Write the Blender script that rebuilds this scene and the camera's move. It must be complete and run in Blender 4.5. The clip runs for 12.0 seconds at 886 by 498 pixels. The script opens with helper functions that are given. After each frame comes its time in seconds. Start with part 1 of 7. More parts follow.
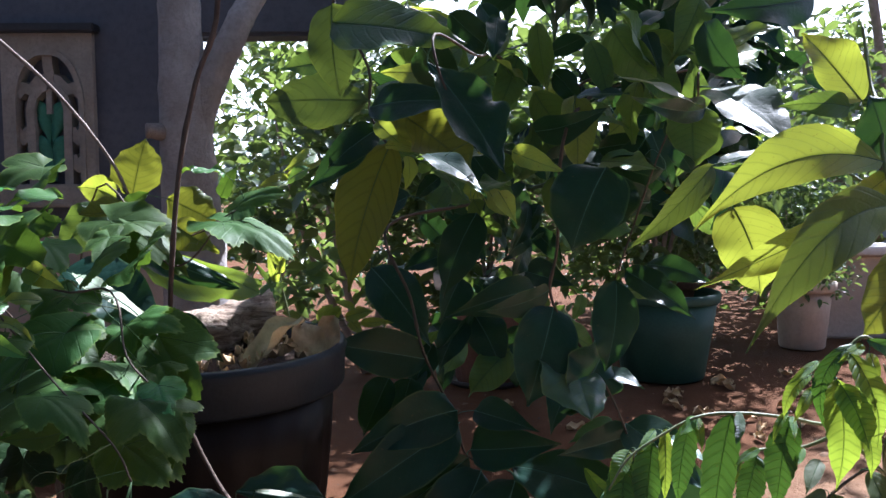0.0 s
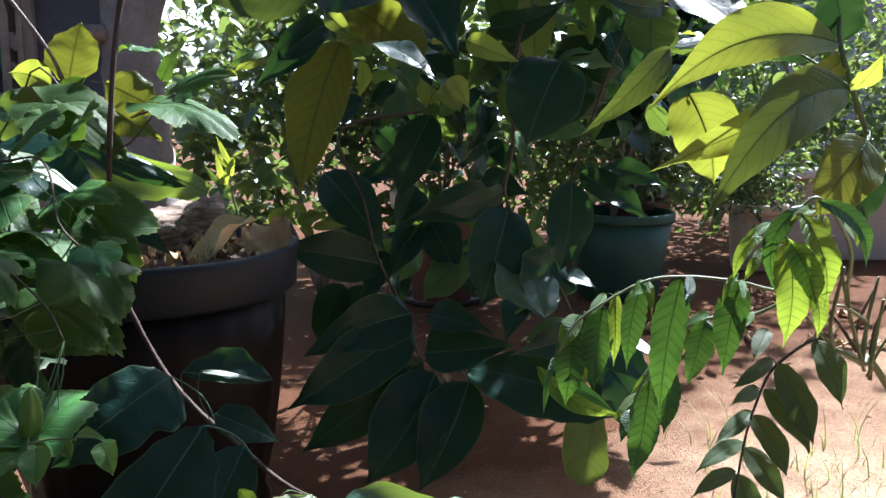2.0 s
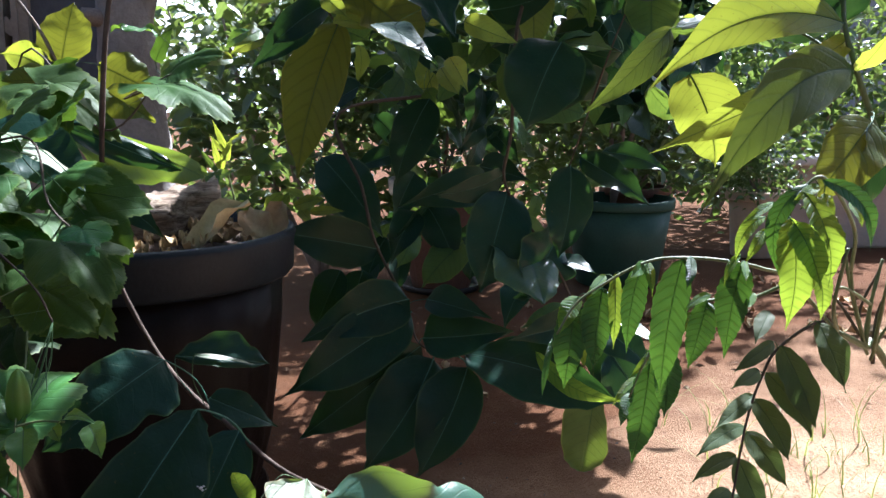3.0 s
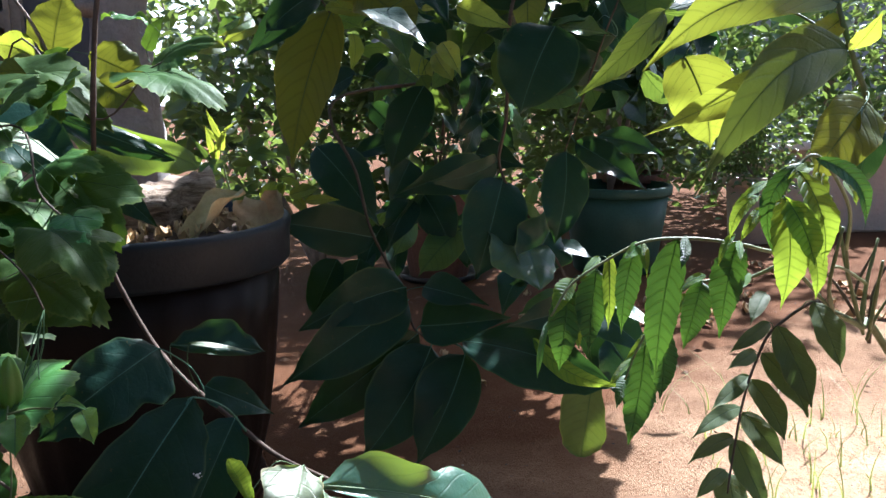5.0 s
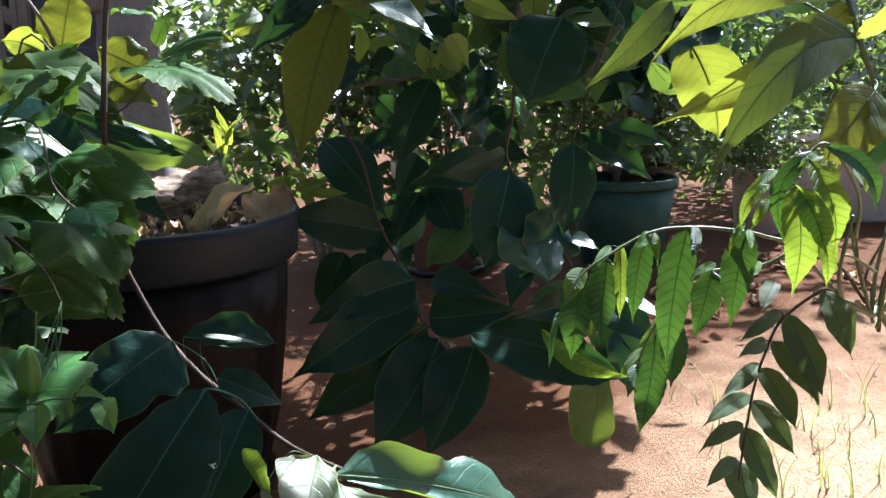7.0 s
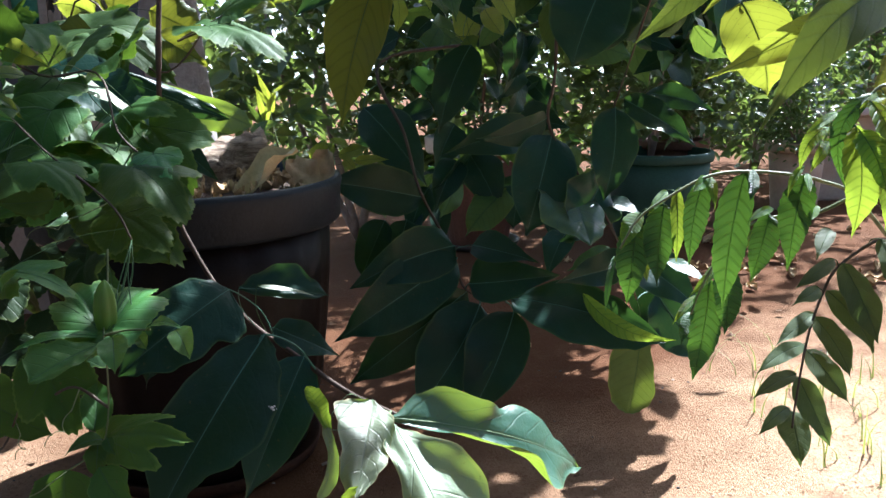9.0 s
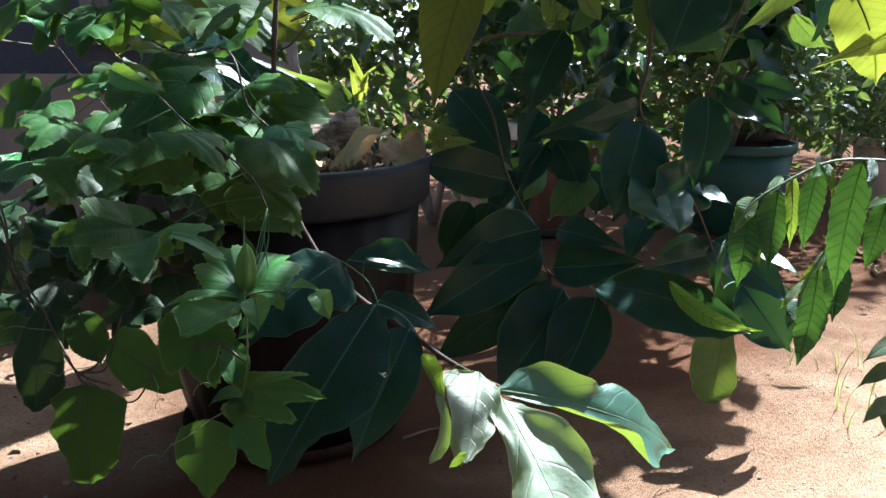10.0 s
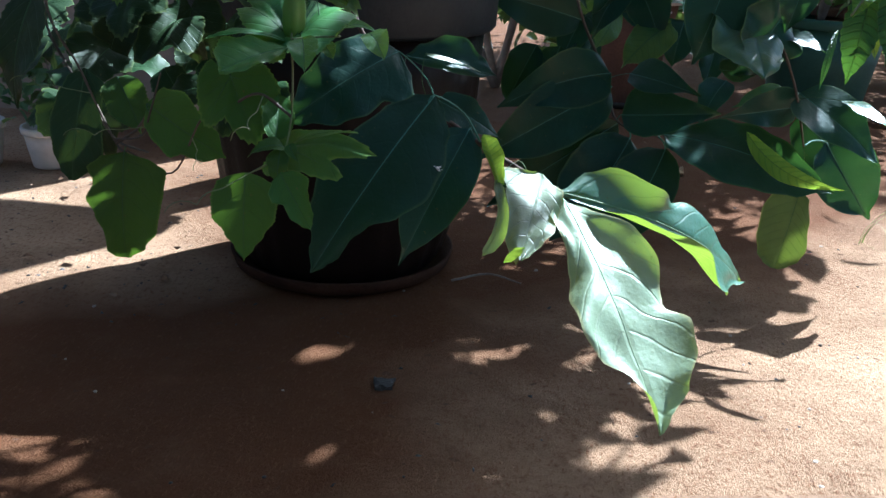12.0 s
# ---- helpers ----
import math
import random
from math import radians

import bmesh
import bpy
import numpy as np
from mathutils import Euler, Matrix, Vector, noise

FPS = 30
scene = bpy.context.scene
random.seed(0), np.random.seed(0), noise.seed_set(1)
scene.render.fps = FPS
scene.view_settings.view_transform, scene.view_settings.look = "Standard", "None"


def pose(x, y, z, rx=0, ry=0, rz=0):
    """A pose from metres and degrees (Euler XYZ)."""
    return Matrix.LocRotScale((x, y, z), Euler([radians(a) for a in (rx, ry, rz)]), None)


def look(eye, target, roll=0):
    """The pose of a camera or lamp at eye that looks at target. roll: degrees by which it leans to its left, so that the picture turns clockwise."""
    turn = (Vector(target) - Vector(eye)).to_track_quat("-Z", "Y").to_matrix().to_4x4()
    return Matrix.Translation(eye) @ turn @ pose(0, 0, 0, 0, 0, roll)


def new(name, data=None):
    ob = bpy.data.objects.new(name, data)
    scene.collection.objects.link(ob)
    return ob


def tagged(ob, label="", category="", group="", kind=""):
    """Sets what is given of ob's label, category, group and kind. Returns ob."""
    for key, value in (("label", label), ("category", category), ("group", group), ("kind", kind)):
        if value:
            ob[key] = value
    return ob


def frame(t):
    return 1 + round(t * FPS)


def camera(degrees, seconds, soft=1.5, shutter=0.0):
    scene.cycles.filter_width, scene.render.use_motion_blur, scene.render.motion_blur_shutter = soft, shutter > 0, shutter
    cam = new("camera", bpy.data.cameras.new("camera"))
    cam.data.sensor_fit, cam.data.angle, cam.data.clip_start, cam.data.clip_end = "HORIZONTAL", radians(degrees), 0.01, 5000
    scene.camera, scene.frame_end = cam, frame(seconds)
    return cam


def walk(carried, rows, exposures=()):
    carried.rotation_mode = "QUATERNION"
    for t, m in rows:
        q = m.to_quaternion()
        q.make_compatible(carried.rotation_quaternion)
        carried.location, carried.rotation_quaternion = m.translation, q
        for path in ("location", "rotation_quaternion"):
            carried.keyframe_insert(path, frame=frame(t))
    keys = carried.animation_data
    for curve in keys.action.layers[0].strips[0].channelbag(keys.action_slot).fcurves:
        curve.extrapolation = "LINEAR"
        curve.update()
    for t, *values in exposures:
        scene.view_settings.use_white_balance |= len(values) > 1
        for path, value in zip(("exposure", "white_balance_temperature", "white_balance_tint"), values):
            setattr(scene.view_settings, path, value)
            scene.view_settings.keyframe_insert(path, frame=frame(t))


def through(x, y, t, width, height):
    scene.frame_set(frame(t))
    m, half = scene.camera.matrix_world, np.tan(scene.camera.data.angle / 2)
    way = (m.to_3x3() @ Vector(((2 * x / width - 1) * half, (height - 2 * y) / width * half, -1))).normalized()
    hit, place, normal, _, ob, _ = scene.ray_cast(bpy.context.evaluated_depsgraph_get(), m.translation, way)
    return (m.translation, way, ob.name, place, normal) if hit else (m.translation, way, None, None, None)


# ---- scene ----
cam = camera(55.1, 12.0)
PATH = [
    (0, (0.084, 0.018, 0.92), (0.045, 2.01, 0.745), -0.1),
    (0.5, (0.093, 0.021, 0.908), (0.101, 2.012, 0.717), -0.0),
    (1, (0.102, 0.032, 0.884), (0.138, 2.019, 0.662), 0.0),
    (1.5, (0.093, 0.034, 0.858), (0.146, 2.013, 0.572), 0.2),
    (2, (0.094, 0.035, 0.849), (0.152, 2.007, 0.522), 0.3),
    (2.5, (0.09, 0.033, 0.85), (0.147, 2.002, 0.502), 0.2),
    (3, (0.097, 0.048, 0.839), (0.156, 2.016, 0.486), 0.3),
    (5, (0.102, 0.05, 0.832), (0.164, 2.014, 0.457), -0.4),
    (5.5, (0.099, 0.052, 0.829), (0.161, 2.013, 0.442), -0.7),
    (6, (0.096, 0.047, 0.829), (0.159, 2.008, 0.438), -0.7),
    (6.5, (0.095, 0.045, 0.83), (0.15, 2.006, 0.442), -0.7),
    (8.5, (0.098, 0.037, 0.82), (0.128, 1.996, 0.417), -1.5),
    (9, (0.067, 0.029, 0.797), (0.052, 1.983, 0.37), -1.2),
    (9.5, (0.039, 0.016, 0.793), (-0.04, 1.963, 0.343), -1.1),
    (10, (0.018, -0.001, 0.794), (-0.142, 1.939, 0.337), -0.2),
    (10.5, (0.021, 0.017, 0.74), (-0.182, 1.925, 0.176), 0.7),
    (11, (0.013, 0.034, 0.718), (-0.194, 1.911, 0.06), 2.1),
    (11.5, (0.016, 0.036, 0.706), (-0.202, 1.901, 0.018), 2.6),
    (12, (0.01, 0.039, 0.685), (-0.26, 1.887, -0.031), 2.6),
]
walk(cam, [(t, look(eye, target, roll)) for t, eye, target, roll in PATH], [(0.0, 2.08, 5400, 18), (2.0, 2.16, 5450, 14), (6.0, 2.25, 5500, 12), (8.5, 2.28, 5500, 11), (9.5, 2.38, 5450, 8), (10.5, 2.18, 5150, 6), (11.0, 2.24, 4950, 3), (11.5, 2.18, 4950, 3), (12.0, 2.36, 4950, 2)])

# ---- light ----
SUN_AZ, SUN_EL = 32.0, 47.0
world = bpy.data.worlds.new("sky")
scene.world = world
world.use_nodes = True
wn = world.node_tree
sky = wn.nodes.new("ShaderNodeTexSky")
sky.sky_type = "NISHITA"
sky.sun_disc = False
sky.dust_density, sky.air_density = 3.2, 1.2
sky.sun_elevation = radians(SUN_EL)
sky.sun_rotation = radians(SUN_AZ)
wn.nodes["Background"].inputs["Strength"].default_value = 0.052
wn.links.new(sky.outputs[0], wn.nodes["Background"].inputs["Color"])
sun = new("sun", bpy.data.lights.new("sun", "SUN"))
sun.data.energy, sun.data.angle, sun.data.color = 5.0, radians(0.55), (1.0, 0.965, 0.90)
sun_way = Vector((math.sin(radians(SUN_AZ)) * math.cos(radians(SUN_EL)), math.cos(radians(SUN_AZ)) * math.cos(radians(SUN_EL)), math.sin(radians(SUN_EL))))
sun.matrix_world = look(sun_way * 20, (0, 0, 0))

# ---- materials ----
rng = random.Random(7)


def math_node(nt, op, a, b=None, c=None, clamp=False):
    n = nt.nodes.new("ShaderNodeMath")
    n.operation, n.use_clamp = op, clamp
    for i, v in enumerate((a, b, c)):
        if v is None:
            continue
        if isinstance(v, (int, float)):
            n.inputs[i].default_value = v
        else:
            nt.links.new(v, n.inputs[i])
    return n.outputs[0]


def mix_colour(nt, fac, a, b, blend="MIX"):
    n = nt.nodes.new("ShaderNodeMix")
    n.data_type, n.blend_type = "RGBA", blend
    for key, v in ((0, fac), (6, a), (7, b)):
        if isinstance(v, (int, float)):
            n.inputs[key].default_value = v
        elif isinstance(v, tuple):
            n.inputs[key].default_value = (*v, 1.0)
        else:
            nt.links.new(v, n.inputs[key])
    return n.outputs[2]


def noise_node(nt, vector, scale, detail=3.0, rough=0.55):
    n = nt.nodes.new("ShaderNodeTexNoise")
    n.inputs["Scale"].default_value, n.inputs["Detail"].default_value, n.inputs["Roughness"].default_value = scale, detail, rough
    if vector is not None:
        nt.links.new(vector, n.inputs["Vector"])
    return n.outputs["Fac"]


def ramp(nt, fac, lo, hi):
    n = nt.nodes.new("ShaderNodeMapRange")
    n.inputs["From Min"].default_value, n.inputs["From Max"].default_value = lo, hi
    nt.links.new(fac, n.inputs["Value"])
    return n.outputs["Result"]


def material(name):
    m = bpy.data.materials.new(name)
    m.use_nodes = True
    nt = m.node_tree
    return m, nt, nt.nodes["Principled BSDF"], nt.nodes.new("ShaderNodeTexCoord")


def surface(name, colour, other, rough=0.6, fine=60.0, coarse=6.0, bump=0.3, metal=0.0, depth=0.004, shine=0.5):
    """A two-scale grained surface between two colours."""
    m, nt, bsdf, tc = material(name)
    a = noise_node(nt, tc.outputs["Object"], coarse, 4.0)
    b = noise_node(nt, tc.outputs["Object"], fine, 5.0, 0.65)
    col = mix_colour(nt, ramp(nt, a, 0.35, 0.7), colour, other)
    shade = tuple(c * 0.72 for c in colour)
    col = mix_colour(nt, math_node(nt, "MULTIPLY", ramp(nt, b, 0.45, 0.75), 0.6, clamp=True), col, shade)
    nt.links.new(col, bsdf.inputs["Base Color"])
    nt.links.new(math_node(nt, "MULTIPLY_ADD", b, 0.25, rough - 0.12, clamp=True), bsdf.inputs["Roughness"])
    bsdf.inputs["Metallic"].default_value = metal
    bsdf.inputs["Specular IOR Level"].default_value = shine
    bp = nt.nodes.new("ShaderNodeBump")
    bp.inputs["Strength"].default_value, bp.inputs["Distance"].default_value = bump, depth
    nt.links.new(b, bp.inputs["Height"])
    nt.links.new(bp.outputs[0], bsdf.inputs["Normal"])
    return m


def leaf_material(name, colour, light, through=0.45, rough=0.38, ribs=9.0, palmate=False, glossy=0.5, veins=0.35, relief=0.45, fat=13.0, speckle=0.66, fine=0.6, slope=0.75):
    """A leaf: glossy skin over a sheet that lets sunlight through, ribs from the sheet's own coordinates."""
    m, nt, bsdf, tc = material(name)
    sep = nt.nodes.new("ShaderNodeSeparateXYZ")
    nt.links.new(tc.outputs["UV"], sep.inputs[0])
    u, v = sep.outputs[0], sep.outputs[1]
    across = math_node(nt, "ABSOLUTE", math_node(nt, "SUBTRACT", u, 0.5))
    wobble = noise_node(nt, tc.outputs["Object"], 40.0, 2.0)
    slant = math_node(nt, "MULTIPLY_ADD", math_node(nt, "POWER", across, 1.5), -slope if not palmate else -1.0, v)
    slant = math_node(nt, "MULTIPLY_ADD", wobble, 0.03, slant)
    saw = math_node(nt, "ABSOLUTE", math_node(nt, "SUBTRACT", math_node(nt, "FRACT", math_node(nt, "MULTIPLY", slant, ribs)), 0.5))
    rib = math_node(nt, "SUBTRACT", 1.0, math_node(nt, "MULTIPLY", saw, fat, clamp=True), clamp=True)
    mid = math_node(nt, "SUBTRACT", 1.0, math_node(nt, "MULTIPLY", across, 26.0, clamp=True), clamp=True)
    vein = math_node(nt, "MAXIMUM", math_node(nt, "MULTIPLY", rib, fine), mid)
    skirt = nt.nodes.new("ShaderNodeUVMap")
    skirt.uv_map = "Rim"
    split = nt.nodes.new("ShaderNodeSeparateXYZ")
    nt.links.new(skirt.outputs[0], split.inputs[0])
    margin = math_node(nt, "MULTIPLY", ramp(nt, split.outputs[0], 0.93, 0.985), 0.55, clamp=True)
    grain = noise_node(nt, tc.outputs["Object"], 170.0, 4.0, 0.7)
    patch = noise_node(nt, tc.outputs["Object"], 22.0, 3.0)
    info = nt.nodes.new("ShaderNodeObjectInfo")
    hsv = nt.nodes.new("ShaderNodeHueSaturation")
    nt.links.new(math_node(nt, "MULTIPLY_ADD", info.outputs["Random"], 0.03, 0.487), hsv.inputs["Hue"])
    nt.links.new(math_node(nt, "MULTIPLY_ADD", info.outputs["Random"], 0.5, 0.75), hsv.inputs["Value"])
    base = mix_colour(nt, ramp(nt, patch, 0.35, 0.75), colour, tuple(c * 1.45 for c in colour))
    base = mix_colour(nt, math_node(nt, "MULTIPLY", vein, veins), base, (colour[0] * 2.6 + 0.05, colour[1] * 2.0 + 0.06, colour[2] * 2.0 + 0.03))
    base = mix_colour(nt, margin, base, (colour[0] * 3.0 + 0.05, colour[1] * 1.8 + 0.07, colour[2] * 1.5 + 0.015))
    spots = math_node(nt, "MULTIPLY", ramp(nt, grain, speckle, speckle + 0.05), 0.55, clamp=True)
    base = mix_colour(nt, spots, base, (0.12, 0.10, 0.03))
    nt.links.new(base, hsv.inputs["Color"])
    nt.links.new(hsv.outputs[0], bsdf.inputs["Base Color"])
    nt.links.new(math_node(nt, "MULTIPLY_ADD", grain, 0.22, rough - 0.1, clamp=True), bsdf.inputs["Roughness"])
    bsdf.inputs["Specular IOR Level"].default_value = glossy
    bp = nt.nodes.new("ShaderNodeBump")
    bp.inputs["Strength"].default_value, bp.inputs["Distance"].default_value = 0.6, 0.0022
    pucker = noise_node(nt, tc.outputs["Object"], 75.0, 3.0, 0.6)
    height = math_node(nt, "MULTIPLY_ADD", vein, -relief, math_node(nt, "MULTIPLY_ADD", patch, 1.2, math_node(nt, "MULTIPLY_ADD", pucker, 0.5, math_node(nt, "MULTIPLY", grain, 0.35))))
    nt.links.new(height, bp.inputs["Height"])
    nt.links.new(bp.outputs[0], bsdf.inputs["Normal"])
    thin = nt.nodes.new("ShaderNodeBsdfTranslucent")
    deep = mix_colour(nt, math_node(nt, "MULTIPLY", vein, 0.8), light, tuple(c * 0.38 for c in light))
    deep = mix_colour(nt, math_node(nt, "MULTIPLY", ramp(nt, patch, 0.3, 0.8), 0.5), deep, tuple(c * 0.7 for c in light))
    deep = mix_colour(nt, spots, deep, (0.10, 0.07, 0.01))
    nt.links.new(deep, thin.inputs["Color"])
    both = nt.nodes.new("ShaderNodeMixShader")
    both.inputs[0].default_value = through
    nt.links.new(bsdf.outputs[0], both.inputs[1])
    nt.links.new(thin.outputs[0], both.inputs[2])
    nt.links.new(both.outputs[0], nt.nodes["Material Output"].inputs["Surface"])
    return m


def split_wood():
    """Grey weathered wood with torn fibres along its length."""
    m, nt, bsdf, tc = material("dead_wood")
    along = nt.nodes.new("ShaderNodeMapping")
    along.inputs["Rotation"].default_value, along.inputs["Scale"].default_value = (0, 0, radians(-32)), (7.0, 60.0, 75.0)
    nt.links.new(tc.outputs["Object"], along.inputs["Vector"])
    fibre = noise_node(nt, along.outputs[0], 1.0, 6.0, 0.7)
    patch = noise_node(nt, tc.outputs["Object"], 24.0, 3.0)
    col = mix_colour(nt, ramp(nt, fibre, 0.36, 0.62), (0.085, 0.050, 0.030), (0.56, 0.44, 0.33))
    col = mix_colour(nt, math_node(nt, "MULTIPLY", ramp(nt, patch, 0.45, 0.75), 0.6, clamp=True), col, (0.30, 0.20, 0.13))
    nt.links.new(col, bsdf.inputs["Base Color"])
    bsdf.inputs["Roughness"].default_value = 0.9
    bp = nt.nodes.new("ShaderNodeBump")
    bp.inputs["Strength"].default_value, bp.inputs["Distance"].default_value = 1.0, 0.012
    nt.links.new(fibre, bp.inputs["Height"])
    nt.links.new(bp.outputs[0], bsdf.inputs["Normal"])
    return m


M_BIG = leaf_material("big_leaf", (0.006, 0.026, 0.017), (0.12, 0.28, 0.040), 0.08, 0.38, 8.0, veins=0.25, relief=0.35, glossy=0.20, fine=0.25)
# Pale waxy leaves; also thin blades that paint sun gleam onto dark leaves.
M_WAXYGLEAM = leaf_material("waxy_leaf_and_gleam", (0.155, 0.195, 0.126), (0.42, 0.58, 0.06), 0.22, 0.44, 7.0, glossy=0.45, veins=0.15, relief=0.45)
M_PALE = leaf_material("pale_leaf", (0.060, 0.125, 0.030), (0.42, 0.48, 0.040), 0.44, 0.42, 11.0, fat=9.0, speckle=0.62, relief=0.6, veins=0.0)
M_MID = leaf_material("mid_leaf", (0.030, 0.092, 0.030), (0.19, 0.28, 0.030), 0.30, 0.40, 9.0, veins=0.0, fat=7.0, speckle=0.64, relief=0.6, glossy=0.3)
M_VINE = leaf_material("vine_leaf", (0.027, 0.067, 0.014), (0.18, 0.32, 0.025), 0.18, 0.54, 6.0, True, 0.16, 0.12, relief=0.3)
# Darkened copy of the vine leaf, with the shade put into its colour.
M_VINESHADE = leaf_material("shaded_vine_leaf", (0.015, 0.032, 0.011), (0.06, 0.09, 0.014), 0.08, 0.50, 6.0, True, 0.15, 0.12, relief=0.3)
M_YOUNG = leaf_material("young_vine_leaf", (0.040, 0.122, 0.030), (0.28, 0.46, 0.040), 0.24, 0.42, 6.0, True, 0.30, 0.12, relief=0.3)
M_CURL = leaf_material("curled_leaf", (0.026, 0.078, 0.052), (0.40, 0.56, 0.05), 0.22, 0.36, 8.0, glossy=0.5, veins=0.15)
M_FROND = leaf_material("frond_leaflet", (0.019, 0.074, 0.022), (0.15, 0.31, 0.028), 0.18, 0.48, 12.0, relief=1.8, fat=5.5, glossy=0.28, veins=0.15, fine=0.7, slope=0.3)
# Sunlit copy of M_FROND, with the light put into its colours.
M_FRONDLIT = leaf_material("sunlit_frond_leaflet", (0.044, 0.120, 0.026), (0.38, 0.52, 0.04), 0.42, 0.55, 12.0, relief=2.0, fat=5.0, glossy=0.15, veins=0.08, fine=0.7, slope=0.3)
# Dimmer olive version of the mid leaf; part of its shade is painted in.
M_OLIVE = leaf_material("olive_leaf", (0.055, 0.085, 0.026), (0.24, 0.32, 0.030), 0.15, 0.45, 9.0, veins=0.0, fat=7.0, relief=0.6, glossy=0.25)
# Mid leaf as it looks under other leaves, shade put into the colour.
M_SHADELEAF = leaf_material("shaded_mid_leaf", (0.026, 0.058, 0.022), (0.16, 0.22, 0.022), 0.14, 0.42, 9.0, veins=0.0, fat=7.0, relief=0.6, glossy=0.35)
M_BUD = leaf_material("flower_bud", (0.085, 0.165, 0.028), (0.34, 0.46, 0.05), 0.25, 0.35, 5.0, glossy=0.5, veins=0.0)
M_FAN = leaf_material("fan_leaflet", (0.050, 0.075, 0.032), (0.17, 0.25, 0.05), 0.26, 0.6, 8.0, veins=0.12, glossy=0.15)
M_GOLD = leaf_material("yellowing_leaf", (0.058, 0.090, 0.018), (0.28, 0.30, 0.022), 0.38, 0.45, 10.0, fat=6.0, glossy=0.3, speckle=0.64, relief=0.6, veins=0.0)
M_FAR = leaf_material("hedge_leaf", (0.042, 0.086, 0.036), (0.28, 0.39, 0.07), 0.28, 0.40, 3.0)
M_DRY = surface("dry_leaf", (0.40, 0.25, 0.12), (0.58, 0.45, 0.24), 0.75, 90, 14, 0.5)
M_STRAW = surface("straw_leaf", (0.50, 0.41, 0.21), (0.62, 0.54, 0.32), 0.7, 120, 14, 0.4)
M_CRUMB = surface("leaf_crumb", (0.14, 0.075, 0.04), (0.24, 0.14, 0.075), 0.9, 90, 14, 0.4)
M_RIB = surface("leaf_rib", (0.045, 0.095, 0.035), (0.060, 0.115, 0.045), 0.7, 200, 40, 0.1, shine=0.2)
M_RIBTEAL = surface("teal_rib", (0.060, 0.145, 0.100), (0.075, 0.165, 0.115), 0.6, 200, 40, 0.1, shine=0.2)
M_RIBPALE = surface("pale_rib", (0.14, 0.21, 0.11), (0.18, 0.25, 0.14), 0.6, 200, 40, 0.1, shine=0.2)
M_TWIG = surface("green_twig", (0.10, 0.14, 0.045), (0.15, 0.16, 0.06), 0.55, 160, 30, 0.3)
M_BROWN = surface("brown_twig", (0.17, 0.13, 0.105), (0.29, 0.235, 0.20), 0.75, 220, 25, 0.5)
M_DARKSTEM = surface("dark_stem", (0.07, 0.055, 0.04), (0.12, 0.09, 0.065), 0.7, 200, 25, 0.4, shine=0.2)
M_REDSTEM = surface("red_brown_stem", (0.066, 0.046, 0.036), (0.118, 0.086, 0.068), 0.85, 200, 25, 0.4, shine=0.2)
M_BARK = surface("bark", (0.25, 0.225, 0.21), (0.38, 0.35, 0.335), 0.85, 70, 9, 0.8, depth=0.008)
M_RIM = surface("rim_plastic", (0.008, 0.014, 0.022), (0.013, 0.022, 0.032), 0.5, 130, 8, 0.2, shine=0.28)
M_POT = surface("pot_plastic", (0.006, 0.0042, 0.004), (0.011, 0.007, 0.006), 0.5, 140, 7, 0.15, shine=0.16)
M_SAUCER = surface("saucer_plastic", (0.024, 0.011, 0.007), (0.055, 0.027, 0.016), 0.85, 110, 9, 0.4, shine=0.1)
M_SOIL = surface("soil", (0.055, 0.032, 0.02), (0.10, 0.055, 0.032), 0.95, 90, 20, 1.0, depth=0.02)
M_WOOD = split_wood()
M_GREENPOT = surface("green_plastic", (0.022, 0.066, 0.050), (0.034, 0.088, 0.066), 0.5, 120, 6, 0.15, shine=0.25)
M_TERRA = surface("terracotta", (0.105, 0.048, 0.030), (0.15, 0.068, 0.042), 0.8, 90, 8, 0.4)
M_WHITE = surface("white_paint", (0.66, 0.62, 0.58), (0.52, 0.48, 0.44), 0.6, 60, 5, 0.3)
M_BEIGE = surface("beige_plaster", (0.52, 0.42, 0.33), (0.42, 0.33, 0.25), 0.85, 45, 3, 0.5, depth=0.006)
M_PINK = surface("pink_plaster", (0.36, 0.275, 0.22), (0.29, 0.22, 0.175), 0.85, 45, 3, 0.5, depth=0.006)
M_DARKWALL = surface("dark_wall_face", (0.065, 0.070, 0.085), (0.090, 0.094, 0.108), 0.8, 40, 3, 0.4, depth=0.006)
M_STONE = surface("cast_stone", (0.245, 0.21, 0.17), (0.35, 0.30, 0.245), 0.85, 90, 12, 0.7)
M_GREENSTONE = surface("green_cast", (0.040, 0.165, 0.098), (0.055, 0.215, 0.13), 0.75, 90, 12, 0.5)
M_GREYWALL = surface("grey_plaster", (0.24, 0.26, 0.30), (0.30, 0.32, 0.36), 0.85, 20, 1, 0.3)
M_BLACK = surface("black_chip", (0.02, 0.018, 0.016), (0.035, 0.03, 0.028), 0.6, 200, 40, 0.4)
M_GRASS = leaf_material("grass_blade", (0.12, 0.155, 0.05), (0.42, 0.46, 0.10), 0.28, 0.5, 2.0)
M_PEBBLE = surface("pebble", (0.32, 0.26, 0.21), (0.42, 0.36, 0.30), 0.8, 120, 30, 0.5)


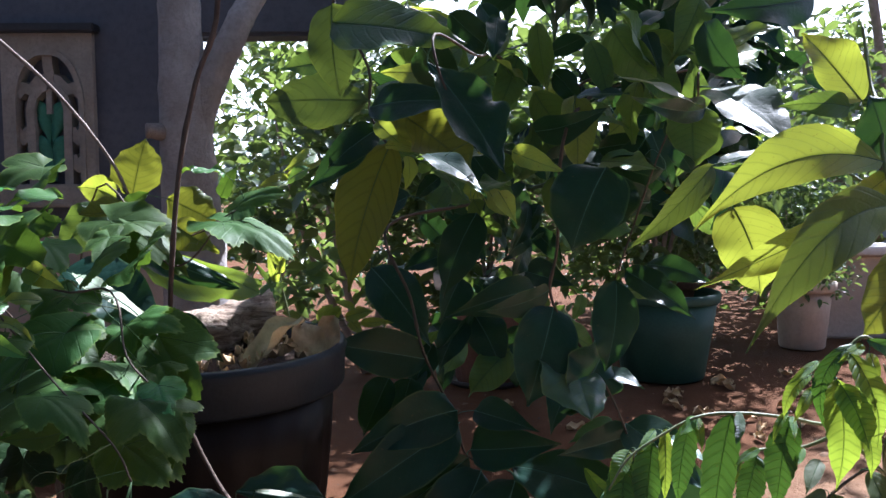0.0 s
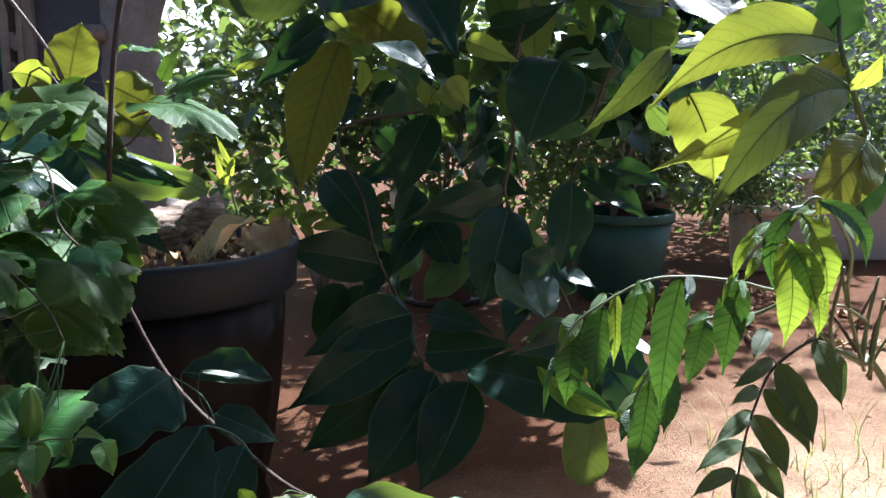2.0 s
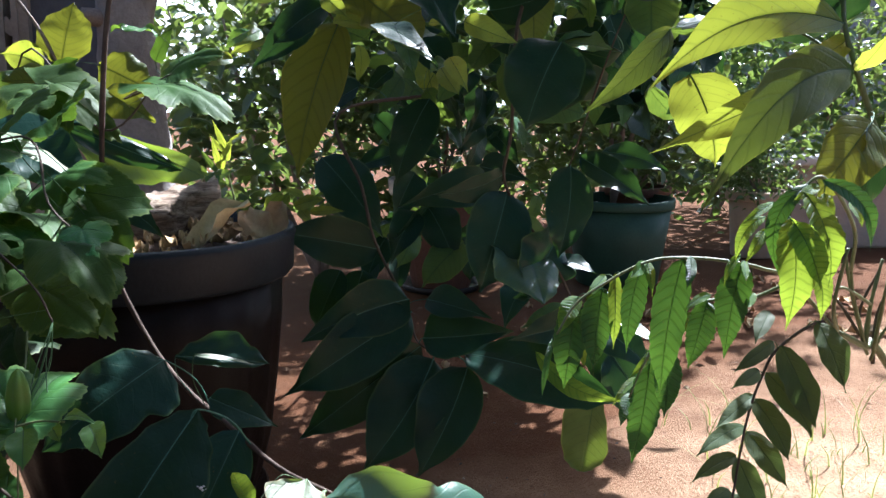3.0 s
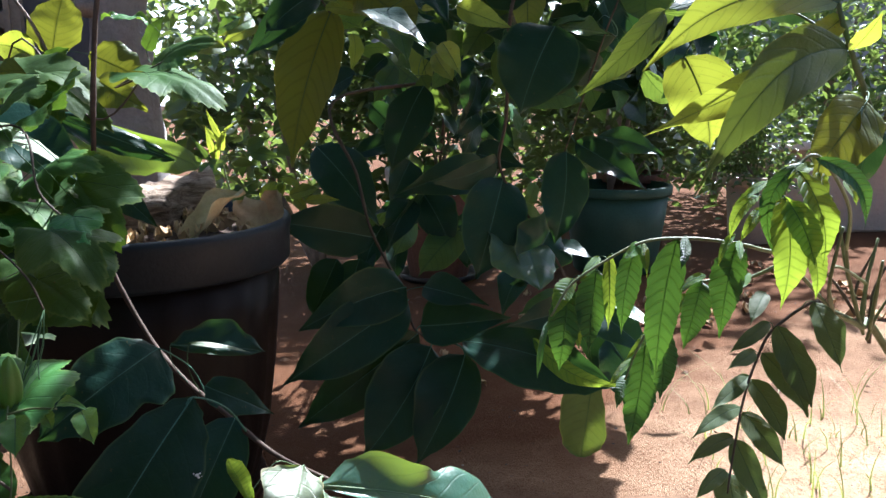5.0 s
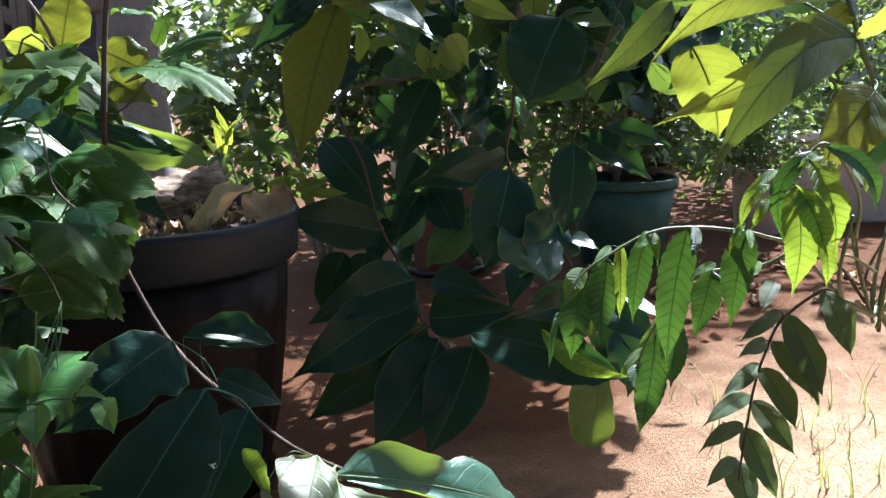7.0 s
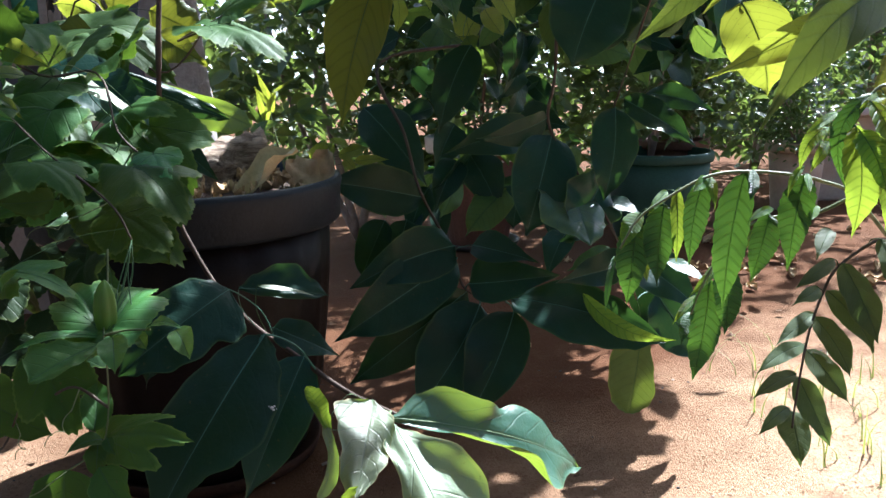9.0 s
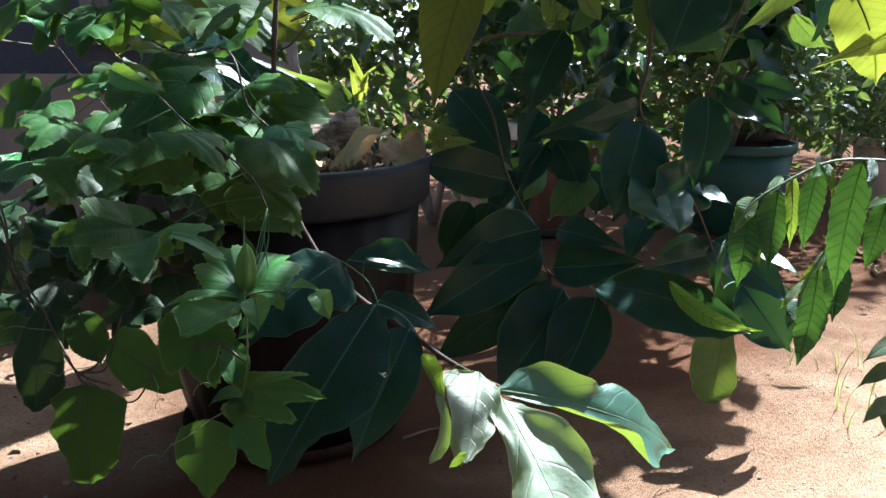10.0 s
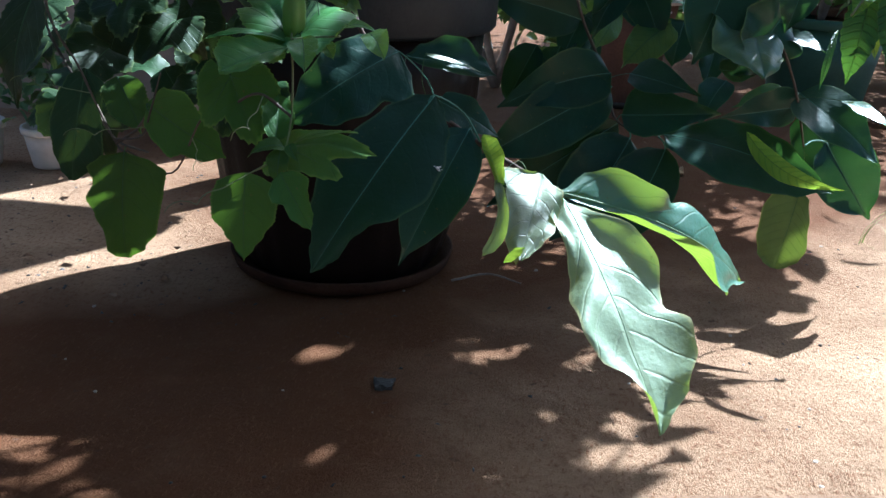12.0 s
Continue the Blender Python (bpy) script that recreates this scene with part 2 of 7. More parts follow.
def ground_material():
    """Red earth trodden over a rough, pale cement skin; sunlit ground is painted paler, shaded ground darker."""
    m, nt, bsdf, tc = material("red_earth")
    p = tc.outputs["Object"]
    sep = nt.nodes.new("ShaderNodeSeparateXYZ")
    nt.links.new(p, sep.inputs[0])
    wide = noise_node(nt, p, 1.6, 4.0)
    mid = noise_node(nt, p, 9.0, 5.0, 0.6)
    fine = noise_node(nt, p, 85.0, 6.0, 0.7)
    vor = nt.nodes.new("ShaderNodeTexVoronoi")
    vor.inputs["Scale"].default_value = 320.0
    comb = nt.nodes.new("ShaderNodeMapping")
    comb.inputs["Rotation"].default_value, comb.inputs["Scale"].default_value = (0, 0, radians(-18)), (1.0, 0.28, 1.0)
    nt.links.new(p, comb.inputs["Vector"])
    nt.links.new(comb.outputs[0], vor.inputs["Vector"])
    broom = noise_node(nt, comb.outputs[0], 240.0, 6.0, 0.75)
    # Painted light: paler where the sun falls, darker in shade, by x and y.
    sun_bias = math_node(nt, "MULTIPLY_ADD", math_node(nt, "MAXIMUM", math_node(nt, "SUBTRACT", sep.outputs[1], 1.45), 0.0), -0.75, math_node(nt, "MAXIMUM", math_node(nt, "MULTIPLY", sep.outputs[0], 0.65), math_node(nt, "MULTIPLY_ADD", math_node(nt, "MAXIMUM", math_node(nt, "SUBTRACT", 1.55, sep.outputs[1]), 0.0), -1.6, math_node(nt, "MULTIPLY_ADD", sep.outputs[0], -1.0, -0.62))))
    # Darkened towards the camera to cut light bounced off the ground.
    sun_bias = math_node(nt, "MULTIPLY_ADD", math_node(nt, "MINIMUM", math_node(nt, "SUBTRACT", sep.outputs[1], 0.85), 0.0), 1.0, sun_bias)
    sun_bias = math_node(nt, "MINIMUM", sun_bias, math_node(nt, "MULTIPLY_ADD", sep.outputs[0], -1.0, 3.0))
    pale = math_node(nt, "ADD", ramp(nt, wide, 0.32, 1.15), sun_bias, clamp=True)
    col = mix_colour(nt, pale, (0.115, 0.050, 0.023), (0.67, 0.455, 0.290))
    stain = noise_node(nt, p, 3.3, 6.0, 0.65)
    col = mix_colour(nt, math_node(nt, "MULTIPLY", ramp(nt, stain, 0.48, 0.66), 0.5, clamp=True), col, (0.098, 0.050, 0.027))
    col = mix_colour(nt, math_node(nt, "MULTIPLY", math_node(nt, "MULTIPLY", ramp(nt, mid, 0.5, 0.8), 0.45, clamp=True), math_node(nt, "MULTIPLY_ADD", pale, 0.85, 0.15)), col, (0.50, 0.335, 0.20))
    col = mix_colour(nt, math_node(nt, "MULTIPLY", ramp(nt, fine, 0.52, 0.70), 0.7, clamp=True), col, (0.125, 0.055, 0.026))
    specks = math_node(nt, "MULTIPLY", ramp(nt, noise_node(nt, p, 34.0, 2.0), 0.68, 0.74), 0.8, clamp=True)
    dash = math_node(nt, "MULTIPLY", ramp(nt, broom, 0.55, 0.63), 0.8, clamp=True)
    col = mix_colour(nt, dash, col, (0.17, 0.080, 0.040))
    col = mix_colour(nt, specks, col, (0.10, 0.055, 0.035))
    nt.links.new(col, bsdf.inputs["Base Color"])
    bsdf.inputs["Roughness"].default_value = 0.95
    bsdf.inputs["Specular IOR Level"].default_value = 0.08
    bp = nt.nodes.new("ShaderNodeBump")
    bp.inputs["Strength"].default_value, bp.inputs["Distance"].default_value = 1.0, 0.0060
    h = math_node(nt, "MULTIPLY_ADD", broom, 1.6, math_node(nt, "MULTIPLY_ADD", mid, 1.2, math_node(nt, "MULTIPLY_ADD", fine, 1.4, math_node(nt, "MULTIPLY", vor.outputs["Distance"], 0.12))))
    nt.links.new(h, bp.inputs["Height"])
    nt.links.new(bp.outputs[0], bsdf.inputs["Normal"])
    return m


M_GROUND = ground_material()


# ---- building helpers ----
def part(name, bm, mat, parent=None, label="", smooth=True, mats=()):
    me = bpy.data.meshes.new(name)
    bm.to_mesh(me)
    bm.free()
    for one in (mat, *mats):
        me.materials.append(one)
    if smooth:
        for f in me.polygons:
            f.use_smooth = True
    ob = new(name, me)
    if parent is not None:
        ob.parent = parent
    if label:
        ob["label"] = label
    return ob


def empty(name, place, label, category, group=""):
    ob = new(name)
    ob.location = place
    return tagged(ob, label, category, group)


def lathe(bm, rings, seg=48, facet=0.0, ribs=0, squash=1.0, at=(0, 0, 0)):
    """Rings of (radius, height) turned round the upright axis; facet flutes the wall."""
    rows = []
    for r, z in rings:
        row = []
        for k in range(seg):
            a = 2 * math.pi * k / seg
            rr = r * (1 - facet * (0.5 - 0.5 * math.cos(ribs * a))) if ribs else r
            row.append(bm.verts.new((at[0] + rr * math.cos(a), at[1] + rr * math.sin(a) * squash, at[2] + z)))
        rows.append(row)
    for a, b in zip(rows, rows[1:]):
        for k in range(seg):
            bm.faces.new((a[k], a[(k + 1) % seg], b[(k + 1) % seg], b[k]))
    return rows


def box(bm, lo, hi):
    x0, y0, z0 = lo
    x1, y1, z1 = hi
    v = [bm.verts.new(p) for p in ((x0, y0, z0), (x1, y0, z0), (x1, y1, z0), (x0, y1, z0), (x0, y0, z1), (x1, y0, z1), (x1, y1, z1), (x0, y1, z1))]
    for f in ((0, 3, 2, 1), (4, 5, 6, 7), (0, 1, 5, 4), (1, 2, 6, 5), (2, 3, 7, 6), (3, 0, 4, 7)):
        bm.faces.new([v[i] for i in f])


def curve_points(points, steps=6):
    """A smooth line through the points."""
    pts = [Vector(p) for p in points]
    if len(pts) < 3:
        return [pts[0].lerp(pts[-1], k / steps) for k in range(steps + 1)]
    ext = [pts[0] * 2 - pts[1], *pts, pts[-1] * 2 - pts[-2]]
    out = []
    for i in range(1, len(ext) - 2):
        a, b, c, d = ext[i - 1:i + 3]
        for k in range(steps):
            t = k / steps
            out.append(0.5 * ((2 * b) + (c - a) * t + (2 * a - 5 * b + 4 * c - d) * t * t + (3 * b - a - 3 * c + d) * t ** 3))
    return out + [pts[-1]]


def tube(bm, line, r0, r1, seg=7, mat=0, knots=0.0, seed=0):
    """A tapered tube along the line, with swollen knots where asked."""
    kr = random.Random(seed)
    rows = []
    side = None
    for i, p in enumerate(line):
        way = (line[min(i + 1, len(line) - 1)] - line[max(i - 1, 0)]).normalized()
        if side is None:
            side = way.orthogonal().normalized()
        side = (side - way * side.dot(way)).normalized()
        other = way.cross(side)
        r = r0 + (r1 - r0) * i / max(1, len(line) - 1)
        if knots and i % 6 == 3:
            r *= 1 + knots * kr.uniform(0.6, 1.2)
        rows.append([bm.verts.new(p + side * (r * math.cos(2 * math.pi * k / seg)) + other * (r * math.sin(2 * math.pi * k / seg))) for k in range(seg)])
    made = []
    for a, b in zip(rows, rows[1:]):
        for k in range(seg):
            made.append(bm.faces.new((a[k], a[(k + 1) % seg], b[(k + 1) % seg], b[k])))
    made.append(bm.faces.new(rows[-1]))
    made.append(bm.faces.new(rows[0][::-1]))
    for f in made:
        f.material_index = mat


PROFILES = {"ovate": (0.42, 1.0), "elliptic": (0.58, 0.80), "lance": (0.62, 0.98), "oval": (0.42, 0.62), "obovate": (0.75, 0.55)}
STEMS = {}


def plant(name, place, label, category="plant", group=""):
    ob = empty(name, place, label, category, group)
    STEMS[ob] = []
    return ob


def stem(owner, points, r0, r1, mat=None, name="stem", knots=0.25):
    line = curve_points(points)
    STEMS[owner] += line
    bm = bmesh.new()
    off = owner.location
    tube(bm, [p - off for p in line], r0, r1, 8, 0, knots, len(STEMS[owner]))
    return part(name, bm, mat or M_TWIG, owner)


def leaf_frame(base, tip, roll, up=0.35):
    base, tip = Vector(base), Vector(tip)
    way = tip - base
    y = way.normalized()
    face = Vector((0, -1, up))
    n = (face - y * face.dot(y)).normalized()
    n = Matrix.Rotation(radians(roll), 3, y) @ n
    x = y.cross(n)
    m = Matrix((x, y, n)).transposed().to_4x4()
    return Matrix.Translation(base) @ m, way.length


def petiole(bm, owner, m, length, r, reach):
    """The stalk from the blade's foot to the nearest stem."""
    foot = m.translation
    line = STEMS.get(owner)
    if line:
        near = min(line, key=lambda p: (p - foot).length_squared)
        if 0.004 < (near - foot).length < reach:
            inv = m.inverted()
            a, b = inv @ near, Vector((0, 0, 0))
            half = (a + b) / 2 + Vector((0, -0.12, 0)) * (a - b).length
            tube(bm, curve_points([a, half, b, Vector((0, length * 0.08, 0))], 4), r * 1.15, r * 0.8, 6, 1)


def blade(owner, base, tip, width, mat, roll=0.0, kind="ovate", fold=0.15, arch=0.06, wave=0.05, curl=0.0, teeth=0, name="leaf", reach=0.10, nu=16, nv=4, twist=0.0, bow=0.0, label="", up=0.35, waist=0.0, waist_at=0.55, edge_l=0.0, edge_r=0.0):
    """One leaf: a bowed, folded sheet with a raised midrib and a stalk."""
    m, length = leaf_frame(base, tip, roll, up)
    a, b = PROFILES[kind]
    top = (a / (a + b)) ** a * (b / (a + b)) ** b
    lr = random.Random(hash((round(base[0] * 1000), round(base[1] * 1000), round(tip[2] * 1000))))
    ph = lr.uniform(0, 6.28)
    bend = (bow + lr.uniform(-0.05, 0.05)) * length
    twist += lr.uniform(-16, 16)
    lop = lr.uniform(0.88, 1.12)
    bm = bmesh.new()
    uv, rim_uv = bm.loops.layers.uv.new("UVMap"), bm.loops.layers.uv.new("Rim")
    rows, marks, outer = [], {}, {}
    nu, nv = max(nu, 20), max(nv, 4)
    tail, dip = lr.uniform(0.05, 0.10), lr.uniform(-0.02, 0.10)
    for i in range(nu + 1):
        v = i / nu
        w = min(1.0, v / (1 - tail))
        hw = width / 2 * (max(w, 0.0) ** a * max(1 - w, 0.0) ** b) / top
        hw = max(hw, width * 0.055 * (1 - v) / tail if v > 0.8 else 0.0, width * 0.006)
        spine = arch * length * 4 * v * (1 - v) - dip * length * max(0.0, v - 0.55) ** 2 * 3
        side = bend * 4 * v * (1 - v)
        tw = radians(twist) * (v - 0.5)
        row = []
        for j in range(-nv, nv + 1):
            u = j / nv
            x = u * hw * (lop if u > 0 else 2 - lop) * (1.0 + 0.10 * noise.noise((v * 4.2, 3.0 if u > 0 else 9.0, ph * 5)) + 0.035 * noise.noise((v * 13.0, 5.0 if u > 0 else 11.0, ph * 7)))
            if teeth and abs(j) == nv:
                x *= 1.0 + 0.07 * teeth * (i % 2)
            if u > 0:
                x *= 1.0 - waist * math.exp(-((v - waist_at) / 0.11) ** 2)
            ripple = math.sin(v * 9.5 + ph + (1.9 if u > 0 else 0)) + 0.5 * math.sin(v * 19 + ph * 2 + u)
            z = fold * abs(x) - curl * width * u * u + wave * width * u * u * ripple
            z += 0.035 * width * u * u * noise.noise((u * 2.0, v * 11.0, ph * 3))
            roll_up = edge_r if u > 0 else edge_l
            if roll_up:
                z += abs(roll_up) * width * abs(u) ** 2.5 * math.sin(math.pi * min(1.0, v * 1.05)) ** 0.7
                x *= 1.0 - 0.35 * roll_up * u * u
            px, pz = x * math.cos(tw) - z * math.sin(tw), x * math.sin(tw) + z * math.cos(tw)
            vert = bm.verts.new((px + side, v * length, pz + spine))
            marks[vert], outer[vert] = (0.5 + 0.5 * u * hw / (width / 2), v), abs(u)
            row.append(vert)
        rows.append(row)
    for p, q in zip(rows, rows[1:]):
        for j in range(2 * nv):
            f = bm.faces.new((p[j], p[j + 1], q[j + 1], q[j]))
            for loop in f.loops:
                loop[uv].uv, loop[rim_uv].uv = marks[loop.vert], (outer[loop.vert], 0.5)
    r = max(0.0004, width * 0.010)
    tube(bm, [Vector((p[nv].co.x, p[nv].co.y, p[nv].co.z - r * 0.15)) for p in rows[:-1]], r, r * 0.25, 5, 1)
    petiole(bm, owner, m, length, r * 1.2, reach)
    ob = part(name, bm, mat, owner, label, True, (M_RIBTEAL if mat is M_BIG else M_RIB,))
    ob.matrix_basis = Matrix.Translation(owner.matrix_basis.translation).inverted() @ m
    return ob


def between(table, v):
    """A smooth value from a short table of (place, value)."""
    for (a, p), (b, q) in zip(table, table[1:]):
        if v <= b:
            t = max(0.0, (v - a) / (b - a))
            t = t * t * (3 - 2 * t)
            return p + (q - p) * t
    return table[-1][1]


def crimped(owner, base, tip, mat, roll, lefts, rights, turn_l, turn_r, arch=0.1, wave=0.02, nu=44, nv=9, name="leaf", label="", seed=1, teeth=0.0, rib=None, up=0.35, bow=0.0, droop=0.0):
    """A large soft leaf with uneven margins that turn up or down; widths are shares of the length."""
    m, length = leaf_frame(base, tip, roll, up)
    bm = bmesh.new()
    uv, rim_uv = bm.loops.layers.uv.new("UVMap"), bm.loops.layers.uv.new("Rim")
    rows, marks, outer = [], {}, {}
    for i in range(nu + 1):
        v = i / nu
        wl, wr = between(lefts, v) * length, between(rights, v) * length
        row = []
        for j in range(-nv, nv + 1):
            u = j / nv
            x = u * (wr if u > 0 else wl)
            if teeth and abs(j) == nv:
                x *= 1.0 + teeth * (i % 2)
            lift = between(turn_r if u > 0 else turn_l, v) * length
            z = (arch * 4 * v * (1 - v) - droop * v * v) * length + lift * abs(u) ** 2.6 + 0.05 * abs(x)
            x *= 1.0 - min(0.45, 1.4 * abs(lift) / length) * abs(u) ** 3
            z += wave * length * noise.noise((u * 1.6, v * 5.0, seed)) * (0.3 + abs(u))
            vert = bm.verts.new((x + bow * length * 4 * v * (1 - v), v * length, z))
            marks[vert], outer[vert] = (0.5 + 0.45 * u * min(1.0, 4 * v * (1 - v) + 0.2), v), abs(u)
            row.append(vert)
        rows.append(row)
    for p, q in zip(rows, rows[1:]):
        for j in range(2 * nv):
            f = bm.faces.new((p[j], p[j + 1], q[j + 1], q[j]))
            for loop in f.loops:
                loop[uv].uv, loop[rim_uv].uv = marks[loop.vert], (outer[loop.vert], 0.5)
    r = length * 0.0042
    tube(bm, [Vector((p[nv].co.x, p[nv].co.y, p[nv].co.z - r * 0.15)) for p in rows[:-1]], r, r * 0.25, 5, 1)
    petiole(bm, owner, m, length, r * 1.2, 0.16)
    ob = part(name, bm, mat, owner, label, True, (rib or (M_RIBTEAL if mat is M_BIG else M_RIBPALE),))
    ob.matrix_basis = Matrix.Translation(owner.matrix_basis.translation).inverted() @ m
    return ob


def lobed(owner, base, tip, width, mat, roll=0.0, fold=0.1, arch=0.08, wave=0.05, side=0.8, spread=58.0, reach=0.09, name="leaf", seg=90, rings=5, up=0.9):
    """A three-lobed, toothed vine leaf on a stalk."""
    m, length = leaf_frame(base, tip, roll, up)
    lr = random.Random(hash((round(base[0] * 1000), round(base[2] * 1000), round(tip[0] * 1000))))
    ph, sag = lr.uniform(0, 6.28), lr.uniform(0.05, 0.28)
    stretch = width / (2 * length * side * math.sin(radians(spread)) * 0.98)
    bm = bmesh.new()
    uv, rim_uv = bm.loops.layers.uv.new("UVMap"), bm.loops.layers.uv.new("Rim")
    marks, outer = {}, {}

    def rim(t):
        d = abs(math.degrees(t)) * 54.0 / spread if abs(math.degrees(t)) < spread else abs(math.degrees(t)) - spread + 54.0
        lobe = side / 0.8 * (lr_l if t > 0 else lr_r)
        marks_at = ((0, 1.0), (6, 0.97), (14, 0.89), (22, 0.77), (28, 0.67), (32, 0.64), (37, 0.68), (45, 0.80), (54, 0.86), (63, 0.82), (76, 0.70), (96, 0.57), (122, 0.49), (160, 0.38))
        for (d0, r0), (d1, r1) in zip(marks_at, marks_at[1:]):
            if d <= d1:
                r = r0 + (r1 - r0) * (d - d0) / (d1 - d0)
                return r * (1 + (lobe - 1) * math.exp(-((d - 54) / 20) ** 2))
        return 0.32

    lr_l, lr_r = lr.uniform(0.9, 1.05), lr.uniform(0.9, 1.05)
    angles = [radians(-148 + 296 * k / seg) for k in range(seg + 1)]
    centre = bm.verts.new((0, 0, 0))
    marks[centre], outer[centre] = (0.5, 0.0), 0.0
    prev = None
    for i in range(1, rings + 1):
        f = i / rings
        row = []
        for k, t in enumerate(angles):
            r = length * rim(t) * f
            if i == rings:
                r *= 1.0 + 0.045 * (k % 2)
            x, y = math.sin(t) * r * stretch, math.cos(t) * r
            vv = y / length
            z = fold * abs(x) + arch * length * 4 * vv * (1 - vv) * (1 if vv > 0 else 0.3)
            z += wave * length * f * f * math.sin(t * 4 + ph) + 0.06 * length * f * f * noise.noise((x / length * 5, vv * 5, ph)) - (0.12 * x * x + sag * r * r) / length
            vert = bm.verts.new((x, y, z))
            marks[vert], outer[vert] = (0.5 + 0.5 * x / width, vv), f
            row.append(vert)
        if prev is None:
            faces = [bm.faces.new((centre, row[k + 1], row[k])) for k in range(seg)]
        else:
            faces = [bm.faces.new((prev[k], prev[k + 1], row[k + 1], row[k])) for k in range(seg)]
        for fc in faces:
            for loop in fc.loops:
                loop[uv].uv, loop[rim_uv].uv = marks[loop.vert], (outer[loop.vert], 0.5)
        prev = row
    r = max(0.0003, length * 0.0042)
    for way, size in ((0.0, 0.92), (spread, side * 0.85), (-spread, side * 0.85)):
        t = radians(way)
        line = []
        for k in range(7):
            g = size * length * k / 6
            x, y = math.sin(t) * g * stretch, math.cos(t) * g
            vv = y / length
            line.append(Vector((x, y, fold * abs(x) + arch * length * 4 * vv * (1 - vv) - (0.12 * x * x + sag * g * g) / length - r * 0.5)))
        tube(bm, line, r, r * 0.3, 5, 1)
    petiole(bm, owner, m, length, r * 1.4, reach)
    bmesh.ops.recalc_face_normals(bm, faces=[f for f in bm.faces if f.material_index == 0])
    ob = part(name, bm, mat, owner, "", True, (M_RIB,))
    ob.matrix_basis = Matrix.Translation(owner.matrix_basis.translation).inverted() @ m
    return ob


def frond(owner, points, r0, r1, mat=None, label=""):
    """A pinnate leaf's own stalk; its leaflets hang under it."""
    line = curve_points(points)
    bm = bmesh.new()
    off = owner.location
    tube(bm, [p - off for p in line], r0, r1, 7)
    ob = part("frond", bm, mat or M_TWIG, owner, label)
    ob.matrix_basis = Matrix.Identity(4)
    STEMS[ob] = line
    return ob


def leaflet(stalk, base, tip, width, mat, roll=0.0, **more):
    """A leaflet of a frond."""
    ob = blade(stalk, base, tip, width, mat, roll, name="leaflet", reach=0.03, nu=22, nv=3, **more)
    ob.matrix_basis = Matrix.Translation(stalk.parent.location).inverted() @ leaf_frame(base, tip, roll)[0]
    return ob


def gap_in_crown(p):
    """True along the sun's lines to three chosen ground flecks, where the crown is cut open."""
    return any(math.hypot(p.x - x - 0.494 * p.z, p.y - y - 0.791 * p.z) < r for x, y, r in ((-0.392, 1.272, 0.068), (-0.331, 1.318, 0.050), (-0.271, 0.962, 0.055)))


def leaf_cloud(bm, places, size, seed, lean=0.5, slim=0.5, bare=None):
    """Many small folded leaves, each four faces, at the given places."""
    lr = random.Random(seed)
    uv = bm.loops.layers.uv.new("UVMap")
    for p in places:
        s = size * lr.uniform(0.6, 1.35)
        m = Matrix.Translation(p) @ Euler((lr.uniform(-1.2, 0.9), lr.uniform(-lean, lean) * 2, lr.uniform(0, 6.28))).to_matrix().to_4x4()
        if bare and bare(m @ Vector((0, s * 0.5, 0))):
            continue
        w = s * slim
        ring = [(0, 0, 0), (w * 0.42, s * 0.28, 0.10 * s), (w * 0.40, s * 0.62, 0.06 * s), (0, s, -0.12 * s), (-w * 0.40, s * 0.62, 0.06 * s), (-w * 0.42, s * 0.28, 0.10 * s)]
        spine = [(0, s * 0.28, 0.0), (0, s * 0.62, -0.02 * s)]
        v = [bm.verts.new(m @ Vector(q)) for q in ring + spine]
        for idx in ((0, 1, 6), (0, 6, 5), (1, 2, 7, 6), (5, 6, 7, 4), (2, 3, 7), (7, 3, 4)):
            f = bm.faces.new([v[i] for i in idx])
            for loop, i in zip(f.loops, idx):
                q = (ring + spine)[i]
                loop[uv].uv = (0.5 + q[0] / (w + 1e-6), q[1] / s)


def crown_places(centre, radius, n, seed, clumps=40, spread=0.28):
    """Uneven clumps of places in an egg-shaped crown, with gaps between."""
    lr = random.Random(seed)
    hubs = []
    while len(hubs) < clumps:
        q = Vector((lr.uniform(-1, 1), lr.uniform(-1, 1), lr.uniform(-1, 1)))
        if 0.3 < q.length < 1:
            hubs.append(q)
    out = []
    for k in range(n):
        h = lr.choice(hubs)
        q = h + Vector((lr.gauss(0, spread), lr.gauss(0, spread), lr.gauss(0, spread)))
        out.append(Vector((centre[0] + q.x * radius[0], centre[1] + q.y * radius[1], centre[2] + q.z * radius[2])))
    return out


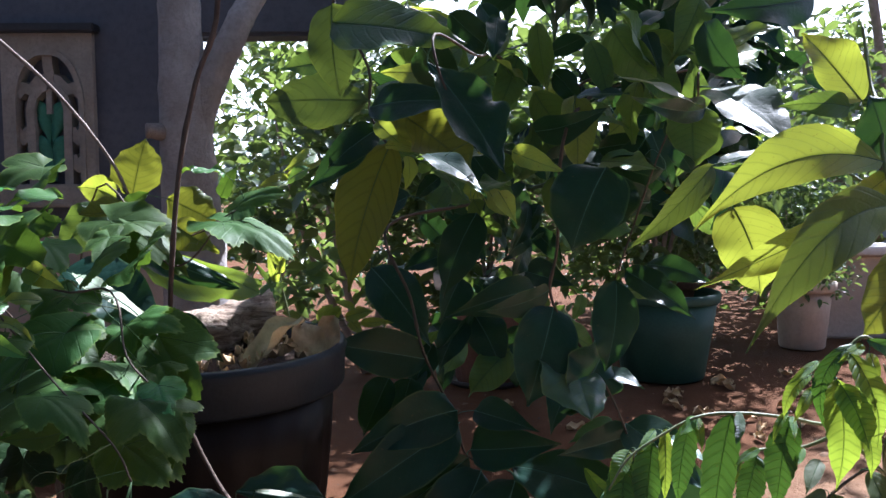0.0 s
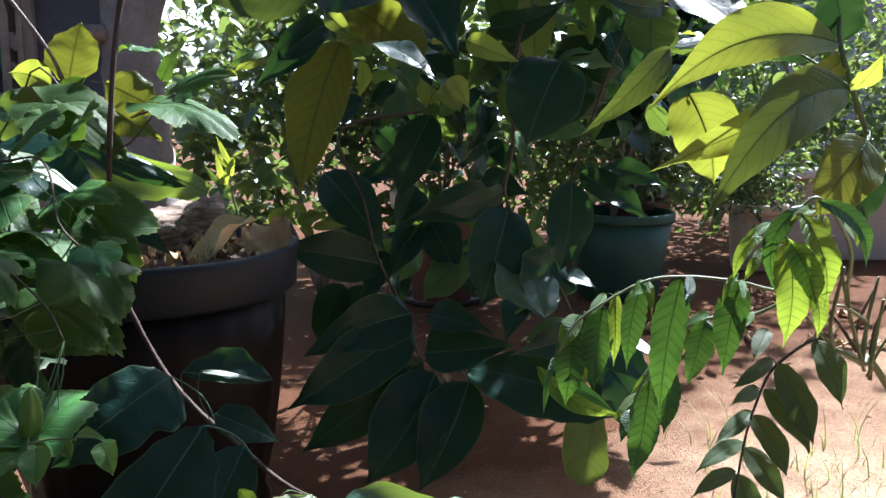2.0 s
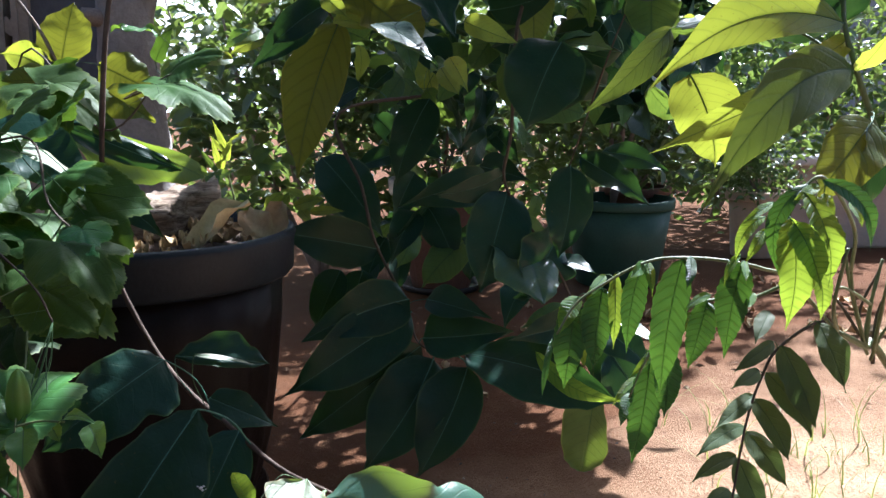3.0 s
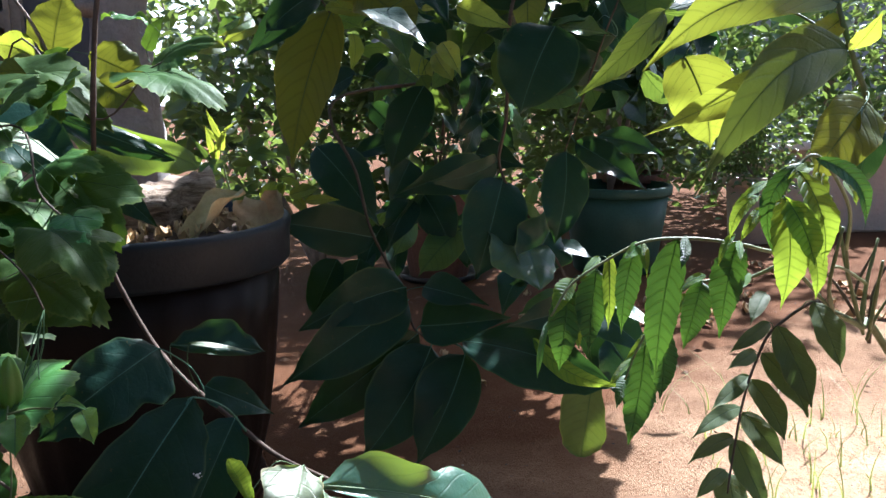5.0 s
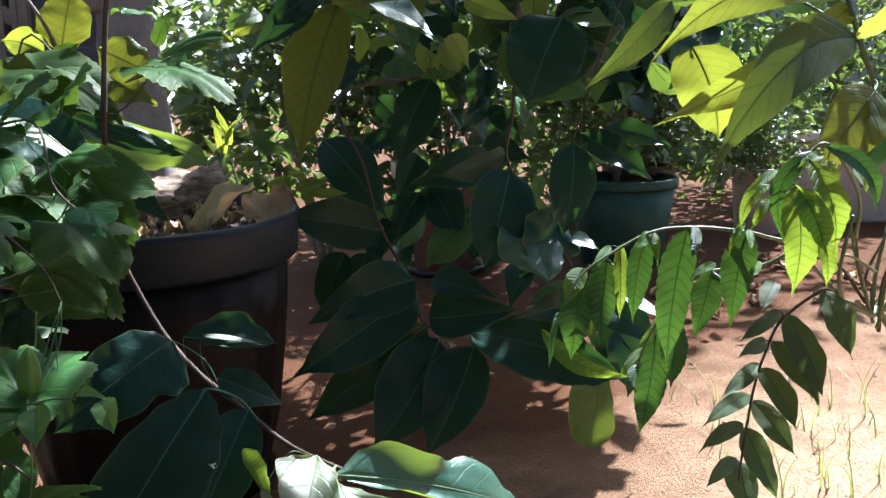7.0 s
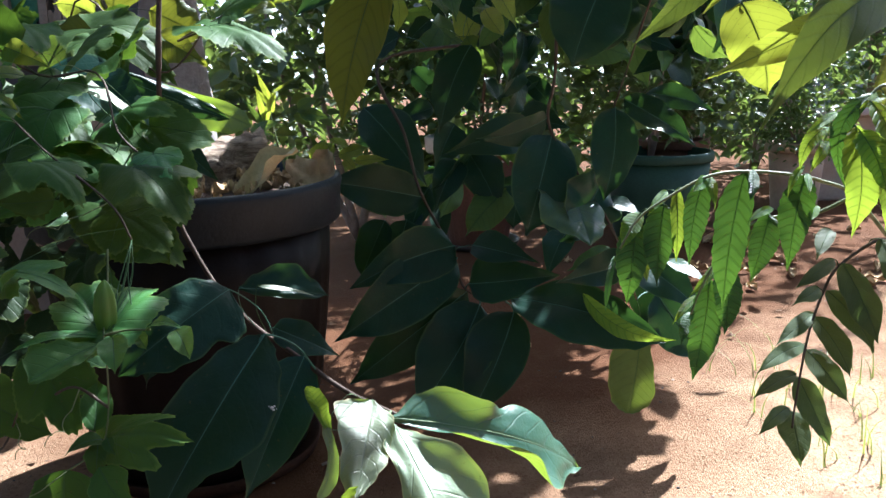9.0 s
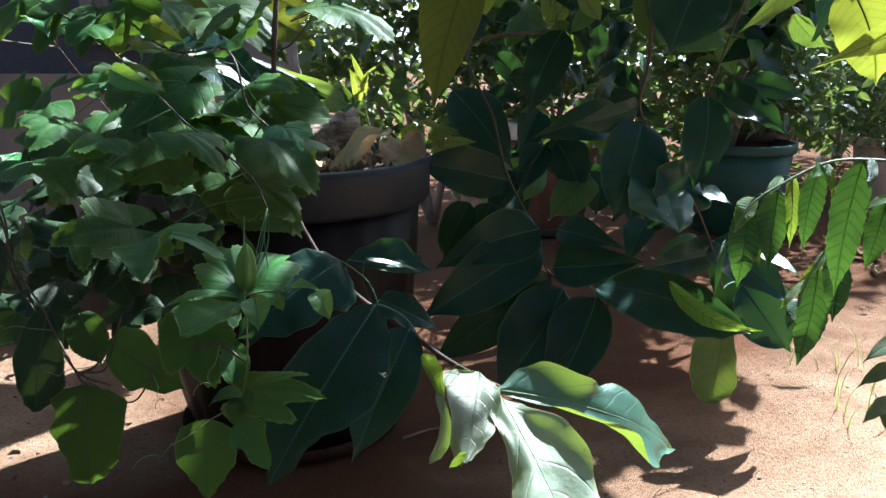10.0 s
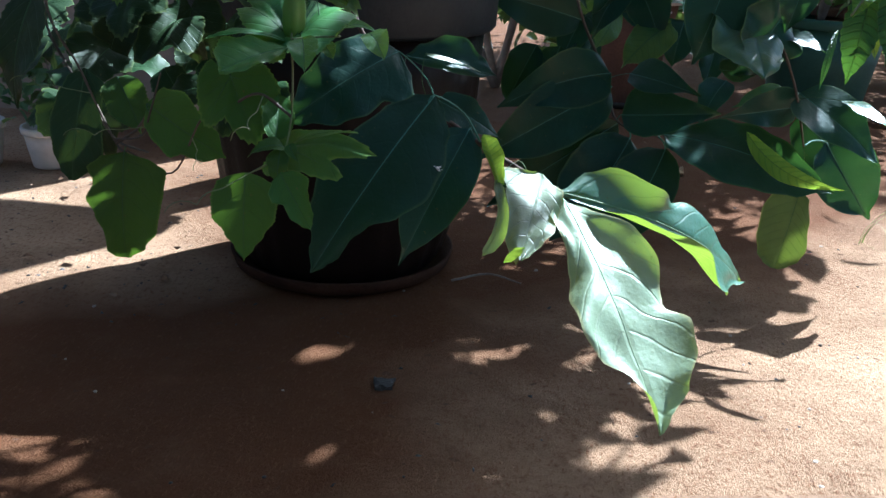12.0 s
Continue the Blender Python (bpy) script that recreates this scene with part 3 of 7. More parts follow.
def bush(name, foot, centre, radius, n, size, mat, label, category="bush", seed=1, trunks=3, thick=0.02, clumps=40, floor=0.02, slim=0.5, spread=0.28):
    """A shrub or tree with tapered limbs and a crown of many small leaves."""
    ob = empty(name, foot, label, category)
    lr = random.Random(seed)
    off = Vector(foot)
    for k in range(trunks):
        end = Vector((centre[0] + lr.uniform(-0.6, 0.6) * radius[0], centre[1] + lr.uniform(-0.6, 0.6) * radius[1], centre[2] + lr.uniform(0.0, 0.7) * radius[2]))
        half = off.lerp(end, 0.5) + Vector((lr.uniform(-1, 1), lr.uniform(-1, 1), 0)) * 0.12 * radius[0]
        bm = bmesh.new()
        tube(bm, [p - off for p in curve_points([off, half, end])], thick, thick * 0.25, 8, 0, 0.15, seed + k)
        part("trunk" if trunks == 1 else "limb", bm, M_BROWN, ob)
    bm = bmesh.new()
    places = [p - off for p in crown_places(centre, radius, n, seed, clumps, spread) if p.z > floor]
    leaf_cloud(bm, places, size, seed, slim=slim)
    part("crown", bm, mat, ob)["kind"] = "stuff"
    return ob


# ---- ground and walls ----
def ground():
    bm = bmesh.new()
    xs = [-60, -12, -5] + [-3 + 0.05 * k for k in range(141)] + [6, 12, 60]
    ys = [-40, -8, -2] + [0.3 + 0.05 * k for k in range(111)] + [8, 14, 60]
    grid = []
    for y in ys:
        row = []
        for x in xs:
            z = 0.006 * noise.noise((x * 1.3, y * 1.3, 0)) + 0.0022 * noise.noise((x * 9, y * 9, 3)) if -3 <= x <= 4 and 0.3 <= y <= 5.8 else 0
            row.append(bm.verts.new((x, y, z)))
        grid.append(row)
    for a, b in zip(grid, grid[1:]):
        for k in range(len(xs) - 1):
            bm.faces.new((a[k], a[k + 1], b[k + 1], b[k]))
    tagged(part("ground", bm, M_GROUND), "trodden red earth yard with a pale skin, sunlit parts painted paler", "ground", kind="structure")


def wall():
    WY = 2.78
    bm = bmesh.new()
    box(bm, (-4.5, WY, 0), (-0.82, WY + 0.18, 0.72))
    tagged(part("wall_low", bm, M_PINK, smooth=False), "pinkish plastered yard wall", "wall", kind="structure")
    # Above z 0.72 the wall takes the darker blue-grey.
    bm = bmesh.new()
    box(bm, (-4.5, WY + 0.02, 0.72), (-1.40, WY + 0.18, 2.6))
    box(bm, (-1.10, WY + 0.02, 0.72), (-0.82, WY + 0.18, 2.6))
    box(bm, (-1.40, WY + 0.02, 0.72), (-1.10, WY + 0.18, 0.89))
    box(bm, (-1.40, WY + 0.02, 1.375), (-1.10, WY + 0.18, 2.6))
    tagged(part("wall_upper", bm, M_DARKWALL, smooth=False), "dark blue-grey upper wall", "wall", kind="structure")
    bm = bmesh.new()
    box(bm, (-0.816, WY + 0.03, 1.37), (-0.20, WY + 0.17, 2.0))
    bmesh.ops.bevel(bm, geom=list(bm.edges), offset=0.012, segments=2, affect="EDGES")
    tagged(part("wall_overhang", bm, M_DARKWALL, smooth=False), "dark slab over the gap beside the tree", "wall", kind="structure")
    # Added wall, put here to keep the block's openings dark.
    bm = bmesh.new()
    box(bm, (-2.2, WY + 0.3, 0.0), (-0.84, WY + 0.34, 2.2))
    tagged(part("wall_back", bm, M_DARKWALL, smooth=False), "added dark wall that keeps the block's openings dark", "wall", kind="structure")


def band(bm, line, width, y0, y1):
    """A flat cast rib of the given width along a line in an upright plane."""
    rows = []
    for i, (x, z) in enumerate(line):
        xa, za = line[max(i - 1, 0)]
        xb, zb = line[min(i + 1, len(line) - 1)]
        size = math.hypot(xb - xa, zb - za)
        nx, nz = -(zb - za) / size * width / 2, (xb - xa) / size * width / 2
        rows.append([bm.verts.new(p) for p in ((x - nx, y1, z - nz), (x - nx * 0.8, y0, z - nz * 0.8), (x + nx * 0.8, y0, z + nz * 0.8), (x + nx, y1, z + nz))])
    for p, q in zip(rows, rows[1:]):
        for k in range(3):
            bm.faces.new((p[k], p[k + 1], q[k + 1], q[k]))
    bm.faces.new(rows[0][::-1])
    bm.faces.new(rows[-1])


def pierced_block():
    """A cast ventilation block: a pointed arch over two side lights, green leaves in the middle."""
    x0, x1, z0, z1, y = -1.40, -1.10, 0.89, 1.375, 2.775
    ob = empty("ventilation_block", ((x0 + x1) / 2, y, z0), "cast beige ventilation block with pointed arch and green leaves", "wall block")
    w, h = x1 - x0, z1 - z0
    bm = bmesh.new()
    # Dark sheet just behind the tracery stands for the shade inside.
    box(bm, (-w / 2, 0.045, 0), (w / 2, 0.06, h))
    part("backing", bm, M_DARKWALL, ob, "dark sheet painting the shade in the openings", smooth=False)
    bm = bmesh.new()
    box(bm, (-w / 2 - 0.012, -0.022, -0.075), (w / 2 + 0.012, 0.05, 0.0))
    bmesh.ops.bevel(bm, geom=list(bm.edges), offset=0.006, segments=2, affect="EDGES")
    part("sill", bm, M_STONE, ob, smooth=False)
    bm = bmesh.new()
    box(bm, (-w / 2 - 0.018, -0.030, h), (w / 2 + 0.018, 0.05, h + 0.028))
    bmesh.ops.bevel(bm, geom=list(bm.edges), offset=0.005, segments=2, affect="EDGES")
    part("lintel", bm, M_BLACK, ob, "dark weathered lintel", smooth=False)
    for sx in (-1, 1):
        arch = [(sx * 0.40, 0.0), (sx * 0.40, 0.30)]
        for k in range(13):
            s = k / 12
            arch.append((sx * 0.40 * math.cos(s * math.pi / 2) ** 0.8, 0.56 + 0.33 * math.sin(s * math.pi / 2) ** 1.15))
        bm = bmesh.new()
        inner = [bm.verts.new((u * w, 0.0, v * h)) for u, v in arch]
        outer = [bm.verts.new((sx * w / 2, 0.0, v * h)) if k < 8 else bm.verts.new((sx * w / 2 * (1 - (k - 8) / 6), 0.0, h)) for k, (u, v) in enumerate(arch)]
        for k in range(len(arch) - 1):
            bm.faces.new((inner[k], inner[k + 1], outer[k + 1], outer[k]))
        bmesh.ops.recalc_face_normals(bm, faces=list(bm.faces))
        for f in bm.faces:
            if f.normal.y > 0:
                f.normal_flip()
        back = bmesh.ops.extrude_face_region(bm, geom=list(bm.faces))
        for v in back["geom"]:
            if isinstance(v, bmesh.types.BMVert):
                v.co.y += 0.043
        part("spandrel", bm, M_STONE, ob, smooth=False)
        bm = bmesh.new()
        band(bm, [(u * 0.93 * w, (v - 0.015) * h) for u, v in arch], 0.022, -0.008, 0.043)
        part("moulding", bm, M_STONE, ob, smooth=False)
        bm = bmesh.new()
        inner_line = [(sx * 0.195, 0.0), (sx * 0.20, 0.35), (sx * 0.205, 0.50), (sx * 0.17, 0.58), (sx * 0.09, 0.635), (0.0, 0.66)]
        band(bm, [(p[0] * w, p[1] * h) for p in inner_line], 0.034, 0.004, 0.043)
        part("mullion", bm, M_STONE, ob, smooth=False)
        for lo, hi in ((0.075, 0.20), (0.26, 0.385)):
            bm = bmesh.new()
            mid = (lo + hi) / 2
            band(bm, [(sx * 0.20 * w, mid * h), (sx * 0.26 * w, (mid + 0.012) * h), (sx * 0.30 * w, (mid - 0.012) * h), (sx * 0.34 * w, (mid + 0.012) * h), (sx * 0.41 * w, mid * h)], (hi - lo) * h, 0.008, 0.043)
            part("crossbar", bm, M_STONE, ob, smooth=False)
        bm = bmesh.new()
        band(bm, [(sx * 0.36 * w, 0.60 * h), (sx * 0.28 * w, 0.645 * h), (sx * 0.19 * w, 0.63 * h), (sx * 0.10 * w, 0.685 * h), (0.0, 0.70 * h)], 0.050, 0.008, 0.043)
        part("cusp", bm, M_STONE, ob, smooth=False)
    bm = bmesh.new()
    band(bm, [(0.0, 0.66 * h), (0.004, 0.74 * h), (0.0, 0.80 * h), (0.0, 0.90 * h)], 0.040, 0.006, 0.043)
    part("finial", bm, M_STONE, ob, smooth=False)
    bm = bmesh.new()
    band(bm, [(0.0, 0.47 * h), (0.0, 0.55 * h), (0.0, 0.64 * h)], 0.022, 0.008, 0.043)
    part("pendant", bm, M_STONE, ob, smooth=False)
    for zb, zt in ((0.02, 0.29), (0.25, 0.52)):
        for sx in (-1, 1):
            bm = bmesh.new()
            rows = []
            for i in range(10):
                v = i / 9
                reach = 0.155 * w * (0.18 + 0.95 * math.sin(min(1.0, v * 1.12) * math.pi * 0.62)) * (1.0 + 0.10 * (i % 2)) * (1.0 if v < 0.9 else 0.72)
                z = h * (zb + (zt - zb) * v)
                rows.append([bm.verts.new((sx * q * reach, 0.012 + 0.020 * abs(q - 0.45), z + 0.16 * q * (zt - zb) * h - (0.05 * h if q == 0 and v > 0.8 else 0))) for q in (0.0, 0.3, 0.6, 1.0)])
            for p, q in zip(rows, rows[1:]):
                for j in range(3):
                    bm.faces.new((p[j], p[j + 1], q[j + 1], q[j]))
            bmesh.ops.recalc_face_normals(bm, faces=list(bm.faces))
            bmesh.ops.solidify(bm, geom=list(bm.faces), thickness=0.012)
            part("ornament", bm, M_GREENSTONE, ob, "green painted cast leaf")


def far_building():
    ob = empty("building", (4.2, 9.5, 0), "grey plastered building with white parapet", "building")
    bm = bmesh.new()
    box(bm, (-0.9, 0, 0), (6, 3, 2.2))
    part("wall", bm, M_GREYWALL, ob, smooth=False)
    bm = bmesh.new()
    box(bm, (-1.0, -0.12, 2.2), (6.1, 3.1, 2.32))
    part("parapet", bm, M_WHITE, ob, "white painted parapet", smooth=False)


def bright_haze():
    """The white, overexposed sky low over the horizon."""
    m = bpy.data.materials.new("white_sky")
    m.use_nodes = True
    nt = m.node_tree
    glow = nt.nodes.new("ShaderNodeEmission")
    glow.inputs["Color"].default_value, glow.inputs["Strength"].default_value = (0.93, 0.97, 1.0, 1), 0.75
    nt.links.new(glow.outputs[0], nt.nodes["Material Output"].inputs["Surface"])
    bm = bmesh.new()
    for k in range(24):
        a0, a1 = radians(-40 + k * 80 / 24), radians(-40 + (k + 1) * 80 / 24)
        v = [bm.verts.new((45 * math.sin(a), 45 * math.cos(a), z)) for a, z in ((a0, -1), (a1, -1), (a1, 15), (a0, 15))]
        bm.faces.new(v)
    tagged(part("backdrop", bm, m), "bright white hazy sky", "sky", kind="structure")


def low_wall():
    bm = bmesh.new()
    box(bm, (2.08, 4.75, 0), (5.0, 4.95, 0.47))
    bmesh.ops.bevel(bm, geom=list(bm.edges), offset=0.012, segments=2, affect="EDGES")
    tagged(part("garden_wall", bm, M_BEIGE, smooth=False), "low pale beige plastered garden wall", "wall", kind="structure")
    bm = bmesh.new()
    box(bm, (2.02, 4.70, 0.474), (5.0, 5.0, 0.52))
    bmesh.ops.bevel(bm, geom=list(bm.edges), offset=0.008, segments=2, affect="EDGES")
    tagged(part("trim", bm, M_WHITE, smooth=False), "pale coping on the garden wall", "coping", kind="structure")


def light_blockers():
    """Added walls and a roof slab, out of view, that block sky light round the camera."""
    bm = bmesh.new()
    box(bm, (-7, -2.0, 0), (7, -1.8, 3.0))
    tagged(part("wall_south", bm, M_DARKWALL, smooth=False), "added unseen dark wall behind the camera, blocks sky light", "wall", kind="structure")
    bm = bmesh.new()
    box(bm, (-3.4, -1.8, 0), (-3.2, 2.78, 2.4))
    tagged(part("wall_west", bm, M_DARKWALL, smooth=False), "added unseen dark side wall, blocks sky light", "wall", kind="structure")
    bm = bmesh.new()
    box(bm, (4.6, -1.8, 0), (4.8, 3.2, 2.2))
    tagged(part("wall_east", bm, M_DARKWALL, smooth=False), "added unseen dark side wall on the sunny side, blocks sky light", "wall", kind="structure")
    bm = bmesh.new()
    box(bm, (-7, -1.8, 2.6), (7, -1.0, 2.72))
    tagged(part("blocking_roof", bm, M_DARKWALL, smooth=False), "added unseen roof slab, blocks sky light from behind", "roof", kind="structure")


ground()
wall()
light_blockers()
pierced_block()
far_building()
bright_haze()
low_wall()


# ---- pots ----
def big_pot():
    c = (-0.45, 1.70, 0.0)
    ob = empty("flower_pot", c, "large red-brown plastic pot with dark grey rim", "pot")
    bm = bmesh.new()
    lathe(bm, [(0.0, 0.02), (0.195, 0.02), (0.205, 0.028), (0.225, 0.08), (0.248, 0.17), (0.264, 0.29), (0.274, 0.40), (0.279, 0.505), (0.265, 0.505), (0.262, 0.44)], 96, 0.018, 24)
    part("body", bm, M_POT, ob)
    bm = bmesh.new()
    lathe(bm, [(0.276, 0.500), (0.292, 0.497), (0.299, 0.505), (0.301, 0.56), (0.305, 0.575), (0.302, 0.584), (0.292, 0.586), (0.284, 0.580), (0.280, 0.55), (0.272, 0.50)], 96)
    part("rim", bm, M_RIM, ob, "dark grey rolled rim")
    bm = bmesh.new()
    rows = []
    for i in range(15):
        r = 0.283 * i / 14
        row = []
        for k in range(64):
            a = 2 * math.pi * k / 64
            x, y = r * math.cos(a), r * math.sin(a)
            row.append(bm.verts.new((x, y, 0.535 + 0.022 * noise.noise((x * 14, y * 14, 1)) + 0.03 * (1 - (r / 0.283) ** 2))))
        rows.append(row)
    for a, b in zip(rows, rows[1:]):
        for k in range(64):
            bm.faces.new((a[k], a[(k + 1) % 64], b[(k + 1) % 64], b[k]))
    part("soil", bm, M_SOIL, ob, "dry dark soil")
    bm = bmesh.new()
    lathe(bm, [(0.0, 0.004), (0.215, 0.004), (0.228, 0.012), (0.236, 0.036), (0.231, 0.038), (0.218, 0.018), (0.0, 0.016)], 72)
    part("saucer", bm, M_SAUCER, ob, "dusty brown saucer")
    return ob


def tub(name, place, r_top, r_base, height, mat, rim_mat, label, soil=True, ribs=0, facet=0.0, band=0.04, lip=0.02, saucer=None):
    ob = empty(name, place, label, "pot")
    bm = bmesh.new()
    lathe(bm, [(0.0, 0.006), (r_base * 0.96, 0.006), (r_base, 0.014), (r_base + (r_top - r_base) * 0.55, height * 0.5), (r_top, height - band), (r_top * 0.95, height - band), (r_top * 0.93, height - band * 2)], 72, facet, ribs)
    part("body", bm, mat, ob)
    bm = bmesh.new()
    lathe(bm, [(r_top * 0.985, height - band), (r_top + lip * 0.8, height - band), (r_top + lip, height - band * 0.8), (r_top + lip * 1.1, height - 0.006), (r_top + lip * 0.8, height), (r_top * 0.96, height), (r_top * 0.94, height - band * 1.5)], 72)
    part("rim", bm, rim_mat, ob)
    if soil:
        bm = bmesh.new()
        lathe(bm, [(0.0, height - band * 0.9), (r_top * 0.5, height - band * 1.0), (r_top * 0.95, height - band * 1.3)], 48)
        part("soil", bm, M_SOIL, ob)
    if saucer:
        bm = bmesh.new()
        lathe(bm, [(0.0, 0.003), (r_base * 1.3, 0.003), (r_base * 1.4, 0.03), (r_base * 1.35, 0.03), (r_base * 1.25, 0.005)], 48)
        part("saucer", bm, saucer, ob)
    return ob


big_pot()
tub("plant_tub", (1.01, 3.85, 0), 0.232, 0.185, 0.395, M_GREENPOT, M_GREENPOT, "dull green plastic tub with rolled rim", lip=0.014)
tub("brown_pot", (1.15, 4.13, 0), 0.15, 0.12, 0.42, M_TERRA, M_TERRA, "plain brown clay pot behind the green tub")
tub("clay_pot", (0.20, 3.75, 0), 0.20, 0.13, 0.49, M_TERRA, M_WHITE, "ribbed terracotta pot with white painted rim", ribs=28, facet=0.05, band=0.07, lip=0.03, saucer=M_BLACK)
tub("beige_pot", (1.90, 4.50, 0), 0.140, 0.115, 0.36, M_BEIGE, M_BEIGE, "plain beige cement pot on the ground", band=0.05)
tub("white_pot", (-1.41, 2.15, 0), 0.070, 0.055, 0.12, M_WHITE, M_WHITE, "small white plastic pot beside the wall", lip=0.006, band=0.02)
tub("white_pot", (-1.60, 2.10, 0), 0.070, 0.055, 0.13, M_WHITE, M_WHITE, "small white plastic pot beside the wall", lip=0.006, band=0.02)


# ---- trees and hedge ----
def yard_tree():
    ob = empty("yard_tree", (-0.66, 2.44, 0), "grey-barked tree with forked trunk beside the wall", "tree")
    off = ob.location
    for name, pts, r0, r1 in (
        ("trunk", [(-0.66, 2.44, 0), (-0.668, 2.43, 0.4), (-0.675, 2.42, 0.75), (-0.685, 2.41, 1.05), (-0.70, 2.43, 1.35), (-0.71, 2.45, 1.7)], 0.112, 0.044),
        ("limb", [(-0.675, 2.41, 0.98), (-0.625, 2.42, 1.15), (-0.560, 2.43, 1.29), (-0.505, 2.46, 1.41), (-0.38, 2.55, 1.62), (-0.1, 2.7, 1.9)], 0.046, 0.028),
        ("limb", [(-0.68, 2.45, 1.66), (-1.0, 2.0, 2.15), (-1.3, 1.1, 2.6), (-1.5, 0.4, 2.8)], 0.046, 0.02),
        ("limb", [(-0.68, 2.45, 1.68), (-0.5, 2.0, 2.2), (-0.3, 1.2, 2.6), (0.2, 0.5, 2.8)], 0.040, 0.018),
        # Added limb, out of view, to carry the shading overhang.
        ("limb", [(-0.45, 1.9, 2.28), (-0.1, 1.4, 2.2), (0.3, 1.05, 2.1), (0.8, 0.95, 2.05)], 0.024, 0.010),
    ):
        bm = bmesh.new()
        tube(bm, [p - off for p in curve_points([Vector(p) for p in pts], 8)], r0, r1, 14, 0, 0.06, 5)
        part(name, bm, M_BARK, ob)
    bm = bmesh.new()
    tube(bm, [p - off for p in curve_points([Vector((-0.73, 2.37, 1.035)), Vector((-0.755, 2.35, 1.04)), Vector((-0.772, 2.34, 1.04))], 5)], 0.024, 0.020, 12, 0, 0.1, 3)
    part("branch_stub", bm, M_BROWN, ob, "dark sawn stub of a lost branch")
    bm = bmesh.new()
    # Crown out of view overhead, placed to hold back sky light.
    places = [p - off for p in crown_places((-1.5, 0.7, 2.75), (1.9, 1.2, 0.45), 1100, 11, 90, 0.2) if p.z > 2.05]
    # Added overhang, unseen, shades the ground near the camera.
    places += [p - off for p in crown_places((0.70, 0.95, 1.98), (0.75, 0.45, 0.25), 1500, 12, 40, 0.18) if p.z > 1.62]
    leaf_cloud(bm, places, 0.15, 11, slim=0.55)
    part("crown", bm, M_BIG, ob)["kind"] = "stuff"


yard_tree()
bush("hedge_bush", (-0.35, 3.9, 0), (-0.35, 4.0, 0.90), (0.70, 0.50, 0.75), 2600, 0.095, M_FAR, "leafy small-leaved hedge bush lit from behind", seed=21, clumps=55, spread=0.13)
bush("hedge_bush", (-1.3, 5.6, 0), (-1.1, 5.7, 1.2), (1.0, 0.7, 1.15), 2300, 0.105, M_FAR, "tall leafy hedge bush with bright sky gaps", seed=22, clumps=60, spread=0.13)
bush("hedge_bush", (0.6, 5.6, 0), (0.7, 5.7, 1.1), (1.0, 0.8, 1.05), 2300, 0.11, M_FAR, "tall leafy hedge bush with bright sky gaps", seed=23, clumps=90, spread=0.13)
bush("hedge_bush", (2.2, 6.0, 0), (2.3, 6.1, 1.0), (1.1, 0.8, 1.0), 2300, 0.11, M_FAR, "tall leafy hedge bush with bright sky gaps", seed=24, clumps=90, spread=0.13)
bush("hedge_bush", (3.6, 6.6, 0), (3.9, 6.6, 1.5), (1.0, 0.8, 1.4), 3600, 0.085, M_FAR, "tall leafy hedge bush with bright sky gaps", seed=25, clumps=60, spread=0.13)
bush("hedge_bush", (1.25, 5.0, 0), (1.3, 5.0, 1.1), (0.95, 0.45, 1.0), 2500, 0.095, M_FAR, "tall leafy hedge bush behind the pots", seed=26, clumps=70, spread=0.14)
# Added tree, its crown above the view, to shade the ground behind the pots.
bush("shade_tree", (3.4, 6.9, 0), (1.7, 5.9, 3.15), (1.9, 0.9, 0.5), 1250, 0.12, M_FAR, "added unseen tree that shades the ground behind the pots", "tree", seed=27, thick=0.05, clumps=80, spread=0.15, floor=2.55)
bush("pot_shrub", (1.90, 4.50, 0.32), (1.86, 4.45, 0.60), (0.26, 0.26, 0.30), 1900, 0.042, M_FAR, "small-leaved shrub growing in the beige pot", seed=31, thick=0.008, floor=0.27)
bush("pot_shrub", (0.98, 3.85, 0.36), (1.0, 3.85, 1.15), (0.40, 0.35, 0.72), 2600, 0.075, M_FAR, "dark leafy shrub growing in the green tub", seed=35, thick=0.012, floor=0.46)
bush("pot_shrub", (1.15, 4.13, 0.37), (1.22, 4.13, 0.72), (0.30, 0.26, 0.30), 1900, 0.045, M_FAR, "small-leaved shrub growing in the brown pot", seed=32, thick=0.008, floor=0.3)
bush("pot_shrub", (0.20, 3.75, 0.44), (0.15, 3.75, 0.80), (0.32, 0.28, 0.30), 1500, 0.055, M_FAR, "leafy shrub growing in the terracotta pot", seed=33, thick=0.009, floor=0.5)
bush("pot_shrub", (-1.41, 2.15, 0.09), (-1.41, 2.15, 0.23), (0.12, 0.10, 0.12), 260, 0.045, M_FAR, "small dark shrub in a white pot", seed=34, thick=0.004, floor=0.13)

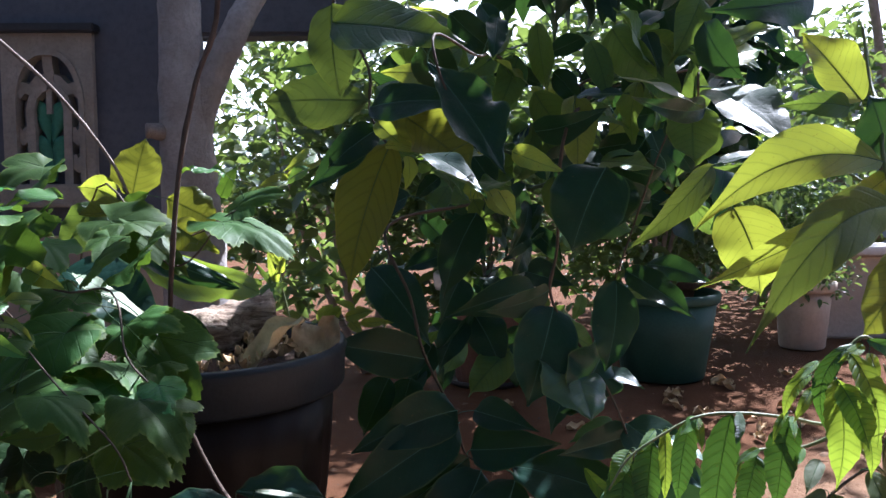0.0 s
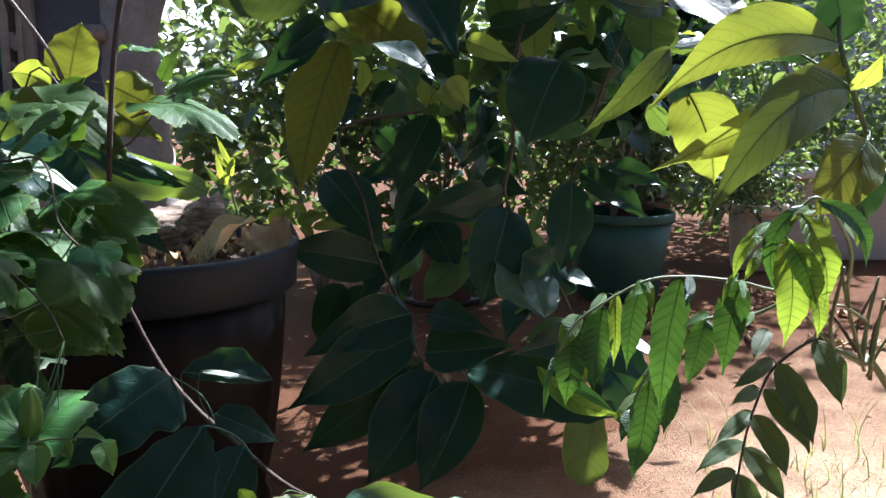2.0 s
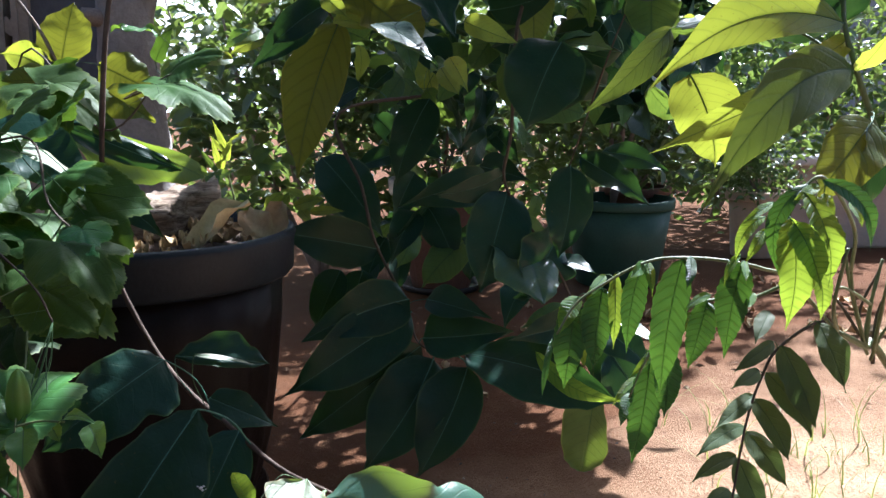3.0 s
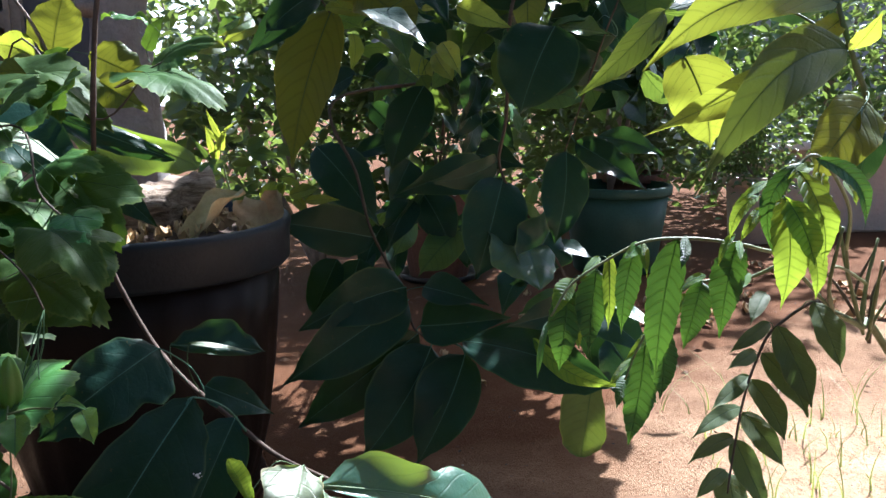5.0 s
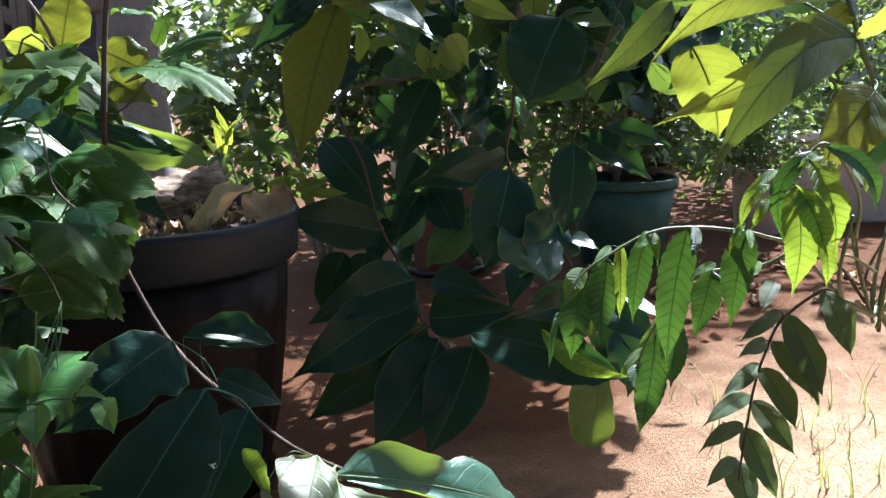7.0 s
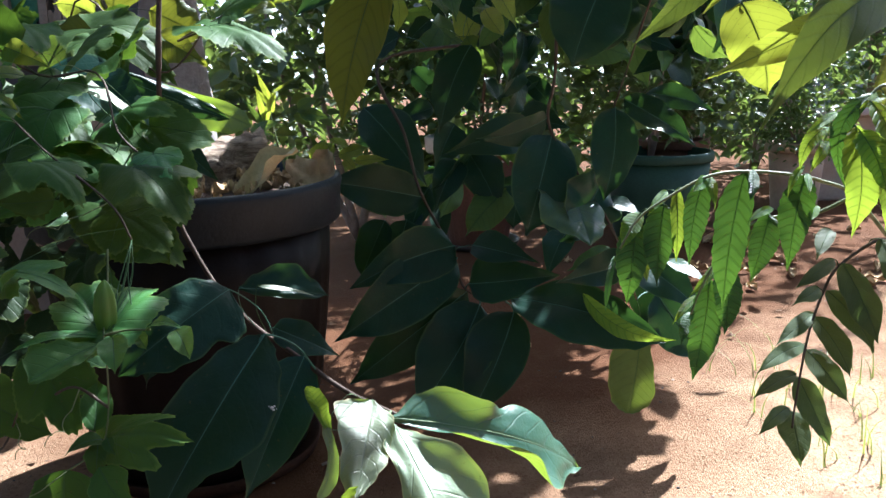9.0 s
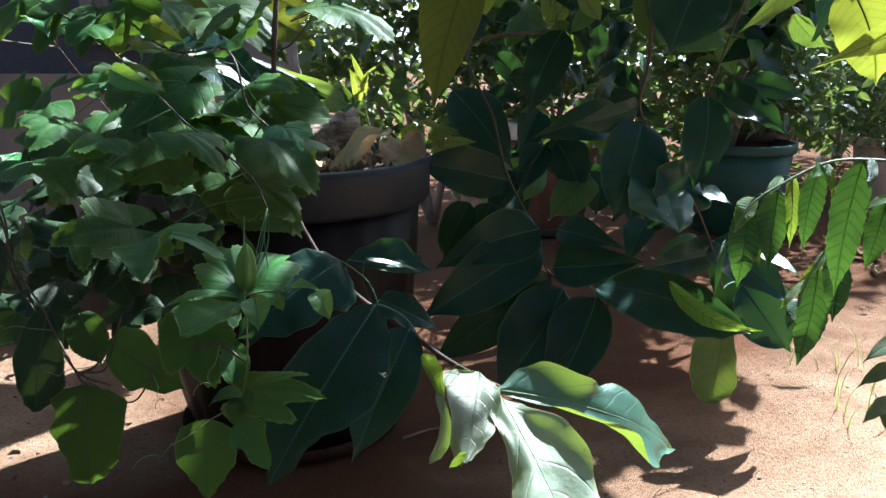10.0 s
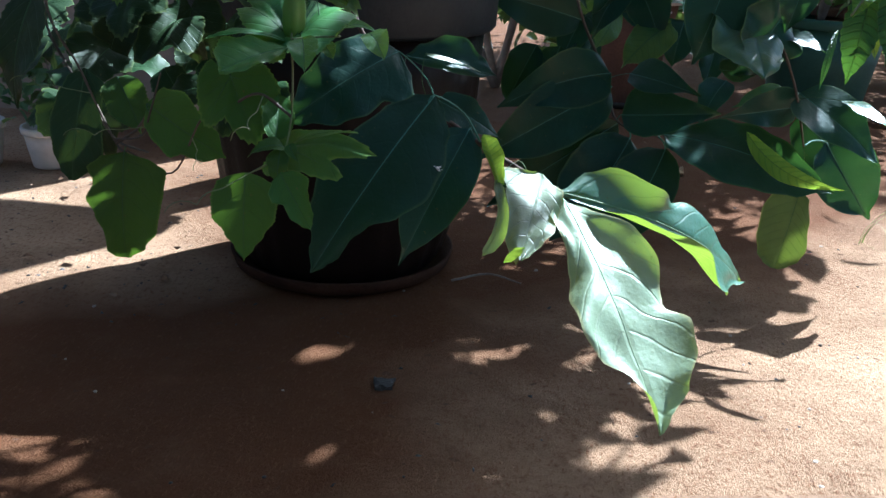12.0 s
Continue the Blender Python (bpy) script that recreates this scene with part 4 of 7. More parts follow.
# ---- the plants close by ----

def fill_vine(owner):
    """The crowd of leaves between the vine's main ones."""
    lr = random.Random(17)
    for k in range(96):
        s = lr.random()
        y = lr.uniform(0.86, 1.32)
        x = 0.04 - lr.triangular(0.30, 0.72, 0.50) * y
        z = 0.79 + lr.uniform(-0.33, 0.13) * y
        base = Vector((x, y, z))
        way = Vector((lr.uniform(-0.9, 0.9), lr.uniform(-1.0, 0.0), lr.uniform(-0.8, 0.12))).normalized()
        size = lr.uniform(0.046, 0.080)
        # Low leaves take the darkened copy, as painted shade.
        mat = M_VINESHADE if z < 0.66 else M_VINE if s < 0.85 else M_YOUNG
        if s < 0.6:
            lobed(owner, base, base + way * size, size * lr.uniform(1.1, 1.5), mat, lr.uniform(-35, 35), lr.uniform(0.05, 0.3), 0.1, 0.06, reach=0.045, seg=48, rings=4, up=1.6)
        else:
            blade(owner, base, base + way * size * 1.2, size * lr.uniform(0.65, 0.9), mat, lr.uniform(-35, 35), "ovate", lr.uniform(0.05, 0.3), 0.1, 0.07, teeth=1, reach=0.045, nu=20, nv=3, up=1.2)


def tendrils(owner):
    """Coiled tendrils and a closed bud near the growing tips."""
    lr = random.Random(4)
    line = STEMS[owner]
    for k in range(14):
        p = lr.choice(line)
        way = Vector((lr.uniform(-1, 1), lr.uniform(-1, 0), lr.uniform(-0.6, 0.6))).normalized()
        pts = []
        for i in range(26):
            t = i / 25
            r = 0.004 + 0.004 * t
            pts.append(p - owner.location + way * (0.06 * t) + Vector((math.cos(t * 16) - 1, 0, math.sin(t * 16))) * r * max(0.0, t - 0.3))
        bm = bmesh.new()
        tube(bm, pts, 0.0005, 0.0003, 5)
        part("tendril", bm, M_TWIG, owner)
    bud = Vector((-0.199, 0.655, 0.597))
    bm = bmesh.new()
    lathe(bm, [(0.0, 0.0), (0.0042, 0.001), (0.0070, 0.006), (0.0088, 0.015), (0.0090, 0.025), (0.0074, 0.035), (0.0040, 0.043), (0.0008, 0.046)], 40, 0.20, 5)
    ob = part("bud", bm, M_BUD, owner, "closed green ribbed flower bud")
    ob.matrix_basis = Matrix.Translation(bud - owner.location) @ Euler((0.12, 0.10, 0.0)).to_matrix().to_4x4()


def fill_shrub(owner):
    """The crowd of broad leaves behind the shrub's main ones."""
    lr = random.Random(29)
    for k in range(380):
        y = lr.uniform(1.75, 2.9)
        x = lr.uniform(-0.05, 0.62) * (0.55 + 0.30 * y) - 0.02
        low = lr.random()
        z = lr.uniform(0.30, 0.85) if low < 0.36 and y > 2.0 else lr.uniform(0.84, 1.30)
        if z < 0.86 and (x - 0.08 > 0.155 * y or 0.0 < (x - 0.1) / y < 0.05 and z < 0.48):
            continue
        base = Vector((x, y, z))
        way = Vector((lr.uniform(-0.8, 0.8), lr.uniform(-0.8, 0.3), lr.uniform(-1.2, 0.2))).normalized()
        size = lr.uniform(0.09, 0.17)
        pick = lr.random()
        # Upper leaves get lighter materials to paint sun on them; lower ones stay dark.
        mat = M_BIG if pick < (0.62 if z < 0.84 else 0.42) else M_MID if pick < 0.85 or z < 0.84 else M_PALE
        look_of = (size * lr.uniform(0.42, 0.6), mat, lr.uniform(-70, 60), lr.choice(("ovate", "elliptic", "oval")), lr.uniform(0.05, 0.3), lr.uniform(0.02, 0.1), lr.uniform(0.03, 0.1))
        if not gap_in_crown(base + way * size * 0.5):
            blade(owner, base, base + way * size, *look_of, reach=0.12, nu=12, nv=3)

def shrub_top(owner):
    """The shrub's tall crown, mostly out of view, with clumps added to shade what lies below."""
    bm = bmesh.new()
    off = owner.location
    # Leaves are left out along the sun's line to spots meant to be lit.
    places = [p - off for p in crown_places((0.48, 2.85, 1.60), (0.45, 0.65, 0.65), 1900, 41, 60, 0.16) if p.z > 0.93 + 0.205 * p.y and p.x > 0.12 + 0.49 * (p.z - 1.4) and math.hypot((p.x + 0.32 - 0.494 * (p.z - 0.62)) / 0.06, (p.y - 1.68 - 0.791 * (p.z - 0.62)) / 0.05) > 1 and math.hypot(p.x + 0.02 - 0.494 * (p.z - 0.43), p.y - 0.83 - 0.791 * (p.z - 0.43)) > 0.13]
    # Added clumps, placed up-sun of the leaves and ground they shade.
    places += [p - off for p in crown_places((0.36, 1.60, 1.53), (0.075, 0.12, 0.14), 52, 43, 16, 0.16) if p.z > 0.95 + 0.21 * p.y and p.x < 0.33 + 0.49 * (p.z - 1.4)]
    places += [p - off for p in crown_places((0.24, 1.76, 1.90), (0.20, 0.16, 0.10), 26, 51, 16, 0.2) if p.z > 1.6]
    places += [p - off for p in crown_places((0.47, 1.68, 1.90), (0.12, 0.12, 0.12), 34, 57, 14, 0.2) if p.z > 1.62]
    places += [p - off for p in crown_places((0.86, 2.68, 1.15), (0.16, 0.22, 0.30), 150, 45, 20, 0.16)]
    places += [p - off for p in crown_places((1.06, 2.98, 1.45), (0.20, 0.20, 0.28), 110, 47, 20, 0.16)]
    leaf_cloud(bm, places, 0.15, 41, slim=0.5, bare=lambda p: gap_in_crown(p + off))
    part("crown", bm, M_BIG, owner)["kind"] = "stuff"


branch = plant("hanging_branch", (-0.42, 1.75, 2.28), "branch with big glossy dark leaves hanging from the tree", "branch")
stem(branch, [(-0.420, 1.750, 2.300), (-0.330, 1.420, 1.800), (-0.270, 1.220, 1.400), (-0.247, 1.200, 1.159), (-0.272, 1.170, 1.041), (-0.289, 1.140, 0.912), (-0.305, 1.140, 0.730), (-0.301, 1.150, 0.617), (-0.249, 1.120, 0.524), (-0.183, 1.040, 0.489), (-0.118, 0.960, 0.476), (-0.047, 0.880, 0.459), (0.011, 0.872, 0.432)], 0.0042, 0.0024, M_REDSTEM)
blade(branch, (-0.097, 0.930, 0.481), (-0.155, 0.850, 0.347), 0.071, M_BIG, -6, kind='elliptic', fold=0.2, arch=0.05, wave=0.03)
crimped(branch, (0.008, 0.820, 0.446), (0.106, 0.650, 0.306), M_WAXYGLEAM, -28, [(0.0, 0.005), (0.075, 0.078), (0.236, 0.194), (0.394, 0.226), (0.508, 0.198), (0.558, 0.183), (0.642, 0.249), (0.751, 0.224), (0.877, 0.14), (0.966, 0.04), (1.0, 0.003)], [(0.0, 0.005), (0.095, 0.095), (0.248, 0.086), (0.351, 0.106), (0.488, 0.161), (0.604, 0.179), (0.706, 0.137), (0.8, 0.056), (0.894, 0.019), (0.96, 0.011), (1.0, 0.003)], [(0, 0), (0.15, 0.03), (0.38, 0.07), (0.55, 0.0), (0.66, 0.05), (0.82, 0.07), (0.93, 0.03), (1, 0)], [(0, 0), (0.2, -0.02), (0.45, -0.05), (0.6, -0.04), (0.85, 0.03), (0.93, 0.04), (1, 0)], 0.05, 0.04, seed=3, up=0.6)
crimped(branch, (0.007, 0.830, 0.448), (0.217, 0.980, 0.314), M_CURL, -30, [(0, 0.01), (0.08, 0.1), (0.15, 0.135), (0.3, 0.1), (0.4, 0.1), (0.55, 0.16), (0.72, 0.16), (0.82, 0.09), (0.92, 0.03), (1, 0.003)], [(0, 0.01), (0.15, 0.06), (0.35, 0.1), (0.5, 0.13), (0.62, 0.2), (0.75, 0.15), (0.87, 0.06), (1, 0.003)], [(0, 0), (0.3, 0.05), (0.5, -0.04), (0.75, -0.06), (1, 0)], [(0, 0), (0.2, 0.09), (0.45, 0.13), (0.62, 0.06), (0.8, 0), (0.95, 0.03), (1, 0)], 0.12, 0.02, seed=8)
stem(branch, [(-0.550, 1.950, 2.180), (-0.850, 1.620, 1.750), (-0.840, 1.420, 1.350), (-0.688, 1.360, 1.176), (-0.637, 1.360, 1.130), (-0.560, 1.380, 1.051), (-0.490, 1.400, 0.952), (-0.455, 1.400, 0.883)], 0.0038, 0.0025, M_BROWN)
crimped(branch, (-0.128, 0.880, 0.523), (-0.222, 0.760, 0.368), M_BIG, 4, [(0, 0.01), (0.05, 0.09), (0.15, 0.18), (0.3, 0.25), (0.45, 0.27), (0.6, 0.21), (0.72, 0.12), (0.8, 0.085), (0.88, 0.08), (0.95, 0.04), (1, 0.003)], [(0, 0.01), (0.06, 0.08), (0.2, 0.15), (0.4, 0.2), (0.6, 0.22), (0.75, 0.17), (0.9, 0.07), (1, 0.003)], [(0, 0), (0.4, -0.03), (0.7, 0.03), (1, 0)], [(0, 0), (0.4, 0.03), (1, 0)], 0.06, 0.014, seed=41)
crimped(branch, (-0.181, 0.950, 0.554), (-0.279, 0.860, 0.487), M_BIG, -4, [(0, 0.02), (0.06, 0.24), (0.14, 0.36), (0.25, 0.38), (0.35, 0.28), (0.5, 0.3), (0.7, 0.24), (0.9, 0.1), (1, 0.004)], [(0, 0.02), (0.06, 0.14), (0.2, 0.24), (0.45, 0.27), (0.7, 0.2), (0.9, 0.08), (1, 0.004)], [(0, 0), (0.2, -0.05), (1, 0)], [(0, 0), (0.5, 0.04), (1, 0)], 0.08, 0.03, seed=42, up=0.45)
crimped(branch, (-0.183, 1.000, 0.542), (-0.082, 1.040, 0.520), M_BIG, -6, [(0, 0.02), (0.15, 0.16), (0.4, 0.3), (0.6, 0.32), (0.8, 0.16), (1, 0.004)], [(0, 0.02), (0.2, 0.08), (0.5, 0.1), (0.8, 0.07), (1, 0.004)], [(0, 0), (0.5, 0.05), (1, 0)], [(0, 0), (1, 0)], 0.06, 0.03, seed=44, up=0.6)
# Thin pale blade painting the lit edge under the leaf before it.
blade(branch, (-0.159, 0.990, 0.547), (-0.096, 1.020, 0.525), 0.008, M_WAXYGLEAM, -20, kind='lance', fold=0.1, up=1.0)
blade(branch, (-0.141, 0.980, 0.499), (-0.067, 1.000, 0.456), 0.041, M_BIG, -10, kind='ovate', fold=0.15, arch=0.08, up=0.6)
crimped(branch, (-0.015, 0.850, 0.459), (-0.023, 0.740, 0.410), M_WAXYGLEAM, -14, [(0.0, 0.041), (0.091, 0.161), (0.223, 0.206), (0.484, 0.214), (0.681, 0.202), (0.821, 0.132), (0.939, 0.065), (1.0, 0.014)], [(0.0, 0.041), (0.091, 0.226), (0.223, 0.349), (0.484, 0.306), (0.681, 0.195), (0.821, 0.162), (0.939, 0.087), (1.0, 0.014)], [(0, 0), (0.3, 0.05), (0.6, 0.04), (1, 0)], [(0, 0), (0.2, 0.05), (0.5, 0.12), (0.8, 0.02), (1, -0.04)], 0.05, 0.05, up=0.8, seed=5)
# The bright leaflet material paints the backlight on this rolled margin.
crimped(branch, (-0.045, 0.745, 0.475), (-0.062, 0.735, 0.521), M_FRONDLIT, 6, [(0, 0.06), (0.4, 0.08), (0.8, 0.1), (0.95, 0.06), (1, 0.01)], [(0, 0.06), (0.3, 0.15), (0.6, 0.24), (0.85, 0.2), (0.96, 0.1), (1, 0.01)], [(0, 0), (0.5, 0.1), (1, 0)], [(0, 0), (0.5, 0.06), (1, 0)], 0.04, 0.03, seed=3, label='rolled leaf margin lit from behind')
crimped(branch, (-0.048, 0.745, 0.481), (-0.055, 0.720, 0.418), M_WAXYGLEAM, -24, [(0, 0.04), (0.2, 0.06), (0.5, 0.1), (0.75, 0.13), (0.9, 0.1), (1, 0.01)], [(0, 0.05), (0.15, 0.09), (0.4, 0.05), (0.7, 0.06), (0.9, 0.06), (1, 0.01)], [(0, 0), (0.5, 0.08), (1, 0)], [(0, 0), (1, 0)], 0.05, 0.02, seed=8, up=1.2, bow=-0.12)
# Small backlit curl, its light likewise in the colour.
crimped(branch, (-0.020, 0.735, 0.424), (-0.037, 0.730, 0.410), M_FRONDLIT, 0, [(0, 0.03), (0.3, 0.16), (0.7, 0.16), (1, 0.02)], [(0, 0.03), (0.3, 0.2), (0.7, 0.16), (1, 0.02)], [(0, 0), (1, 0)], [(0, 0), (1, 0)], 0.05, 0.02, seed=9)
crimped(branch, (-0.452, 1.400, 0.881), (-0.437, 1.430, 0.980), M_GOLD, 4, [(0, 0.02), (0.1, 0.2), (0.3, 0.42), (0.5, 0.46), (0.7, 0.36), (0.86, 0.14), (0.94, 0.06), (1, 0.005)], [(0, 0.02), (0.12, 0.24), (0.3, 0.42), (0.5, 0.44), (0.68, 0.36), (0.82, 0.2), (0.93, 0.06), (1, 0.005)], [(0, 0), (0.5, -0.04), (1, 0)], [(0, 0), (0.5, 0.05), (1, 0)], 0.05, 0.03, seed=51, rib=M_RIB)
blade(branch, (-0.486, 1.420, 0.881), (-0.543, 1.400, 0.900), 0.051, M_PALE, -20, kind='oval', fold=0.35, arch=0.14, bow=0.1)
crimped(branch, (-0.454, 1.390, 0.858), (-0.515, 1.340, 0.858), M_GOLD, -12, [(0, 0.02), (0.15, 0.1), (0.5, 0.08), (0.8, 0.06), (1, 0.005)], [(0, 0.02), (0.15, 0.28), (0.45, 0.4), (0.7, 0.28), (0.9, 0.1), (1, 0.005)], [(0, 0), (1, 0)], [(0, 0), (0.5, -0.08), (1, 0)], 0.08, 0.02, seed=52, rib=M_RIB, teeth=0.03)
crimped(branch, (-0.373, 1.340, 0.883), (-0.305, 1.360, 0.846), M_GOLD, 0, [(0, 0.05), (0.15, 0.35), (0.4, 0.52), (0.7, 0.46), (0.9, 0.24), (1, 0.02)], [(0, 0.05), (0.2, 0.4), (0.45, 0.5), (0.75, 0.4), (0.92, 0.2), (1, 0.02)], [(0, 0), (0.6, -0.1), (1, 0)], [(0, 0), (1, 0)], 0.08, 0.03, seed=53, rib=M_RIB)
blade(branch, (-0.352, 1.300, 0.846), (-0.282, 1.300, 0.801), 0.052, M_GOLD, -10, kind='ovate', fold=0.15, arch=0.08, wave=0.08)
blade(branch, (-0.504, 1.420, 0.862), (-0.569, 1.380, 0.796), 0.086, M_MID, -6, kind='oval', fold=0.12, arch=0.08)
lobed(branch, (-0.422, 1.240, 0.853), (-0.304, 1.200, 0.795), 0.091, M_VINE, -14, fold=0.12, side=0.8, spread=40.0, up=0.7)
blade(branch, (-0.452, 1.360, 0.859), (-0.411, 1.360, 0.893), 0.034, M_VINE, 0, kind='oval', fold=0.2)
crimped(branch, (-0.531, 1.600, 0.780), (-0.311, 1.680, 0.686), M_CURL, 6, [(0, 0.02), (0.1, 0.05), (0.5, 0.06), (0.8, 0.09), (0.92, 0.08), (1, 0.01)], [(0, 0.02), (0.1, 0.12), (0.25, 0.22), (0.45, 0.27), (0.65, 0.23), (0.75, 0.16), (0.86, 0.13), (0.95, 0.06), (1, 0.01)], [(0, 0), (0.5, 0.05), (0.8, 0.0), (1, 0)], [(0, 0), (0.4, 0.03), (0.75, -0.04), (1, 0)], 0.05, 0.02, seed=11, bow=-0.03, rib=M_RIB)
crimped(branch, (-0.528, 1.560, 0.790), (-0.338, 1.625, 0.703), M_BIG, 10, [(0, 0.02), (0.15, 0.08), (0.5, 0.1), (0.8, 0.07), (1, 0.01)], [(0, 0.02), (0.15, 0.09), (0.35, 0.13), (0.55, 0.12), (0.75, 0.09), (0.9, 0.05), (1, 0.005)], [(0, 0), (0.5, -0.08), (1, 0)], [(0, 0), (0.4, 0.05), (0.7, -0.03), (1, 0)], 0.05, 0.05, seed=12)
blade(branch, (-0.424, 1.090, 0.799), (-0.274, 1.070, 0.712), 0.093, M_BIG, -16, kind='ovate', fold=0.15, arch=0.06, up=0.7)
# Pale blade over the dark leaf paints its sun gleam.
blade(branch, (-0.398, 1.060, 0.799), (-0.284, 1.030, 0.737), 0.039, M_WAXYGLEAM, -44, kind='elliptic', fold=0.06, arch=0.04, up=0.9, label='pale strip painting the sun gleam on a dark leaf')
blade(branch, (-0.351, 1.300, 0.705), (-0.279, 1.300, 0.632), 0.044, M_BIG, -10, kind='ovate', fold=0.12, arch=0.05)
# Pale sliver paints the sunlit margin of the dark leaf.
blade(branch, (-0.344, 1.280, 0.702), (-0.314, 1.260, 0.673), 0.014, M_WAXYGLEAM, -40, kind='lance', fold=0.1)
blade(branch, (-0.531, 1.200, 0.850), (-0.466, 1.160, 0.836), 0.028, M_GOLD, -10, kind='oval', fold=0.2, arch=0.1)
vine = plant("passion_vine", (-0.62, 1.50, 0.56), "climbing vine with toothed three-lobed green leaves", "vine")
stem(vine, [(-0.620, 1.500, 0.560), (-0.660, 1.250, 0.800), (-0.560, 1.000, 0.860), (-0.400, 0.860, 0.800), (-0.290, 0.780, 0.730), (-0.215, 0.725, 0.690), (-0.195, 0.715, 0.660)], 0.0013, 0.0008, M_DARKSTEM)
stem(vine, [(-0.660, 1.250, 0.800), (-0.720, 1.050, 0.800), (-0.558, 0.900, 0.625), (-0.519, 0.840, 0.575), (-0.473, 0.800, 0.537), (-0.441, 0.780, 0.510), (-0.409, 0.760, 0.483), (-0.367, 0.740, 0.479)], 0.0015, 0.0010, M_DARKSTEM)
stem(vine, [(-0.660, 1.250, 0.800), (-0.600, 1.100, 0.950), (-0.385, 0.950, 0.803), (-0.293, 0.920, 0.795), (-0.250, 0.850, 0.740), (-0.210, 0.820, 0.712)], 0.0017, 0.0009, M_DARKSTEM)
stem(vine, [(-0.409, 0.760, 0.483), (-0.372, 0.740, 0.494), (-0.357, 0.730, 0.518), (-0.339, 0.720, 0.556)], 0.0010, 0.0007, M_DARKSTEM)
stem(vine, [(-0.620, 1.500, 0.560), (-0.500, 1.380, 0.900), (-0.325, 1.200, 0.793), (-0.265, 1.220, 0.844), (-0.298, 1.220, 0.834), (-0.261, 1.240, 0.857), (-0.211, 1.260, 0.885)], 0.0017, 0.0009, M_DARKSTEM)
blade(vine, (-0.256, 0.860, 0.660), (-0.208, 0.840, 0.613), 0.073, M_VINE, 0, kind='oval', teeth=1, nu=26, fold=0.1, up=1.0)
lobed(vine, (-0.212, 0.780, 0.713), (-0.158, 0.735, 0.689), 0.078, M_VINE, -10, fold=0.1, side=0.9, up=1.5)
lobed(vine, (-0.291, 0.760, 0.721), (-0.233, 0.715, 0.703), 0.049, M_VINE, -20, up=1.5)
blade(vine, (-0.348, 0.740, 0.715), (-0.373, 0.700, 0.703), 0.023, M_YOUNG, -45, kind='ovate', teeth=1, nu=24, up=1.0)
blade(vine, (-0.350, 0.740, 0.691), (-0.329, 0.690, 0.674), 0.031, M_VINE, -45, kind='oval', teeth=1, nu=22, up=1.0)
lobed(vine, (-0.457, 0.800, 0.688), (-0.389, 0.745, 0.673), 0.068, M_VINE, -20, up=1.5)
lobed(vine, (-0.424, 0.840, 0.608), (-0.416, 0.795, 0.576), 0.068, M_VINESHADE, 0, up=1.5)
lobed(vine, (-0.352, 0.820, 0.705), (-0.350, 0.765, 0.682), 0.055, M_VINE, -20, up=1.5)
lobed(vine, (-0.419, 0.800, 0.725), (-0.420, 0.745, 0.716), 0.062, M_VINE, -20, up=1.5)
blade(vine, (-0.513, 0.820, 0.607), (-0.537, 0.800, 0.495), 0.059, M_VINESHADE, 10, kind='oval', teeth=1, nu=28, up=1.0)
lobed(vine, (-0.200, 0.800, 0.722), (-0.177, 0.755, 0.701), 0.043, M_YOUNG, 0, fold=0.1, up=1.5)
lobed(vine, (-0.227, 0.780, 0.670), (-0.180, 0.755, 0.648), 0.069, M_VINE, 0, fold=0.08, up=1.5)
lobed(vine, (-0.267, 0.840, 0.703), (-0.283, 0.795, 0.724), 0.053, M_VINE, -10, up=1.5)
lobed(vine, (-0.283, 0.820, 0.694), (-0.222, 0.775, 0.710), 0.052, M_VINE, -30, up=1.5)
lobed(vine, (-0.342, 0.800, 0.766), (-0.348, 0.755, 0.748), 0.054, M_VINE, 0, up=1.5)
blade(vine, (-0.357, 0.780, 0.777), (-0.303, 0.760, 0.756), 0.021, M_YOUNG, 30, kind='ovate', teeth=1, fold=0.4, nu=26, up=1.0)
blade(vine, (-0.374, 0.900, 0.822), (-0.321, 0.880, 0.801), 0.025, M_PALE, 30, kind='ovate', fold=0.3, up=1.0)
blade(vine, (-0.396, 0.860, 0.797), (-0.383, 0.880, 0.838), 0.038, M_VINE, 0, kind='ovate', teeth=1, nu=26, fold=0.3, up=1.0)
lobed(vine, (-0.399, 0.840, 0.819), (-0.415, 0.815, 0.803), 0.055, M_VINE, 0, up=1.5)
lobed(vine, (-0.380, 0.950, 0.844), (-0.339, 0.905, 0.819), 0.063, M_VINE, -20, up=1.5)
lobed(vine, (-0.336, 0.980, 0.814), (-0.289, 0.955, 0.842), 0.074, M_VINE, 0, up=1.5)
lobed(vine, (-0.305, 1.050, 0.821), (-0.274, 1.025, 0.852), 0.071, M_VINE, 0, up=1.5)
lobed(vine, (-0.337, 0.900, 0.756), (-0.287, 0.855, 0.732), 0.063, M_VINE, -10, up=1.5)
lobed(vine, (-0.341, 0.860, 0.724), (-0.346, 0.815, 0.704), 0.054, M_VINE, 0, up=1.5)
blade(vine, (-0.276, 0.760, 0.688), (-0.317, 0.730, 0.691), 0.023, M_VINE, -50, kind='ovate', teeth=1, nu=24, up=1.0)
lobed(vine, (-0.360, 0.740, 0.711), (-0.311, 0.695, 0.724), 0.045, M_VINE, -20, up=1.5)
lobed(vine, (-0.255, 1.220, 0.853), (-0.145, 1.175, 0.824), 0.101, M_VINE, -20, fold=0.1, up=1.5)
lobed(vine, (-0.247, 1.260, 0.869), (-0.174, 1.235, 0.903), 0.074, M_VINE, 0, up=1.5)
